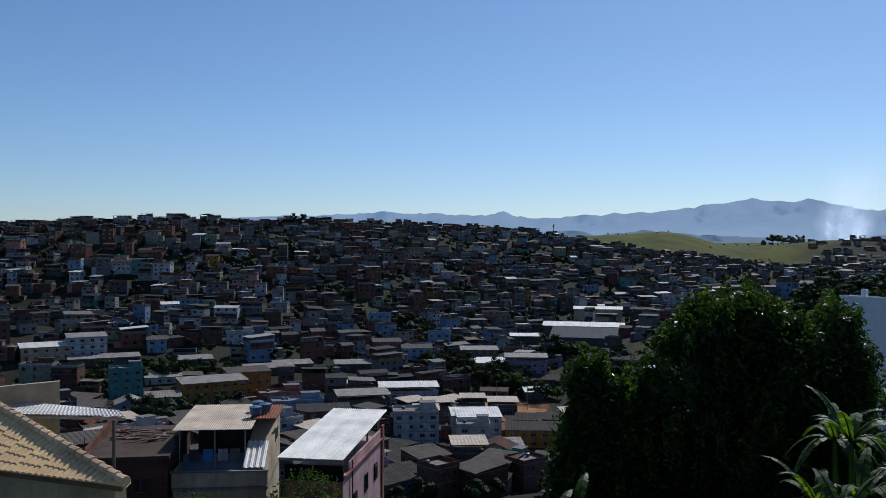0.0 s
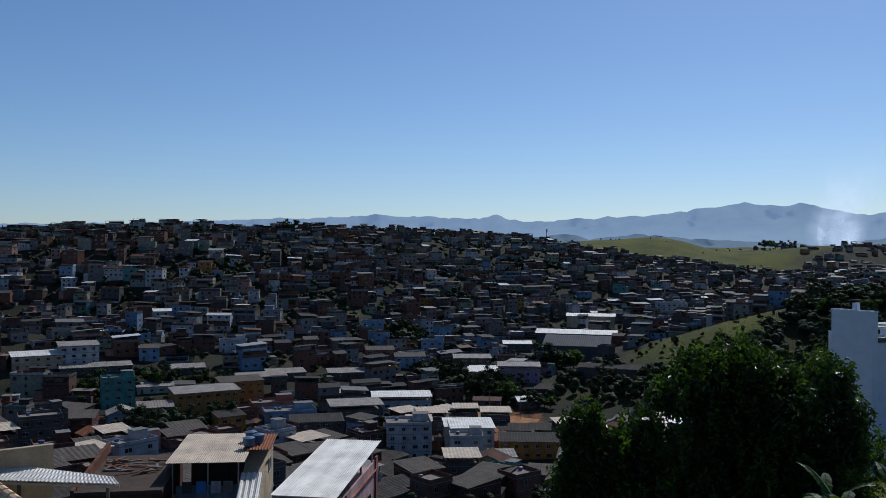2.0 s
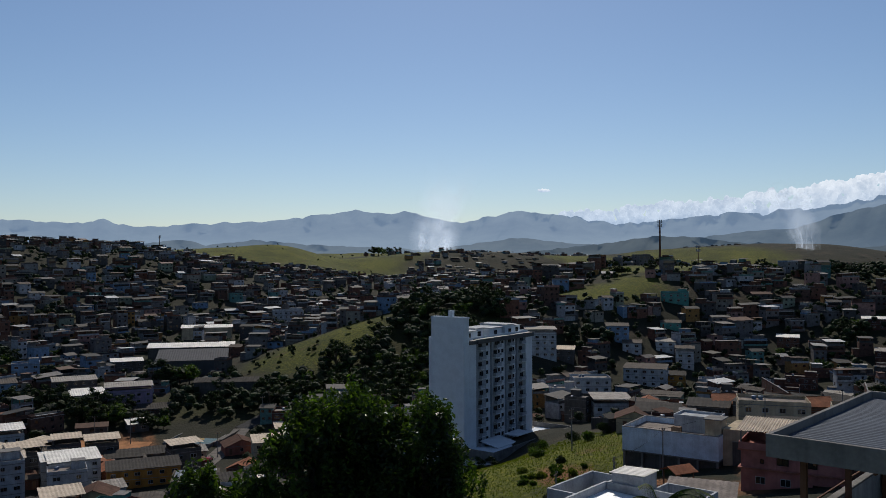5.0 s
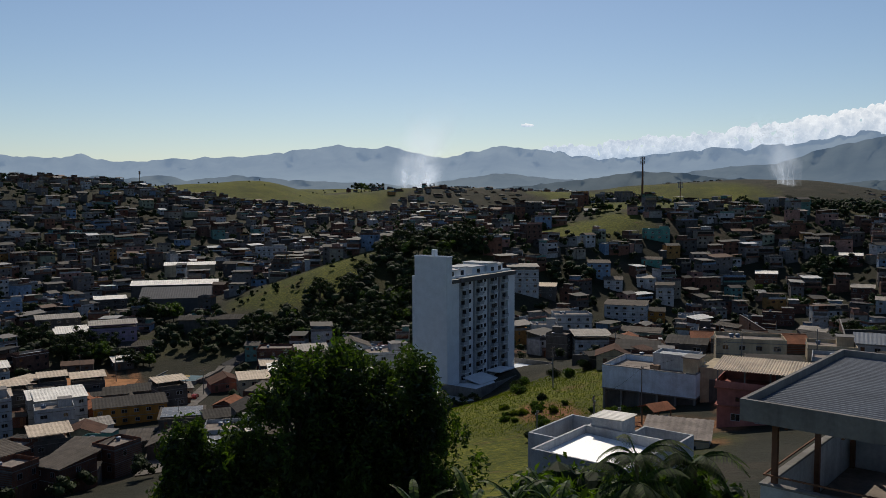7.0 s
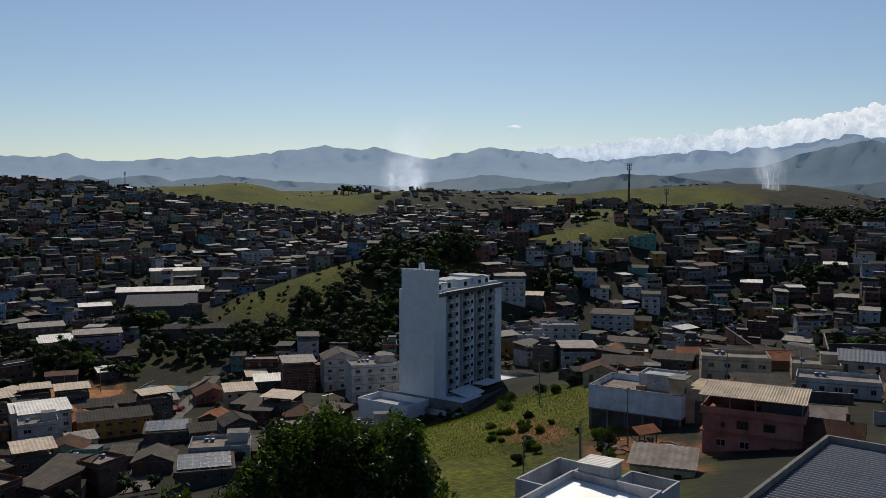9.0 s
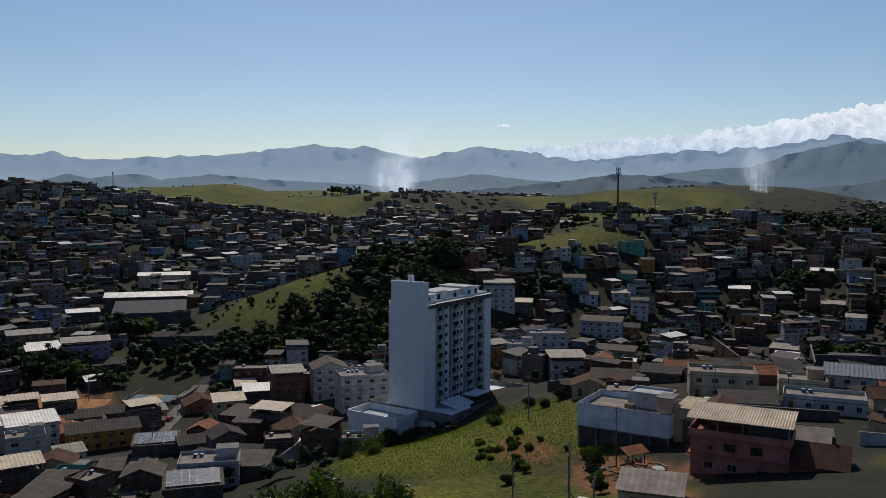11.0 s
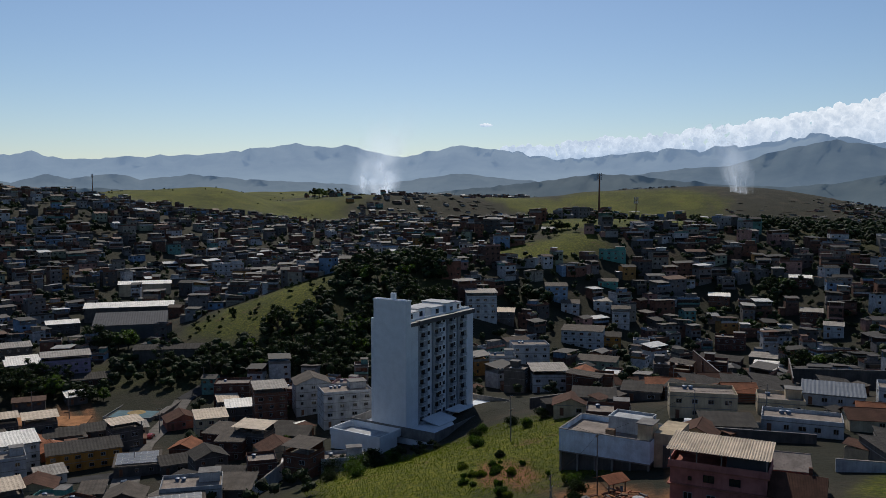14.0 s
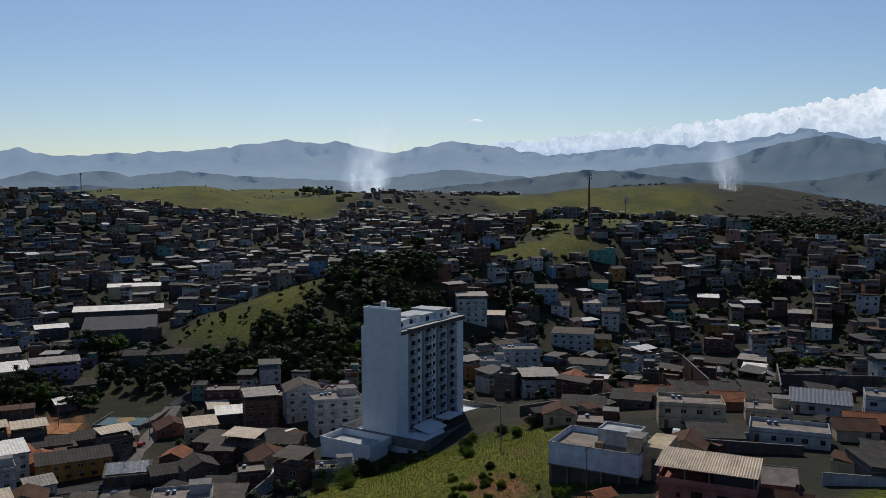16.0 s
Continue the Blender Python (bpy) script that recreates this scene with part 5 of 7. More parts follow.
def rusty_slab_house():
    ob = thing("house", pose(-28.6, 74.6, 44.6, 0, 0, 8), "unfinished clay-block house with a stained flat slab roof", "house")
    part("wall", Shape().box(-3.6, 0, -1.5, 3.8, 13, 6.4), "brick_dark", ob)
    part("roof_slab", Shape().box(-3.8, -0.3, 6.4, 4.0, 13.2, 6.7), "stained_slab", ob, "stained brown roof slab")
    part("edge_wall", Shape().slope(-3.8, -0.3, -3.5, 13.2, 6.9, 8.2, 1.0), "brick", ob)
    part("edge_wall", Shape().box(3.7, 4.0, 6.7, 3.95, 13.2, 7.5), "brick_dark", ob)
    r = random.Random(3)
    for i in range(26):
        x, y, a = r.uniform(-2.6, 2.6), r.uniform(4, 12), r.uniform(0, 180)
        part("plank", Shape().box(-r.uniform(0.5, 1.2), -0.14, 0, r.uniform(0.5, 1.2), 0.14, 0.09), r.choice(("wood", "rust", "brick", "concrete")), ob, "", pose(x, y, 6.7 + 0.09 * (i % 4), 0, r.uniform(-3, 3), a))
    for x in (-2, 1.5):
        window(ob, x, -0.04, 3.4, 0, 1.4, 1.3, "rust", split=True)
    pipe(ob, -3.4, 0.3, 6.7, 8.4, 0.04, "rust", "starter_bar")


def tile_house():
    """Near clay-tile roof: two slopes that meet in a raised ridge, over a cream wall."""
    a, h = Vector((-9.8, 25.3, 62.7)), Vector((-22.0, 35.3, 64.9))
    e = Vector((-0.936, 0.351, 0))
    n = Vector((0.351, 0.936, 0))
    ob = thing("tile_roof_house", pose(0, 0, 0), "cream house with an orange clay tile roof", "house")
    rise = 0.44
    hip = h - a
    for i in range(52):
        u = 0.12 + i * 0.26
        start = a + e * u - n * 0.12 - Vector((0, 0, 0.05))
        # how far up the slope until the ridge
        d = u * (hip.dot(n) / hip.dot(e))
        end = a + e * u + n * d + Vector((0, 0, rise * d))
        s = Shape()
        steps = max(1, int((end - start).length / 0.38))
        for k in range(steps):
            p, q = start.lerp(end, k / steps), start.lerp(end, (k + 1.12) / steps)
            lift = Vector((0, 0, 0.02))
            ringv = []
            for c, r in ((p + lift, 0.135), (q, 0.115)):
                for j in range(5):
                    t = math.pi * j / 4
                    ringv.append(c + e * (r * math.cos(t)) + Vector((0, 0, r * 0.5 * math.sin(t))))
            s.add(ringv, [(j, j + 1, 6 + j, 5 + j) for j in range(4)] + [(0, 4, 3, 2, 1)])
        part("cover_tile", s, "roof_clay", ob)
    b = a + e * 14
    d = 14 * hip.dot(n) / hip.dot(e)
    top = b + n * d + Vector((0, 0, rise * d))
    part("roof_deck", Shape().add([a, b, top, a - Vector((0, 0, 0.1)), b - Vector((0, 0, 0.1)), top - Vector((0, 0, 0.1))], [(0, 2, 1), (3, 4, 5), (0, 1, 4, 3), (1, 2, 5, 4), (2, 0, 3, 5)]), "roof_clay", ob)
    back = Vector((-0.2, 1.0, 0)).normalized()
    far = top + back * 2.2 - Vector((0, 0, 0.75))
    near = a + back * 0.9 - Vector((0, 0, 0.12))
    part("rear_slope", Shape().add([a, near, far, top, a - Vector((0, 0, 0.1)), near - Vector((0, 0, 0.1)), far - Vector((0, 0, 0.1)), top - Vector((0, 0, 0.1))],
                                   [(0, 3, 2, 1), (4, 5, 6, 7), (0, 1, 5, 4), (1, 2, 6, 5), (2, 3, 7, 6), (3, 0, 4, 7)]), "roof_clay", ob)
    k = 30
    for i in range(k):
        p, q = a.lerp(top, i / k), a.lerp(top, (i + 1.15) / k)
        part("ridge_tile", Shape().tube([p + Vector((0, 0, 0.10)), q + Vector((0, 0, 0.07))], [0.17, 0.14], 8), "roof_clay_dark", ob)
    w0, w1 = a + e * 0.9 + n * 0.55, b + n * 0.55
    out = [w0, w1, w1 + n * 4.0, w0 + n * 0.5]
    part("wall", Shape().prism([(p.x, p.y) for p in out], 54.0, 62.5), "cream", ob)
    part("gutter_board", Shape().add([a + e * 0.2 - Vector((0, 0, 0.06)), b - Vector((0, 0, 0.06)), b - Vector((0, 0, 0.24)), a + e * 0.2 - Vector((0, 0, 0.24)), a + e * 0.2 + n * 0.1 - Vector((0, 0, 0.06)), b + n * 0.1 - Vector((0, 0, 0.06)),
                                       b + n * 0.1 - Vector((0, 0, 0.24)), a + e * 0.2 + n * 0.1 - Vector((0, 0, 0.24))], [(0, 1, 2, 3), (5, 4, 7, 6), (0, 4, 5, 1), (3, 2, 6, 7), (0, 3, 7, 4), (1, 5, 6, 2)]), "wood", ob)


MAT["roof_clay"] = painted("weathered_clay_tile", (0.80, 0.52, 0.26), 0.85, 0.15)
MAT["roof_clay_dark"] = painted("lichened_ridge_tile", (0.68, 0.48, 0.29), 0.9, 0.3)


def awning_and_cream_block():
    ob = thing("awning", pose(-13.8, 35.8, 54.0), "pale corrugated awning on slim steel posts", "awning")
    k, v, f = 240, [], []
    for i in range(k + 1):
        u = i / k
        w = 0.012 * (0, 1, 0, -1)[i % 4]
        p, q = Vector((-11.0 * u, 1.1 * u, 8.7 + w)), Vector((-0.5 - 10.8 * u, 0.6 + 4.0 * u, 8.85 + w))
        v += [p, q, p - Vector((0, 0, 0.03)), q - Vector((0, 0, 0.03))]
    for i in range(k):
        c = 4 * i
        f += [(c, c + 1, c + 5, c + 4), (c + 2, c + 6, c + 7, c + 3), (c, c + 4, c + 6, c + 2), (c + 1, c + 3, c + 7, c + 5)]
    part("roof", Shape().add(v, f), "zinc", ob)
    part("edge_beam", Shape().add([(0, 0, 8.5), (-11, 1.1, 8.5), (-11, 1.2, 8.5), (0, 0.1, 8.5), (0, 0, 8.62), (-11, 1.1, 8.62), (-11, 1.2, 8.62), (0, 0.1, 8.62)], [(3, 2, 1, 0), (4, 5, 6, 7), (0, 1, 5, 4), (1, 2, 6, 5), (2, 3, 7, 6), (3, 0, 4, 7)]), "steel", ob)
    for x, y in ((-0.6, 0.3), (-5.0, 1.4), (-9.4, 2.2)):
        part("post", Shape().box(x - 0.06, y - 0.06, -1, x + 0.06, y + 0.06, 8.55), "charcoal", ob)
    ob = thing("house", pose(-17.9, 38.6, 53.0, 0, 0, 205), "plain cream block house with a sloping roof edge", "house")
    part("wall", Shape().box(0, -7, -2, 10, -0.3, 8.6), "cream", ob)
    part("front_wall", Shape().add([(0, -0.3, -2), (10, -0.3, -2), (10, 0, -2), (0, 0, -2), (0, -0.3, 10.75), (10, -0.3, 10.35), (10, 0, 10.35), (0, 0, 10.75)], [(3, 2, 1, 0), (4, 5, 6, 7), (0, 1, 5, 4), (1, 2, 6, 5), (2, 3, 7, 6), (3, 0, 4, 7)]), "cream", ob)
    window(ob, 2.2, 0.04, 7.8, 180, 1.2, 1.0, "steel", split=True)


def steel_roof_house():
    """Large grey sheet roof with raised edges over a white walled terrace."""
    ob = thing("house", pose(23.6, 22.1, 57.4, 0, 0, 22), "white house with a grey steel roof over its open terrace", "house")
    L, W = 12.6, 12.0
    # local: x along the far edge, y towards the camera is negative
    part("wall", Shape().box(0.9, -W + 0.5, -2, L - 0.6, -0.5, 6.4), "white", ob)
    part("terrace_floor", Shape().box(1.15, -W + 0.75, 6.4, L - 0.85, -0.75, 6.5), "slab", ob)
    part("terrace_parapet", ring(Shape(), 0.9, -W + 0.5, L - 0.6, -0.5, 6.4, 8.5, 0.22), "white", ob)
    part("wall_coping", ring(Shape(), 0.85, -W + 0.45, L - 0.55, -0.45, 8.5, 8.58, 0.32), "concrete", ob)
    part("steel_rail", ring(Shape(), 0.95, -W + 0.55, L - 0.65, -0.55, 8.86, 8.92, 0.06), "rust", ob)
    for x, y in ((1.2, -0.9), (1.2, -6.0), (1.2, -11.0), (6.3, -0.9), (11.6, -0.9), (11.6, -6), (11.6, -11.0)):
        part("post", Shape().box(x - 0.1, y - 0.1, 6.5, x + 0.1, y + 0.1, 11.1), "rust", ob)
    part("roof", rib_sheet(L, W), "grey_sheet", ob, "ribbed grey steel roof sheet")
    part("fascia", ring(Shape(), 0, -W, L, 0, 11.05, 11.85, 0.16), "concrete", ob, "raised grey edge round the roof")
    part("soffit", Shape().box(0.16, -W + 0.16, 11.1, L - 0.16, -0.16, 11.2), "concrete", ob)
    for i in range(6):
        part("roof_truss", Shape().box(0.3, -1.6 - 1.9 * i, 10.9, L - 0.3, -1.52 - 1.9 * i, 11.08), "rust", ob)
    part("wooden_pallet", Shape().box(3.0, -3.4, 6.5, 4.6, -2.0, 6.7), "wood", ob)
    part("lower_wall", Shape().box(-5.5, -1.4, -2, 0.9, -1.2, 3.6), "render", ob)
    part("lean_to_roof", Shape().ribbed(-5.2, -1.1, 0.7, 3.2, 3.2, 2.6, 0.3, 0.04), "fibre", ob)


def rib_sheet(L, W):
    """The sheet laid with its ribs along local y, inside the roof edges."""
    t = Shape()
    k = int((L - 0.4) / 0.3 * 4)
    v, f = [], []
    for i in range(k + 1):
        x = 0.2 + (L - 0.4) * i / k
        w = (0.07, 0.07, 0, 0)[i % 4]
        for y in (-W + 0.2, -0.2):
            v += [(x, y, 11.5 + w), (x, y, 11.45 + w)]
    for i in range(k):
        a, b = 4 * i, 4 * i + 4
        f += [(a, b, b + 2, a + 2), (a + 1, a + 3, b + 3, b + 1), (a, a + 1, b + 1, b), (a + 2, b + 2, b + 3, a + 3)]
    return t.add(v, f)


def white_parapet_house():
    ob = thing("house", pose(37.5, 57.1, 48.0, 0, 0, 24), "white house with a bright sheet roof behind parapets", "house")
    part("wall", Shape().box(0, -8.6, -2.5, 9.0, 0, 6.4), "white", ob)
    part("parapet", ring(Shape(), 0, -8.6, 9.0, 0, 6.4, 7.75, 0.2), "white", ob)
    part("roof", s_sheet(0.2, -8.4, 8.8, -0.2, 6.75, 7.05), "glint_sheet", ob, "metal sheet roof coloured near-white for sun glint")
    part("rear_parapet", ring(Shape(), 4.5, 0.02, 12.2, 3.2, 5.8, 7.5, 0.2), "white", ob)
    part("rear_block", Shape().box(4.5, 0.02, -2.5, 12.2, 3.2, 5.8), "white", ob)
    part("stair_room", Shape().box(9.02, -3.6, -2.5, 11.6, -0.6, 8.6), "white", ob)
    part("stair_roof", s_sheet(8.9, -3.8, 11.8, -0.4, 8.75, 8.6), "zinc", ob)
    part("side_parapet", ring(Shape(), 9.02, -8.4, 13.4, -3.7, 6.0, 7.3, 0.2), "white", ob)
    part("side_block", Shape().box(9.02, -8.4, -2.5, 13.4, -3.7, 6.0), "white", ob)
    window(ob, 3.0, -8.64, 3.4, 0, 1.4, 1.2, "steel", split=True)
    window(ob, -0.04, -3.0, 3.2, -90, 1.2, 1.2, "steel", split=True)
    window(ob, -0.04, -6.4, 3.2, -90, 0.6, 0.6, "steel", split=True)


def s_sheet(x0, y0, x1, y1, za, zb, pitch=0.3, amp=0.03):
    return Shape().ribbed(x0, y0, x1, y1, za, zb, pitch, amp)


def long_white_house():
    """Two floors on the grass: a white upper wall over a dark open ground floor."""
    ob = thing("house", pose(108.9, 139.0, 31.8, 0, 0, -59.7), "long white flat-roofed house over an open dark ground floor", "house")
    L, D = 19.4, 13.6
    part("upper_wall", Shape().box(0, 0, 4.2, L, D, 7.5), "blue_white", ob)
    part("parapet", ring(Shape(), -0.05, -0.05, L + 0.05, D + 0.05, 7.5, 8.9, 0.25), "blue_white", ob)
    part("coping", ring(Shape(), -0.12, -0.12, L + 0.12, D + 0.12, 8.9, 9.0, 0.4), "concrete", ob)
    part("roof_floor", Shape().box(0.2, 0.2, 7.5, L - 0.2, D - 0.2, 7.75), "slab", ob)
    part("floor_slab", Shape().box(-0.1, -0.1, 3.95, L + 0.1, D, 4.2), "concrete", ob)
    part("lower_wall", Shape().box(0.3, 0.8, -3, L - 0.3, D - 0.2, 3.95), "render", ob)
    for i in range(6):
        x = 0.3 + i * (L - 0.6) / 5
        part("column", Shape().box(x - 0.2, 0.1, -3, x + 0.2, 0.5, 3.95), "concrete", ob)
    part("roof_room", Shape().box(8.4, 7.2, 7.75, 17.0, D - 0.4, 10.6), "white", ob)
    part("roof_room_parapet", ring(Shape(), 8.3, 7.1, 17.1, D - 0.3, 10.6, 11.1, 0.2), "white", ob)
    part("stair_room", Shape().box(16.2, 2.2, 7.75, 19.2, 6.6, 11.6), "cream", ob)
    part("stair_roof", Shape().box(15.9, 1.9, 11.6, 19.5, 6.9, 11.8), "concrete", ob)
    part("tank_box", Shape().box(9.2, 2.8, 7.75, 11.0, 4.2, 9.3), "wood", ob, "weathered wooden box on the roof")
    part("rear_block", Shape().box(L, 3, -3, L + 4.5, D, 10), "cream", ob)
    for y in (5.0, 10.0):
        window(ob, -0.04, y, 5.2, -90, 1.3, 1.1, "steel", split=True)


MAT["blue_white"] = painted("bluish_white_paint", (0.58, 0.66, 0.74), 0.8, 0.25)


def pink_villa():
    ob = thing("house", pose(103.3, 102.6, 38.0, 0, 0, -56), "large pink house with a covered roof terrace", "house")
    L, D = 16.8, 8.6
    part("wall", Shape().box(0.6, 1.0, -3.5, L - 0.6, D, 6.0), "pink", ob)
    part("terrace_wall", ring(Shape(), 0.3, 0.5, L - 0.3, D, 6.0, 7.2, 0.2), "pink", ob)
    for z in (2.9, 5.9):
        part("string_course", Shape().box(0.2, 0.4, z, L - 0.2, D + 0.1, z + 0.25), "salmon", ob)
    part("back_wall", Shape().box(0.6, D - 0.4, 6.0, L - 0.6, D, 9.2), "salmon", ob)
    part("terrace_room", Shape().box(9.6, 2.6, 6.0, L - 0.8, D - 0.4, 9.0), "charcoal", ob, "dark glazed terrace room")
    for x in (0.7, 5.0, 9.0, L - 0.7):
        part("post", Shape().box(x - 0.1, 0.6, 7.2, x + 0.1, 0.8, 9.2), "concrete", ob)
    part("roof", Shape().ribbed(0, 0, L, D + 0.6, 9.2, 9.95, 0.45, 0.08), "beige_sheet", ob, "cream corrugated sheet roof")
    for x, w in ((3.9, 0.6), (7.0, 1.8), (11.2, 1.8)):
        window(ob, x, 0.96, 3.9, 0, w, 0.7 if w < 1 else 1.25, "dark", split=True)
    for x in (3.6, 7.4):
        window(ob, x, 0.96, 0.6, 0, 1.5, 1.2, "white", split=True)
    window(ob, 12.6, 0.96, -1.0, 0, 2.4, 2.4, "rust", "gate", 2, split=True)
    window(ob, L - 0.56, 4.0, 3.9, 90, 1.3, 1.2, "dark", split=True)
    # lower wing with a tiled gable
    part("wing_wall", Shape().box(L - 0.6, 1.6, -3.5, L + 7.6, D + 1.0, 3.4), "salmon", ob)
    for y0, y1, za, zb in ((0.6, 5.3, 3.3, 6.2), (5.3, 10.0, 6.2, 3.3)):
        part("wing_roof", Shape().slope(L - 0.5, y0, L + 8.4, y1, za, zb, 0.14), "tile_dark", ob, "old dark tile roof slope")
    part("chimney", Shape().box(L + 5.4, 6.0, 5.0, L + 6.0, 6.6, 7.2), "brick", ob)


for build in (pink_sheet_house, cream_terrace_house, rusty_slab_house, tile_house, awning_and_cream_block, steel_roof_house, white_parapet_house, long_white_house, pink_villa):
    build()


def placed(label, x, y, turn, w, d, floors, wall, roof, roof_mat="fibre", seed=1, dz=0.0, tanks=1, group=""):
    return house(label, w, d, floors, wall, roof, roof_mat, seed, 4.0, group, pose(x, y, ground_z(x, y) + dz, 0, 0, turn), True, "house", False, tanks)


# town floor of the valley, slope by slope
for row in PLACED:
    placed(*row)


def big_shed(label, corners_at, turn, w, d, h, wall, roof):
    x, y = corners_at
    ob = thing("warehouse", pose(x, y, ground_z(x, y), 0, 0, turn), label, "warehouse")
    part("wall", Shape().box(-w / 2, -d / 2, -4, w / 2, d / 2, h), wall, ob)
    for y0, y1, za, zb in ((-d / 2 - 0.6, 0, h, h + d * 0.11), (0, d / 2 + 0.6, h + d * 0.11, h)):
        part("roof_slope", Shape().ribbed(-w / 2 - 0.6, y0, w / 2 + 0.6, y1, za + 0.1, zb + 0.1, 1.2, 0.05), roof, ob)
    for sx in (-1, 1):
        part("gable_wall", Shape().add([(sx * w / 2, -d / 2, h), (sx * w / 2, d / 2, h), (sx * w / 2, 0, h + d * 0.11), (sx * (w / 2 - 0.2), -d / 2, h), (sx * (w / 2 - 0.2), d / 2, h), (sx * (w / 2 - 0.2), 0, h + d * 0.11)],
                                       [(0, 1, 2), (3, 5, 4), (0, 2, 5, 3), (1, 4, 5, 2)]), wall, ob)


big_shed("large sports hall with a grey sheet roof", (77, 453), -14, 34, 36, 8.0, "charcoal", "slate_sheet")
big_shed("long factory hall with a pale blue-white roof", (86, 512), -14, 48, 18, 7.0, "render", "zinc")
big_shed("low depot with a dark roof", (86, 388), -20, 38, 12, 4.0, "render", "fibre_dark")
big_shed("long hall with a bright white roof", (106, 574), -12, 32, 14, 7.0, "cream", "zinc")


def solar_roof_house(x, y, turn):
    ob = house("low house with a roof of solar panels", 13, 10, 1, "render", "shed", "fibre", 71, 3.0, "", pose(x, y, ground_z(x, y) + 1.0, 0, 0, turn))
    for i in range(7):
        for j in range(4):
            p = part("solar_panel", Shape().box(-0.8, -1.0, 0, 0.8, 1.0, 0.05), "panel", ob, "dark solar panel with a pale frame", pose(-5.2 + i * 1.72, -3.6 + j * 2.2, 3.55 + 0.088 * (1.0 + 2.2 * j), 5.0, 0, 0))
            part("frame", ring(Shape(), -0.83, -1.03, 0.83, 1.03, 0.0, 0.07, 0.05), "steel", p)


solar_roof_house(45, 262, -14)
solar_roof_house(42, 197, -12)


def rubble_yard():
    """Broken tiles, boards and soil beside the pink house."""
    r = random.Random(8)
    ob = thing("rubble_heap", pose(101, 112, ground_z(101, 112)), "heap of broken orange tiles and boards", "rubble")
    for i in range(70):
        x, y = r.gauss(0, 3.2), r.gauss(0, 3.6)
        z = ground_z(101 + x, 112 + y) - ground_z(101, 112)
        part("board" if i % 3 else "slab", Shape().box(-r.uniform(0.3, 1.3), -0.25, 0, r.uniform(0.3, 1.3), 0.25, r.uniform(0.06, 0.3)), r.choice(("brick", "dirt", "tile", "wood", "concrete")), ob, "", pose(x, y, z + 0.2 + r.random() * 0.6, r.uniform(-15, 15), r.uniform(-15, 15), r.uniform(0, 180)))
    kb = thing("tiled_kiosk", pose(104.5, 117.5, ground_z(104.5, 117.5)), "open garden kiosk with a broken clay tile roof", "kiosk")
    for x in (-2, 2):
        for y in (-1.6, 1.6):
            part("post", Shape().box(x - 0.1, y - 0.1, -1, x + 0.1, y + 0.1, 2.6), "wood", kb)
    part("roof_slope", Shape().slope(-2.6, -2.3, 2.6, 0, 2.5, 3.5, 0.12), "tile", kb)
    part("roof_slope", Shape().slope(-2.6, 0, 2.6, 2.3, 3.5, 2.5, 0.12), "tile", kb)
    t = thing("water_basin", pose(101.5, 107, ground_z(101.5, 107) + 0.2), "round pale plastic water basin", "basin")
    part("bowl", tank_shape(1.1, 0.8), "white", t)


rubble_yard()


# ---- near greenery ----
def mango_clump():
    """Dense dark tree clump before the drone: several trunks and crowns of thousands of leaves."""
    rnd = random.Random(77)
    for i, (x, y, top, spread) in enumerate(((8.7, 48.5, 63.0, 1.8), (11.2, 47.8, 62.0, 2.7), (14.6, 47.0, 67.1, 3.8), (18.2, 47.4, 66.9, 3.9), (21.4, 46.0, 66.2, 3.3))):
        z = ground_z(x, y)
        h = top - z
        ob = thing("tree", pose(x, y, z), "tall dense dark green mango tree", "tree", "dense trees on the near slope")
        t, c = Shape(), Shape()
        t.tube([(0, 0, -0.8), (0.2, 0, h * 0.2), (0.1, 0.2, h * 0.5), (0, 0, h * 0.8)], [0.45, 0.36, 0.26, 0.1], 9)
        for k in range(60):
            f = rnd.uniform(0.12, 0.97)
            a = k * 2.4
            r = spread * (1.05 - 0.7 * max(0, f - 0.6) / 0.4) * math.sqrt(rnd.uniform(0.15, 1)) * (0.78 + 0.9 * noise.noise((i * 3.7, math.cos(a) * 1.3, f * 3 + math.sin(a))))
            p = (r * math.cos(a), r * math.sin(a), h * f)
            if k % 2 == 0:
                t.tube([(0.1, 0.1, h * max(0.1, f - 0.25)), (p[0] * 0.5, p[1] * 0.5, h * (f - 0.08)), p], [0.12, 0.07, 0.02], 5)
            k2 = rnd.uniform(0.7, 1.5)
            lump_core(c, p, k2 * 0.6, rnd)
            blob_leaves(c, p, k2, 420, 0.20, rnd, 1.05, 1.6)
        tips = Shape()
        for k in range(84):
            f, a = rnd.uniform(0.35, 1.0), k * 2.4
            r = spread * (1.15 - 0.85 * max(0, f - 0.55) / 0.45) * rnd.uniform(0.75, 1.2)
            blob_leaves(tips, (r * math.cos(a), r * math.sin(a), h * f * rnd.uniform(0.98, 1.04)), rnd.uniform(0.26, 0.5), 70, 0.18, rnd, rnd.uniform(2.4, 4.4), 2.0)
        # sunlit crown edges painted by giving the sprays a lighter leaf colour
        tagged(part("leaf_sprays", tips, "leaf_mid", ob, "upright leaf sprays coloured lighter green as if sunlit"), kind="stuff")
        part("trunk", t, "bark", ob)
        tagged(part("crown", c, "leaf_near", ob), kind="stuff")


mango_clump()


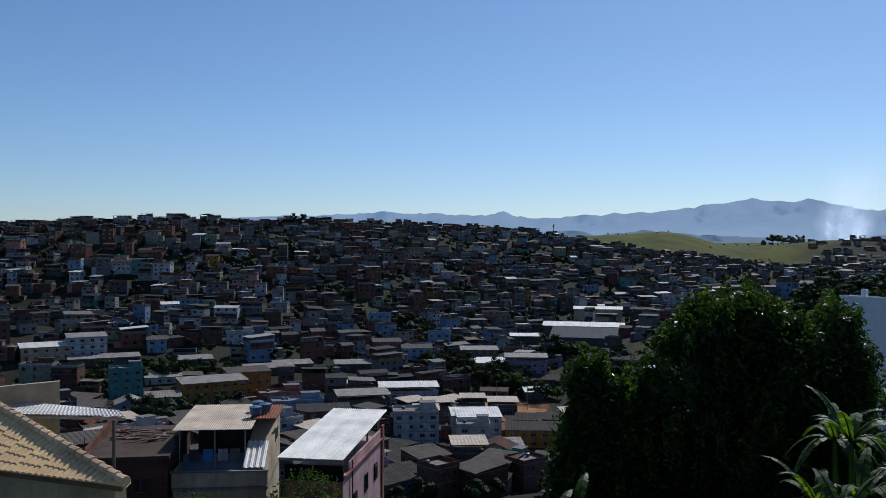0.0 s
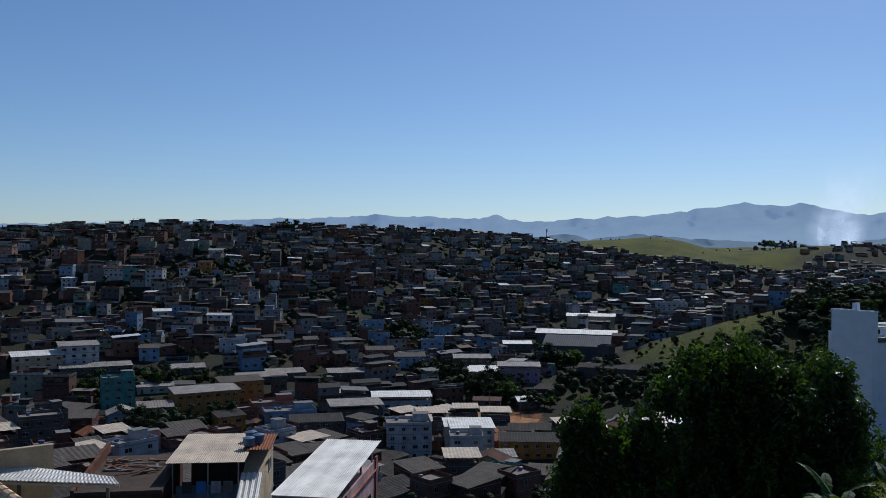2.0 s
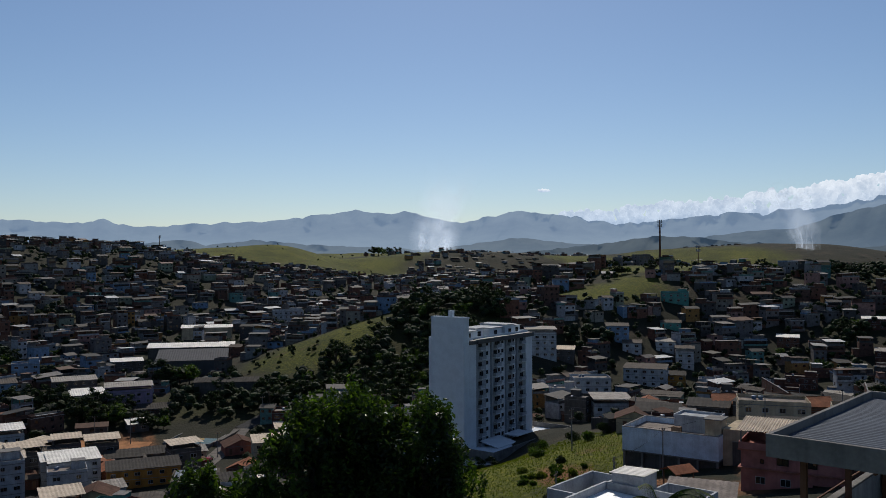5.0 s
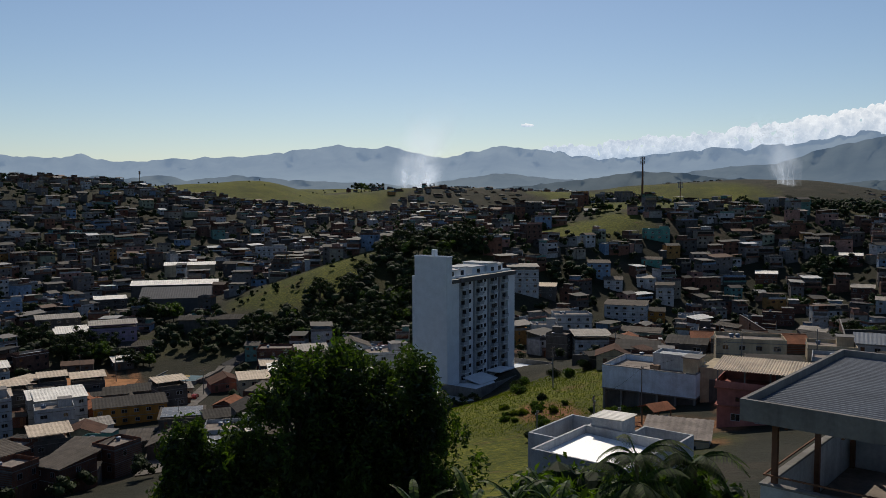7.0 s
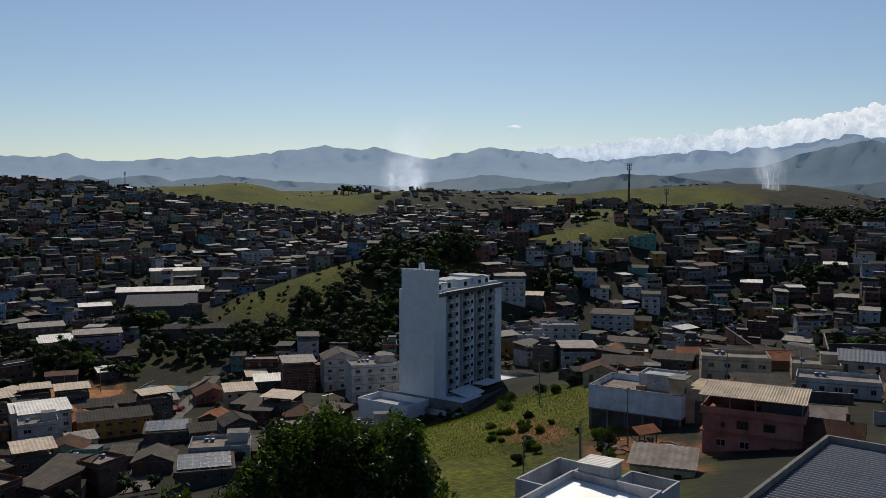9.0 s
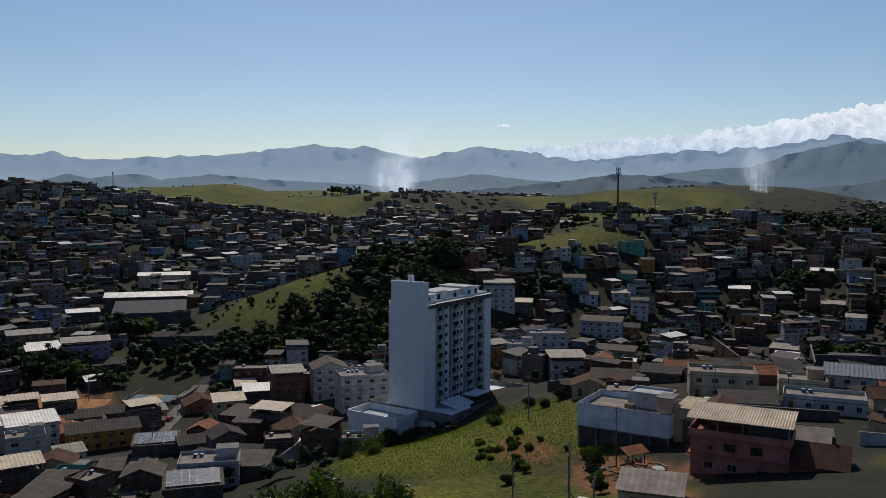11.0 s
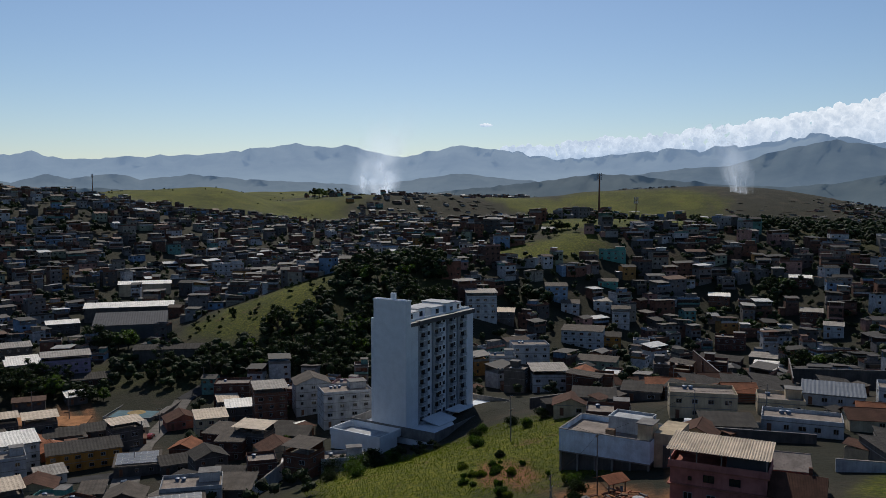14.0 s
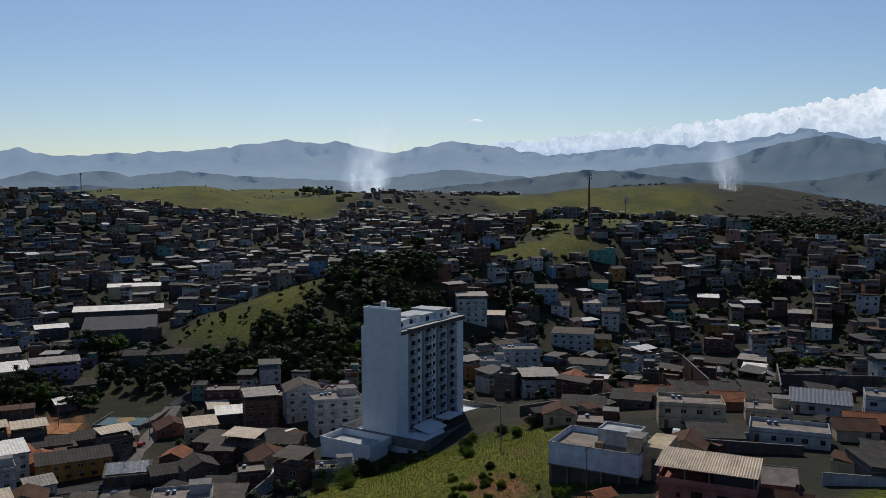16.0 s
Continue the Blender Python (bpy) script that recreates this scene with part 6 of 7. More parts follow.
def banana(x, y, h, seed, group="banana plants"):
    rnd = random.Random(seed)
    z = ground_z(x, y)
    ob = thing("banana_plant", pose(x, y, z), "tall banana plant with torn bright green leaves", "plant", group)
    part("stem", Shape().tube([(0, 0, -0.4), (0.05, 0, h * 0.45), (0, 0.05, h * 0.8)], [0.19, 0.15, 0.07], 8), "leaf_bright", ob)
    for i in range(9):
        a = i * 2.4 + rnd.uniform(-0.3, 0.3)
        L, up = rnd.uniform(2.6, 3.8), rnd.uniform(0.35, 1.0)
        s = Shape()
        pts = []
        for k in range(9):
            u = k / 8
            r = L * u * (0.55 + 0.25 * (1 - up))
            pts.append(Vector((r * math.cos(a), r * math.sin(a), h * 0.76 + L * (up * u * 1.1 - (1.25 - up * 0.6) * u * u * 0.9))))
        side = Vector((-math.sin(a), math.cos(a), 0))
        for k in range(8):
            for j in range(2):
                u0, u1 = (k + j * 0.5) / 8, (k + j * 0.5 + 0.46) / 8
                p, q = pts[k].lerp(pts[k + 1], j * 0.5), pts[k].lerp(pts[k + 1], j * 0.5 + 0.46)
                w0, w1 = (0.23 * math.sin(math.pi * min(1, 0.12 + u * 0.9)) * rnd.uniform(0.8, 1.1) for u in (u0, u1))
                for sg in (-1, 1):
                    d0, d1 = side * sg * w0 - Vector((0, 0, w0 * 0.35)), side * sg * w1 - Vector((0, 0, w1 * 0.35))
                    s.add([p, q, q + d1, p + d0], [(0, 1, 2, 3) if sg > 0 else (3, 2, 1, 0)])
        s.tube(pts[:9], [0.035 * (1 - k / 11) for k in range(9)], 5)
        part("leaf", s, "leaf_bright", ob)
    return ob


for i, (x, y, h) in enumerate(((12.4, 25.6, 6.3), (13.6, 27.0, 7.2), (15.0, 25.0, 7.0), (13.4, 29.6, 6.6), (3.6, 27.8, 5.2), (4.6, 29.2, 5.8), (2.4, 28.6, 4.6), (14.6, 29.6, 9.6), (17.4, 31.0, 9.8), (16.6, 27.2, 9.4), (19.6, 31.2, 9.8), (21.6, 30.6, 8.8), (18.4, 28.6, 9.0), (22.8, 33.4, 8.8), (15.6, 33.0, 9.6))):
    banana(x, y, h, 300 + i)


def palm(x, y, h, seed):
    rnd = random.Random(seed)
    ob = thing("palm_tree", pose(x, y, ground_z(x, y)), "coconut palm with arching feathery fronds", "tree", "palms on the near slope")
    part("trunk", Shape().tube([(0, 0, -0.5), (0.2, 0, h * 0.4), (0.1, 0.1, h * 0.8), (0, 0, h)], [0.24, 0.18, 0.15, 0.12], 8), "bark", ob)
    for i in range(20):
        a, up, L = i * 2.4, rnd.uniform(-0.1, 1.1), rnd.uniform(2.6, 3.8)
        s, pts = Shape(), []
        for k in range(11):
            u = k / 10
            pts.append(Vector((L * u * math.cos(a) * 0.85, L * u * math.sin(a) * 0.85, h + L * (up * u - 0.95 * u * u))))
        s.tube(pts, [0.04 * (1 - k / 12) for k in range(11)], 4)
        side = Vector((-math.sin(a), math.cos(a), 0))
        for k in range(46):
            u = 0.1 + 0.9 * k / 46
            p = pts[int(u * 10)].lerp(pts[min(10, int(u * 10) + 1)], u * 10 % 1)
            ll = 0.75 * math.sin(math.pi * (0.15 + 0.8 * u)) * rnd.uniform(0.8, 1.1)
            along = (pts[10] - pts[0]).normalized()
            for sg in (-1, 1):
                e = p + side * sg * ll * 0.8 + along * ll * 0.45 - Vector((0, 0, ll * 0.45))
                s.add([p, p + along * 0.08, e], [(0, 1, 2)])
        part("frond", s, "leaf_mid", ob)


palm(31.5, 37.0, 7.4, 5)
palm(35.0, 36.0, 6.6, 8)
palm(29.4, 34.4, 6.4, 11)
for x, y, k, sc in ((27.0, 38.0, 1, 1.05), (30.5, 40.0, 3, 0.95), (33.5, 37.5, 1, 1.0), (36.5, 38.5, 3, 0.85), (24.5, 35.5, 1, 1.1)):
    tree(k, x, y, sc, 70 * x, "trees on the near slope")


def bush(x, y, r, seed, mat="leaf_mid", group="bushes on the near slope", dz=0.0, size=0.12, label="leafy green bush on the sloping ground"):
    rnd = random.Random(seed)
    ob = thing("bush", pose(x, y, ground_z(x, y) + dz), label, "bush", group)
    s, t = Shape(), Shape()
    for k in range(14):
        a = k * 2.4
        p = (r * 0.7 * math.sqrt(k / 14) * math.cos(a), r * 0.7 * math.sqrt(k / 14) * math.sin(a), r * rnd.uniform(0.35, 1.1))
        t.tube([(0, 0, -0.2), (p[0] * 0.6, p[1] * 0.6, p[2] * 0.6), p], [0.05, 0.035, 0.01], 4)
        blob_leaves(s, p, r * rnd.uniform(0.3, 0.5), 130, size, rnd, 0.9, 1.5)
    part("branches", t, "bark", ob)
    tagged(part("foliage", s, mat, ob), kind="stuff")


for i, (x, y, r, dz) in enumerate(((-14.0, 46.0, 2.4, 2.2), (-11.6, 45.6, 2.2, 1.6), (-9.2, 44.0, 2.2, 2.0), (-7.6, 43.0, 2.6, 3.0), (-6.2, 44.0, 2.2, 2.0), (-3.4, 45.2, 2.4, 1.6), (-1.2, 45.0, 2.2, 1.2), (1.6, 47.0, 2.6, 1.0), (4.6, 44.0, 2.2, 1.4),
                                    (24.0, 36.0, 2.2, 1.0), (27.0, 38.5, 2.4, 0.6), (29.0, 34.0, 2.2, 1.2), (22.5, 32.0, 2.0, 1.4), (32.0, 32.0, 2.0, 0.8), (18.6, 36.5, 2.4, 1.4), (7.6, 40.0, 2.4, 1.0))):
    bush(x, y, r, 500 + i, "leaf_mid", dz=dz - 0.9)
for i, (x, y, r) in enumerate(((96, 118, 1.7), (92, 112, 1.5), (100, 122, 2.2), (104, 128, 1.8), (88, 106, 1.4), (92, 136, 1.5), (84, 128, 1.4), (112, 176, 2.0), (120, 190, 2.2), (126, 196, 2.0), (132, 190, 2.2), (116, 184, 1.8), (138, 184, 2.4), (144, 180, 2.6), (96, 200, 2.4),
                                (92, 206, 3.2), (98, 210, 3.4), (88, 200, 3.0), (86, 210, 3.4), (102, 204, 2.6), (80, 196, 2.8), (84, 188, 2.4), (150, 174, 2.2), (130, 180, 1.8), (108, 160, 1.4), (100, 150, 1.2))):
    bush(x, y, r, 600 + i, "leaf_mid" if i % 2 else "leaf", "bushes on the grassy slope", -0.2, 0.2)


def meadow_grass():
    """Tufts of long grass over the open slope before the tower."""
    rnd, s = random.Random(9), Shape()
    for _ in range(20000):
        x, y = rnd.uniform(66, 142), rnd.uniform(100, 215)
        if inside(MEADOWS[:1], x, y) > -0.08 + 0.1 * noise.noise((x / 9, y / 9, 0)):
            z, h, a = ground_z(x, y) + 1.2 * noise.noise((x / 60, y / 60, 3.0)) * min(1, (math.hypot(x, y) - 40) / 100), rnd.uniform(0.12, 0.42), rnd.uniform(0, 6.28)
            for k in range(3):
                b = a + k * 2.1
                dx, dy = 0.09 * math.cos(b), 0.09 * math.sin(b)
                s.add([(x - dx, y - dy, z - 0.1), (x + dx, y + dy, z - 0.1), (x + dy * 1.6, y - dx * 1.6, z + h)], [(0, 1, 2)])
    ob = new("grass", s.mesh("grass", "grass_blade"))
    tagged(ob, "long yellow-green grass on the open slope", "grass", "", "stuff")


meadow_grass()


def far_woods():
    """Dark tree cover on the slopes beyond the single trees."""
    rnd, s = random.Random(31), Shape()
    spots = []
    for a, b, rx, ry in WOODS + [(560, 1240, 50, 20), (640, 760, 130, 120), (440, 900, 40, 30), (700, 560, 160, 60), (-150, 560, 30, 14), (-110, 600, 30, 12), (78, 712, 30, 12), (35, 665, 22, 9), (0, 470, 18, 8), (1200, 1060, 110, 60), (1090, 860, 90, 60), (1180, 900, 80, 60), (860, 900, 60, 8), (960, 1000, 60, 10), (1010, 880, 40, 50), (830, 1060, 50, 8), (410, 510, 40, 10), (500, 470, 40, 30)]:
        for _ in range(min(330, max(6, int(rx * ry / (13 if b < 500 else 30))))):
            u, t = math.sqrt(rnd.random()), rnd.uniform(0, 6.283)
            spots.append((a + rx * u * math.cos(t), b + ry * u * math.sin(t), rnd.uniform(2.6, 4.6) if a < 500 else rnd.uniform(2.4, 4.4)))
    for x, y in GREEN:
        if rnd.random() < 0.8 or x > 200:
            near = x > 100 and math.hypot(x, y) < 270
            spots.append((x, y, rnd.uniform(0.8, 1.7) if near else rnd.uniform(1.8, 3.6)))
    for p in FAR[1::2]:
        if p[1] < 650 and p[0] > 0.5 * p[1]:
            spots.append((p[0] - 5.6, p[1] - rnd.uniform(0, 4), rnd.uniform(1.8, 3.4)))
            spots.append((p[0] + 6.0, p[1] + rnd.uniform(-3, 5), rnd.uniform(1.6, 3.2)))
    for p in FAR[::3]:
        if p[1] < 900:
            spots.append((p[0] + 5.4, p[1] + rnd.uniform(-2, 4), rnd.uniform(1.8, 3.9)))
    for a, b, rx, ry in MEADOWS[1:7]:
        for _ in range(60):
            u, t = math.sqrt(rnd.random()), rnd.uniform(0, 6.283)
            spots.append((a + rx * u * math.cos(t), b + ry * u * math.sin(t), rnd.choice((0.6, 0.9, 1.3, 2.0, 2.6))))
    for _ in range(260):
        u, t = math.sqrt(rnd.random()), rnd.uniform(0, 6.283)
        x, y = 290 + 190 * u * math.cos(t), 1140 + 205 * u * math.sin(t)
        if noise.noise((x / 70, y / 45, 4.0)) > 0.12:
            spots.append((x, y, rnd.uniform(1.5, 4.0)))
    for _ in range(150):
        spots.append((rnd.uniform(-55, 75), rnd.uniform(100, 205), rnd.uniform(1.6, 3.4)))
    for _ in range(90):
        x, y = rnd.uniform(150, 900), rnd.uniform(950, 1700)
        if inside(MEADOWS, x, y) < 0:
            spots.append((x, y, rnd.uniform(1.5, 3)))
    for x, y, r in spots:
        if any(math.hypot(x - q, y - w) < k * 0.9 for q, w, k in KEEP_CLEAR) or r > 1.4 and inside(MEADOWS, x, y) > 0.02:
            continue
        z = ground_z(x, y)
        for k in range(3):
            c = (x + rnd.uniform(-r, r) * 0.6, y + rnd.uniform(-r, r) * 0.6, z + r * rnd.uniform(0.5, 1.6))
            lump_core(s, c, r * 0.58, rnd)
            blob_leaves(s, c, r * 0.64, 30 if y < 400 else 20 if y < 520 else 12 if y < 700 else 6, 0.45 if y < 400 else 0.52 if y < 520 else 0.7 if y < 700 else 0.9, rnd)
    ob = new("woodland", s.mesh("woodland", "leaf"))
    tagged(ob, "dark green tree cover on the far slopes", "woodland", "", "stuff")


far_woods()


# ---- streets, court, yard, cemetery ----
def drape(name, x0, y0, x1, y1, half, mat, label, category, lift=0.25):
    """A strip of paving that follows the ground."""
    s = Shape()
    L = math.hypot(x1 - x0, y1 - y0)
    k = max(2, int(L / 6))
    nx, ny = -(y1 - y0) / L, (x1 - x0) / L
    c = 5
    v, f = [], []
    for i in range(k + 1):
        x, y = x0 + (x1 - x0) * i / k, y0 + (y1 - y0) * i / k
        for j in range(c):
            q = half * (2 * j / (c - 1) - 1)
            px, py = x + nx * q, y + ny * q
            r = math.hypot(px, py)
            v.append((px, py, ground_z(px, py) + 1.2 * noise.noise((px / 60, py / 60, 3.0)) * min(1, max(0, (r - 40) / 100)) + lift))
    n0 = len(v)
    v += [(a, b, z - 0.4) for a, b, z in v]
    for i in range(k):
        for j in range(c - 1):
            q = i * c + j
            f += [(q, q + c, q + c + 1, q + 1)]
    for i in range(k):
        f += [(i * c, n0 + i * c, n0 + (i + 1) * c, (i + 1) * c), (i * c + c - 1, (i + 1) * c + c - 1, n0 + (i + 1) * c + c - 1, n0 + i * c + c - 1)]
    s.add(v, f)
    return tagged(new(name, s.mesh(name, mat)), label, category, "", "structure")


for x0, y0, x1, y1, hw, mat in ((28, 205, 42, 262, 4.0, "pave"), (42, 262, 52, 292, 3.6, "pave"), (52, 292, 76, 338, 3.4, "pave"), (42, 262, 14, 268, 3.0, "asphalt"), (76, 338, 96, 352, 3.5, "asphalt"),
                                (150, 200, 230, 186, 3.2, "pave"), (230, 186, 300, 150, 3.0, "pave"), (44, 236, 62, 214, 3.0, "pave"), (120, 275, 150, 268, 3.0, "asphalt")):
    drape("road", x0, y0, x1, y1, hw, mat, "worn grey street between the houses" if mat != "dirt" else "orange dirt track beside the grass", "street")
drape("yard", 10, 345, 40, 333, 6, "dirt", "bare orange soil yard", "yard", 0.3)


def sports_court():
    ob = thing("sports_court", pose(62, 341, 5.2, 0, 0, -33), "worn blue sports court with a yellow circle", "sports court")
    part("slab", Shape().box(-9, -17, -4, 9, 17, 0), "court_dark", ob)
    part("key_area", Shape().box(-8, -16.4, 0, 8, -6, 0.03), "court", ob, "blue painted court end")
    part("centre_circle", Shape().tube([(0, -8.6, 0.03), (0, -8.6, 0.06)], [3.4, 3.4], 24), "court_yellow", ob, "yellow painted circle")
    for y in (-17.2, 17.2):
        part("kerb", Shape().box(-9.3, y - 0.2, -4, 9.3, y + 0.2, 0.5), "concrete", ob)
    for x in (-9.2, 9.2):
        part("bench_step", Shape().box(x - 0.2, -17, -4, x + 0.2, 17, 0.6), "concrete", ob)
    for i in range(3):
        part("stand_step", Shape().box(9.6 + i * 1.2, -15, -4, 10.7 + i * 1.2, 15, 0.7 + 0.5 * i), "pave", ob)


sports_court()


def cemetery():
    rnd = random.Random(4)
    for k in range(120):
        x, y = 262 + rnd.uniform(-34, 30), 200 + rnd.uniform(-16, 16)
        w, d, h = rnd.uniform(0.9, 1.6), rnd.uniform(1.8, 2.6), rnd.uniform(0.6, 1.4)
        ob = thing("tomb", pose(x, y, ground_z(x, y) - 0.6, 0, 0, -35 + rnd.uniform(-6, 6)), "pale stone tomb with a low headstone", "tomb", "tombs of the cemetery")
        part("chest", Shape().box(-w / 2, -d / 2, 0, w / 2, d / 2, 0.6 + h), "stone", ob)
        part("headstone", Shape().box(-w / 2, d / 2, 0, w / 2, d / 2 + 0.2, 1.1 + h), "stone", ob)


cemetery()


def wall_run(x0, y0, x1, y1, h, mat, label, top=None, t=0.3, sink=2.0):
    L = math.hypot(x1 - x0, y1 - y0)
    z = max(ground_z(x0, y0), ground_z(x1, y1)) if top is None else top - h
    ob = thing("boundary_wall", pose(x0, y0, z, 0, 0, math.degrees(math.atan2(y1 - y0, x1 - x0))), label, "wall", "garden and boundary walls")
    part("wall", Shape().box(0, -t / 2, -sink - 4, L, t / 2, h), mat, ob)
    part("coping", Shape().box(-0.05, -t / 2 - 0.06, h, L + 0.05, t / 2 + 0.06, h + 0.1), "concrete", ob)


wall_run(236, 180, 276, 150, 5.0, "render", "long grey retaining wall")
wall_run(212, 160, 236, 180, 4.5, "brick_dark", "stained brown retaining wall")
wall_run(152, 132, 161, 124, 2.2, "white", "curved white garden wall")
wall_run(122, 122, 140, 104, 2.0, "render", "low grey yard wall")
wall_run(150, 206, 190, 204, 2.2, "render", "low wall beside the street")
wall_run(190, 204, 232, 196, 2.2, "cream", "low pale wall beside the street")
wall_run(140, 131, 158, 113, 2.2, "render", "grey yard wall below the garden house")
wall_run(130, 126, 139, 133, 2.0, "render", "short grey yard wall beside the court yard")
wall_run(200, 172, 228, 214, 2.6, "brick_dark", "tall brown wall beside the scrap yard")
wall_run(140, 96, 150, 86, 1.6, "white", "low white garden wall")
wall_run(60, 200, 80, 222, 2.4, "white", "white yard wall below the slope")
wall_run(-16, 48, -2, 45, 1.6, "concrete", "low concrete wall behind the bushes", None, 0.25)


def utility_pole(x, y, h=9.0, turn=0):
    ob = thing("utility_pole", pose(x, y, ground_z(x, y), 0, 0, turn), "concrete utility pole with a crossarm", "pole", "utility poles")
    part("pole", Shape().tube([(0, 0, -1), (0, 0, h)], [0.16, 0.10], 8), "concrete", ob)
    part("crossarm", Shape().box(-1.0, -0.06, h - 0.6, 1.0, 0.06, h - 0.46), "wood", ob)
    for x in (-0.9, 0, 0.9):
        part("insulator", Shape().tube([(x, 0, h - 0.46), (x, 0, h - 0.2)], [0.05, 0.04], 6), "white", ob)


for x, y, h, t in ((86, 112, 8, 40), (80, 104, 8, 40), (118, 170, 8.5, 20), (129, 186, 9, 20), (110, 128, 9, 30), (44, 262, 9, 0), (60, 305, 9, 0), (86, 345, 9, 0), (150, 140, 9, 40), (168, 134, 9, 40), (-16, 200, 9, 0), (22, 345, 10, 0), (34, 338, 10, 0),
                   (160, 198, 8, 0), (196, 192, 8, 0), (70, 105, 8, 40), (62, 76, 8, 40)):
    utility_pole(x, y, h, t)


def cable(a, b, sag, group="overhead cables"):
    p = [Vector(a).lerp(Vector(b), k / 12) - Vector((0, 0, sag * 4 * (k / 12) * (1 - k / 12))) for k in range(13)]
    ob = new("overhead_cable", Shape().tube(p, [0.03] * 13, 4).mesh("overhead_cable", "dark"))
    tagged(ob, "thin black overhead cable between poles", "cable", group)


for (x0, y0, h0), (x1, y1, h1) in (((86, 112, 8), (110, 128, 9)), ((110, 128, 9), (129, 186, 9)), ((118, 170, 8.5), (129, 186, 9)), ((150, 140, 9), (168, 134, 9)), ((110, 128, 9), (150, 140, 9)), ((160, 198, 8), (196, 192, 8)), ((44, 262, 9), (60, 305, 9)), ((62, 76, 8), (80, 104, 8))):
    cable((x0, y0, ground_z(x0, y0) + h0 - 0.2), (x1, y1, ground_z(x1, y1) + h1 - 0.2), 0.8)


def radio_mast(x, y, h, r, label):
    ob = thing("radio_mast", pose(x, y, ground_z(x, y)), label, "mast")
    part("pole", Shape().tube([(0, 0, -2), (0, 0, h * 0.5), (0, 0, h)], [r, r * 0.75, r * 0.5], 10), "rust", ob)
    for k, z in enumerate((h - 1.4, h - 4.5)):
        part("platform", Shape().tube([(0, 0, z), (0, 0, z + 0.25)], [1.5, 1.5], 12), "steel", ob)
        for j in range(6):
            a = j * math.pi / 3
            part("antenna", Shape().box(-0.2, -0.12, 0, 0.2, 0.12, 2.4), "white", ob, "", pose(1.6 * math.cos(a), 1.6 * math.sin(a), z - 0.6, 0, 0, math.degrees(a)))
    part("lightning_rod", Shape().tube([(0, 0, h), (0, 0, h + 2.5)], [0.06, 0.03], 6), "steel", ob)


radio_mast(440, 514, 36, 1.0, "tall steel radio mast with antenna platforms")
radio_mast(205, 1560, 34, 0.9, "far slim steel mast on the green hill")
radio_mast(492, 528, 20, 0.5, "slim steel mast on the hilltop")


def car(x, y, turn, mat, label, lift=0.3):
    ob = thing("car", pose(x, y, ground_z(x, y) + lift, 0, 0, turn), label, "car", "parked cars")
    b = Shape().add([(u, v, z) for v in (-0.85, 0.85) for u, z in ((-2.1, 0.35), (2.1, 0.35), (2.15, 0.8), (1.2, 0.95), (0.6, 1.45), (-1.2, 1.48), (-2.0, 0.98), (-2.15, 0.7))],
                    [tuple(range(7, -1, -1)), tuple(range(8, 16))] + [(i, (i + 1) % 8, 8 + (i + 1) % 8, 8 + i) for i in range(8)])
    part("body", b, mat, ob)
    for u in (-1.3, 1.3):
        for v in (-0.86, 0.86):
            w = part("wheel", Shape().tube([(u, v - 0.1, 0.32), (u, v + 0.1, 0.32)], [0.32, 0.32], 12), "rubber", ob)
    part("windscreen", Shape().add([(1.22, -0.7, 0.97), (1.22, 0.7, 0.97), (0.64, 0.66, 1.44), (0.64, -0.66, 1.44), (1.24, -0.7, 0.99), (1.24, 0.7, 0.99), (0.66, 0.66, 1.46), (0.66, -0.66, 1.46)], [(0, 1, 2, 3), (7, 6, 5, 4), (0, 4, 5, 1), (2, 6, 7, 3), (1, 5, 6, 2), (3, 7, 4, 0)]), "glass", ob)


for x, y, t, m, lab in ((36, 240, 75, "car_white", "white parked car on the street"), (39, 250, 75, "car_dark", "dark parked car on the street"), (56, 300, 62, "car_red", "red parked car beside the court"),
                        (156, 131, 40, "car_white", "white parked car in a walled yard"), (142, 148, 40, "car_dark", "dark parked car by a house"), (150, 142, 40, "car_white", "white parked car by a house"), (92, 100, 70, "car_white", "white car beside the rubble"), (190, 193, -10, "car_white", "white car on the street")):
    car(x, y, t, m, lab)


# ---- smoke and clouds ----
def smoke_material(name, density, seed):
    m, n, l, b = material(name, 1.0)
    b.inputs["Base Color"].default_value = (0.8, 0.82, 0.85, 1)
    # emission stands in for sunlight scattered through the smoke
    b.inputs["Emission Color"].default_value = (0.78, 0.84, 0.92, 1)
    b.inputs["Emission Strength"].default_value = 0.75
    at = n.new("ShaderNodeAttribute")
    at.attribute_name = "thickness"
    t = noise_node(n, l, 0.022, 6, 0.65)
    r = ramp(n, l, t.outputs[0], [(0.36, (0, 0, 0)), (0.68, (1, 1, 1))])
    f = n.new("ShaderNodeMath")
    f.operation = "MULTIPLY"
    l.new(at.outputs["Fac"], f.inputs[0])
    l.new(r.outputs[0], f.inputs[1])
    g = n.new("ShaderNodeMath")
    g.operation = "MULTIPLY"
    g.inputs[1].default_value = density
    l.new(f.outputs[0], g.inputs[0])
    tr, ms = n.new("ShaderNodeBsdfTransparent"), n.new("ShaderNodeMixShader")
    l.new(g.outputs[0], ms.inputs[0])
    l.new(tr.outputs[0], ms.inputs[1])
    l.new(b.outputs[0], ms.inputs[2])
    l.new(ms.outputs[0], n["Material Output"].inputs[0])
    return m


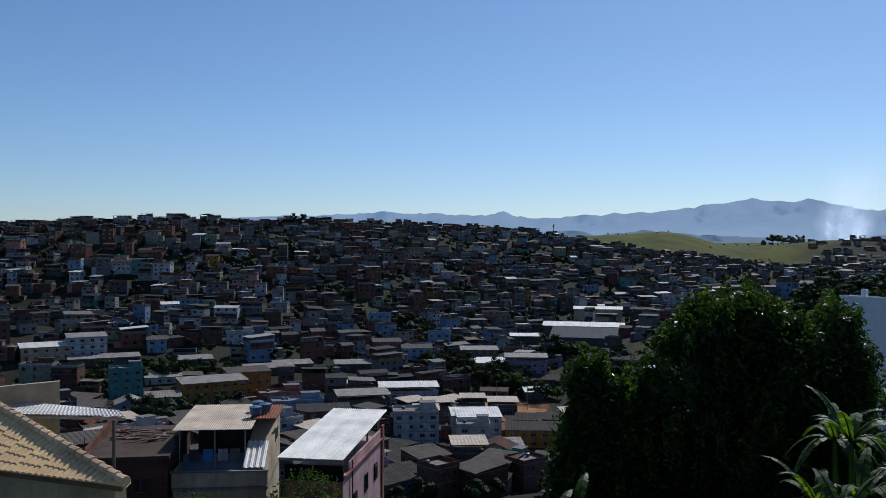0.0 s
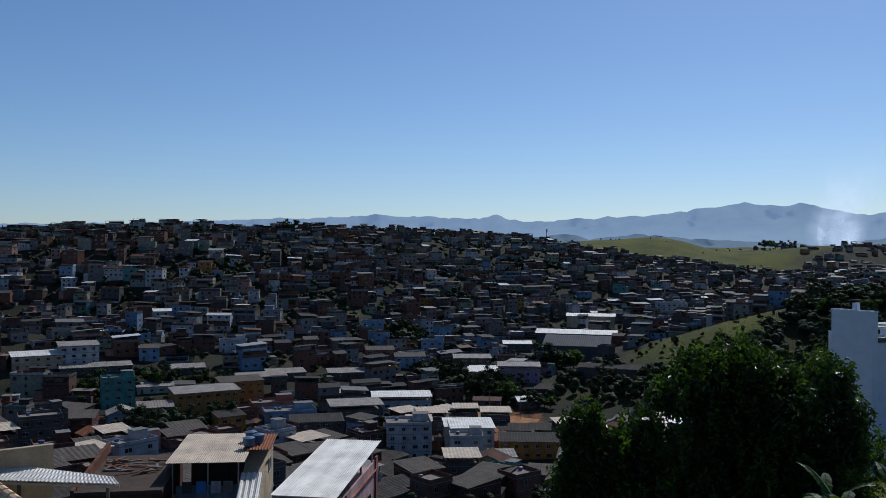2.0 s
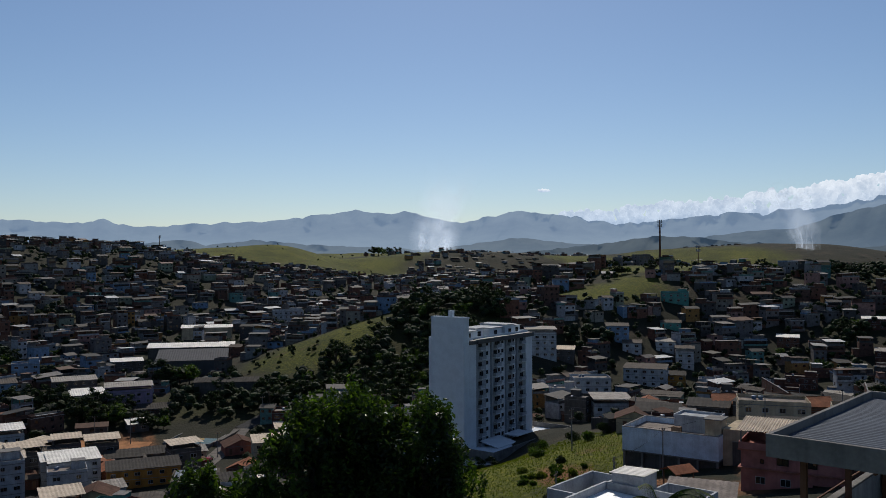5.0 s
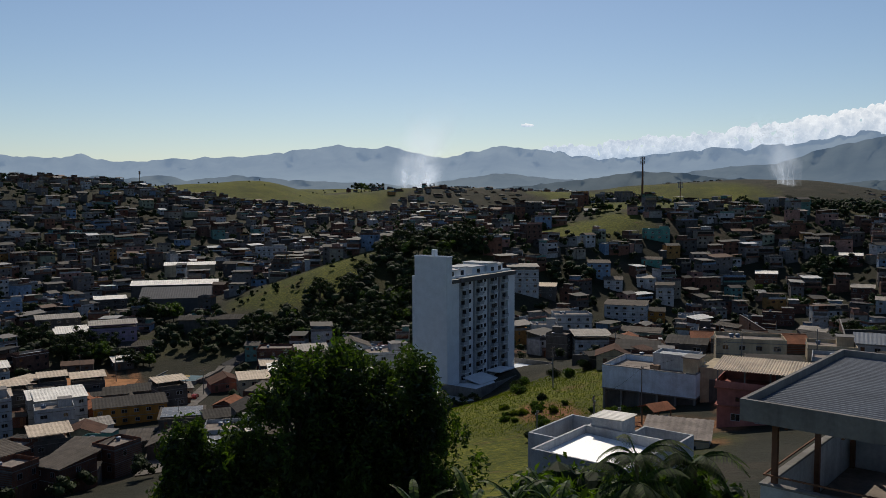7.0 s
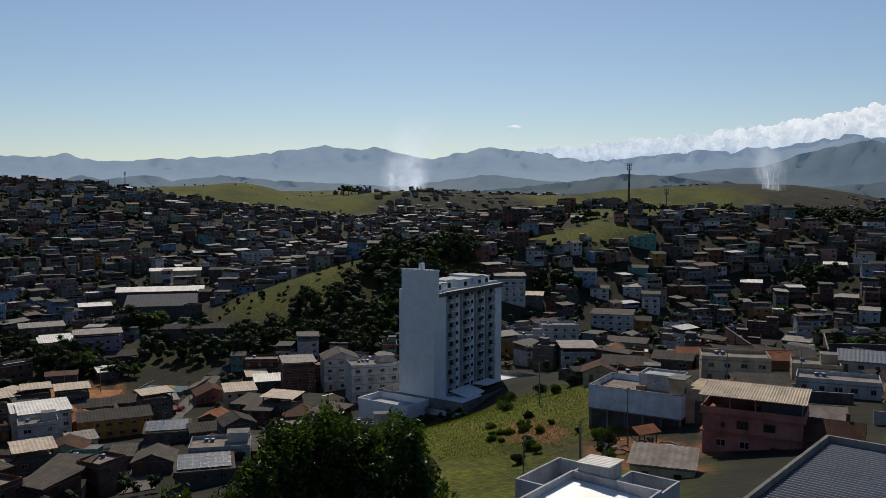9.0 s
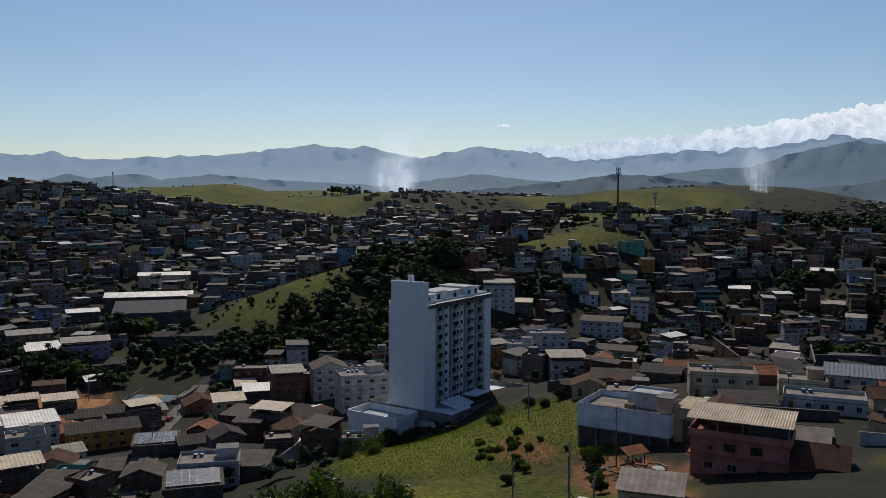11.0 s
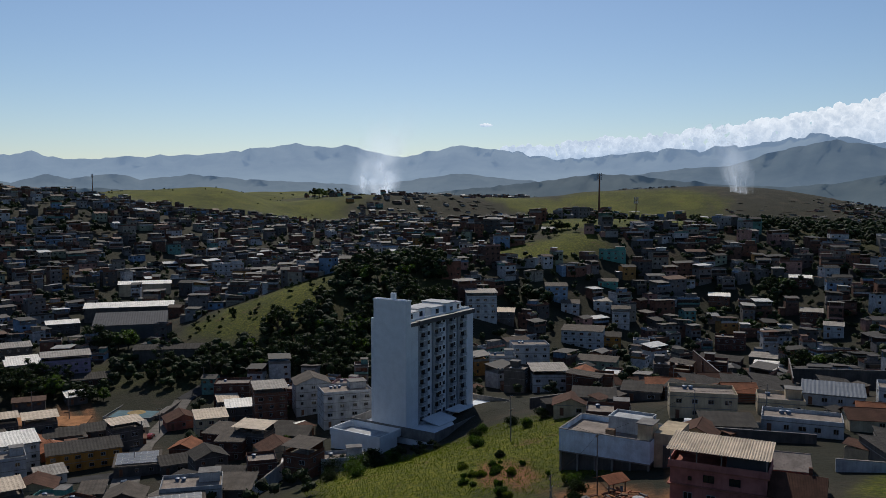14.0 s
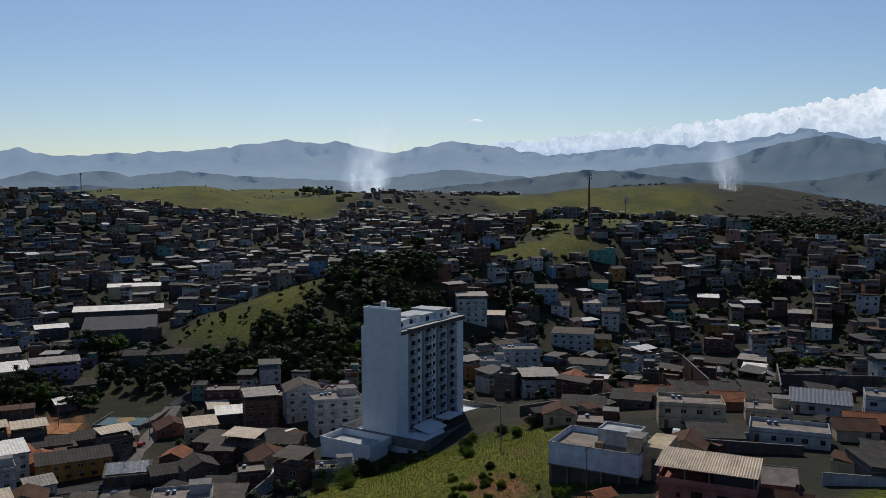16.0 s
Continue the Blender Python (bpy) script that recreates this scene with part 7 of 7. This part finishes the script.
def smoke_plume(x, y, width, height, drift, density, label):
    """Layers of curling smoke, thick near the fire and thinning as they spread and rise."""
    m = smoke_material("wood_smoke", density, x)
    z0 = ground_z(x, y) - 2
    v, f, w = [], [], []
    for s in range(4):
        o = len(v)
        for i in range(41):
            u = i / 40
            for j in range(21):
                q = j / 20 * 2 - 1
                spread = width * (0.34 + 0.66 * u ** 0.8)
                bend = drift * u * u + width * 0.25 * noise.noise((u * 3, s * 5.0, x))
                v.append((x + q * spread + bend, y + (s - 1) * width * 0.3 + width * 0.25 * noise.noise((q * 2, u * 4, s * 3.0)), z0 + height * u))
                edge = max(0.0, 1 - q * q) ** 1.3
                w.append(edge * (1 - u) ** 1.5 * min(1, u * 9 + 0.05))
        for i in range(40):
            for j in range(20):
                a = o + i * 21 + j
                f.append((a, a + 1, a + 22, a + 21))
    me = bpy.data.meshes.new("smoke_plume")
    me.from_pydata(v, [], f)
    me.attributes.new("thickness", "FLOAT", "POINT").data.foreach_set("value", w)
    me.polygons.foreach_set("use_smooth", [True] * len(f))
    me.materials.append(m)
    ob = tagged(new("smoke_plume", me), label, "smoke", "", "stuff")
    ob.visible_shadow = False


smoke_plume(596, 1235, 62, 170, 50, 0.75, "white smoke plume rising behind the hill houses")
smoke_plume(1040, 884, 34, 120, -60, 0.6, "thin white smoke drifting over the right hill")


def cloud_bank():
    rnd = random.Random(14)
    m, n, l, b = material("cumulus", 1.0)
    b.inputs["Base Color"].default_value = (0.09, 0.09, 0.09, 1)
    tc, sep = n.new("ShaderNodeTexCoord"), n.new("ShaderNodeSeparateXYZ")
    l.new(tc.outputs["Generated"], sep.inputs[0])
    # sunlit tops and bluer undersides painted into the emission by height
    c = ramp(n, l, sep.outputs[2], [(0.1, (0.50, 0.62, 0.78)), (0.8, (0.86, 0.90, 0.94))])
    # noise paints the grey shading between puffs into the same glow
    body = ramp(n, l, noise_node(n, l, 0.012, 7, 0.65).outputs[0], [(0.38, (0.78, 0.82, 0.87)), (0.6, (1.12, 1.1, 1.08))])
    l.new(mix(n, l, c.outputs[0], body.outputs[0], 1.0, "MULTIPLY"), b.inputs["Emission Color"])
    b.inputs["Emission Strength"].default_value = 0.95
    MAT["cloud"] = m

    def puff(s, a, e, k):
        d = 4860 - 60 * rnd.random()
        c = Vector((d * math.sin(radians(a)), d * math.cos(radians(a)), 95 + d * math.tan(radians(e))))
        bm = bmesh.new()
        bmesh.ops.create_icosphere(bm, subdivisions=2, radius=k)
        bm.verts.index_update()
        o = rnd.uniform(0, 50)
        pts = [c + v.co * (1 + 0.35 * noise.noise(v.co * (1.3 / k) + Vector((o, 0, 0)))) for v in bm.verts]
        s.add(pts, [tuple(v.index for v in f.verts) for f in bm.faces])
        bm.free()

    s = Shape()
    for i in range(150):
        a = 24 + i * 0.3
        top = float(np.interp(a, [24, 28, 31, 36, 40, 44, 48, 52, 56, 58, 62, 68], [2.0, 2.1, 2.4, 2.9, 3.2, 3.5, 3.9, 4.5, 5.0, 5.5, 5.9, 5.2]))
        top += 0.32 * noise.noise((a * 0.55, 2.0, 0)) + 0.18 * noise.noise((a * 1.7, 5.0, 0))
        base = 14 if a < 34 else 20 if a < 48 else 27 if a < 53 else 33
        for k in range(8):
            f = 0.3 + 0.7 * (k + rnd.random()) / 8
            size = base * (1.3 - 0.8 * f) * rnd.uniform(1.1, 1.7)
            puff(s, a + rnd.gauss(0, 0.25), 1.0 + (top - 1.0 - size / 85) * f, size)
        for k in range(4):
            puff(s, a + rnd.gauss(0, 0.2), top + rnd.uniform(-0.45, -0.12), base * rnd.uniform(0.4, 0.8))
    me = s.mesh("cloud_bank", "cloud")
    me.polygons.foreach_set("use_smooth", [True] * len(me.polygons))
    tagged(new("cloud_bank", me), "long bank of white cumulus cloud over the mountains", "cloud", "", "stuff")
    s = Shape()
    for k in range(9):
        puff(s, 32.6 + 0.09 * k, 4.15 + 0.06 * rnd.random(), 6 + 4 * math.sin(k * 0.39))
    me = s.mesh("cloud", "cloud")
    me.polygons.foreach_set("use_smooth", [True] * len(me.polygons))
    tagged(new("cloud", me), "single small white cloud in the blue sky", "cloud")


cloud_bank()


# dry shrubs round the soil patch
rnd = random.Random(88)
for i in range(22):
    x, y = 100 + rnd.gauss(0, 6), 148 + rnd.gauss(0, 8)
    bush(x, y, rnd.uniform(0.5, 1.3), 800 + i, "leaf_mid" if i % 3 else "grass_blade", "shrubs round the soil patch", -0.1, 0.18, "low dry shrub on the open slope")
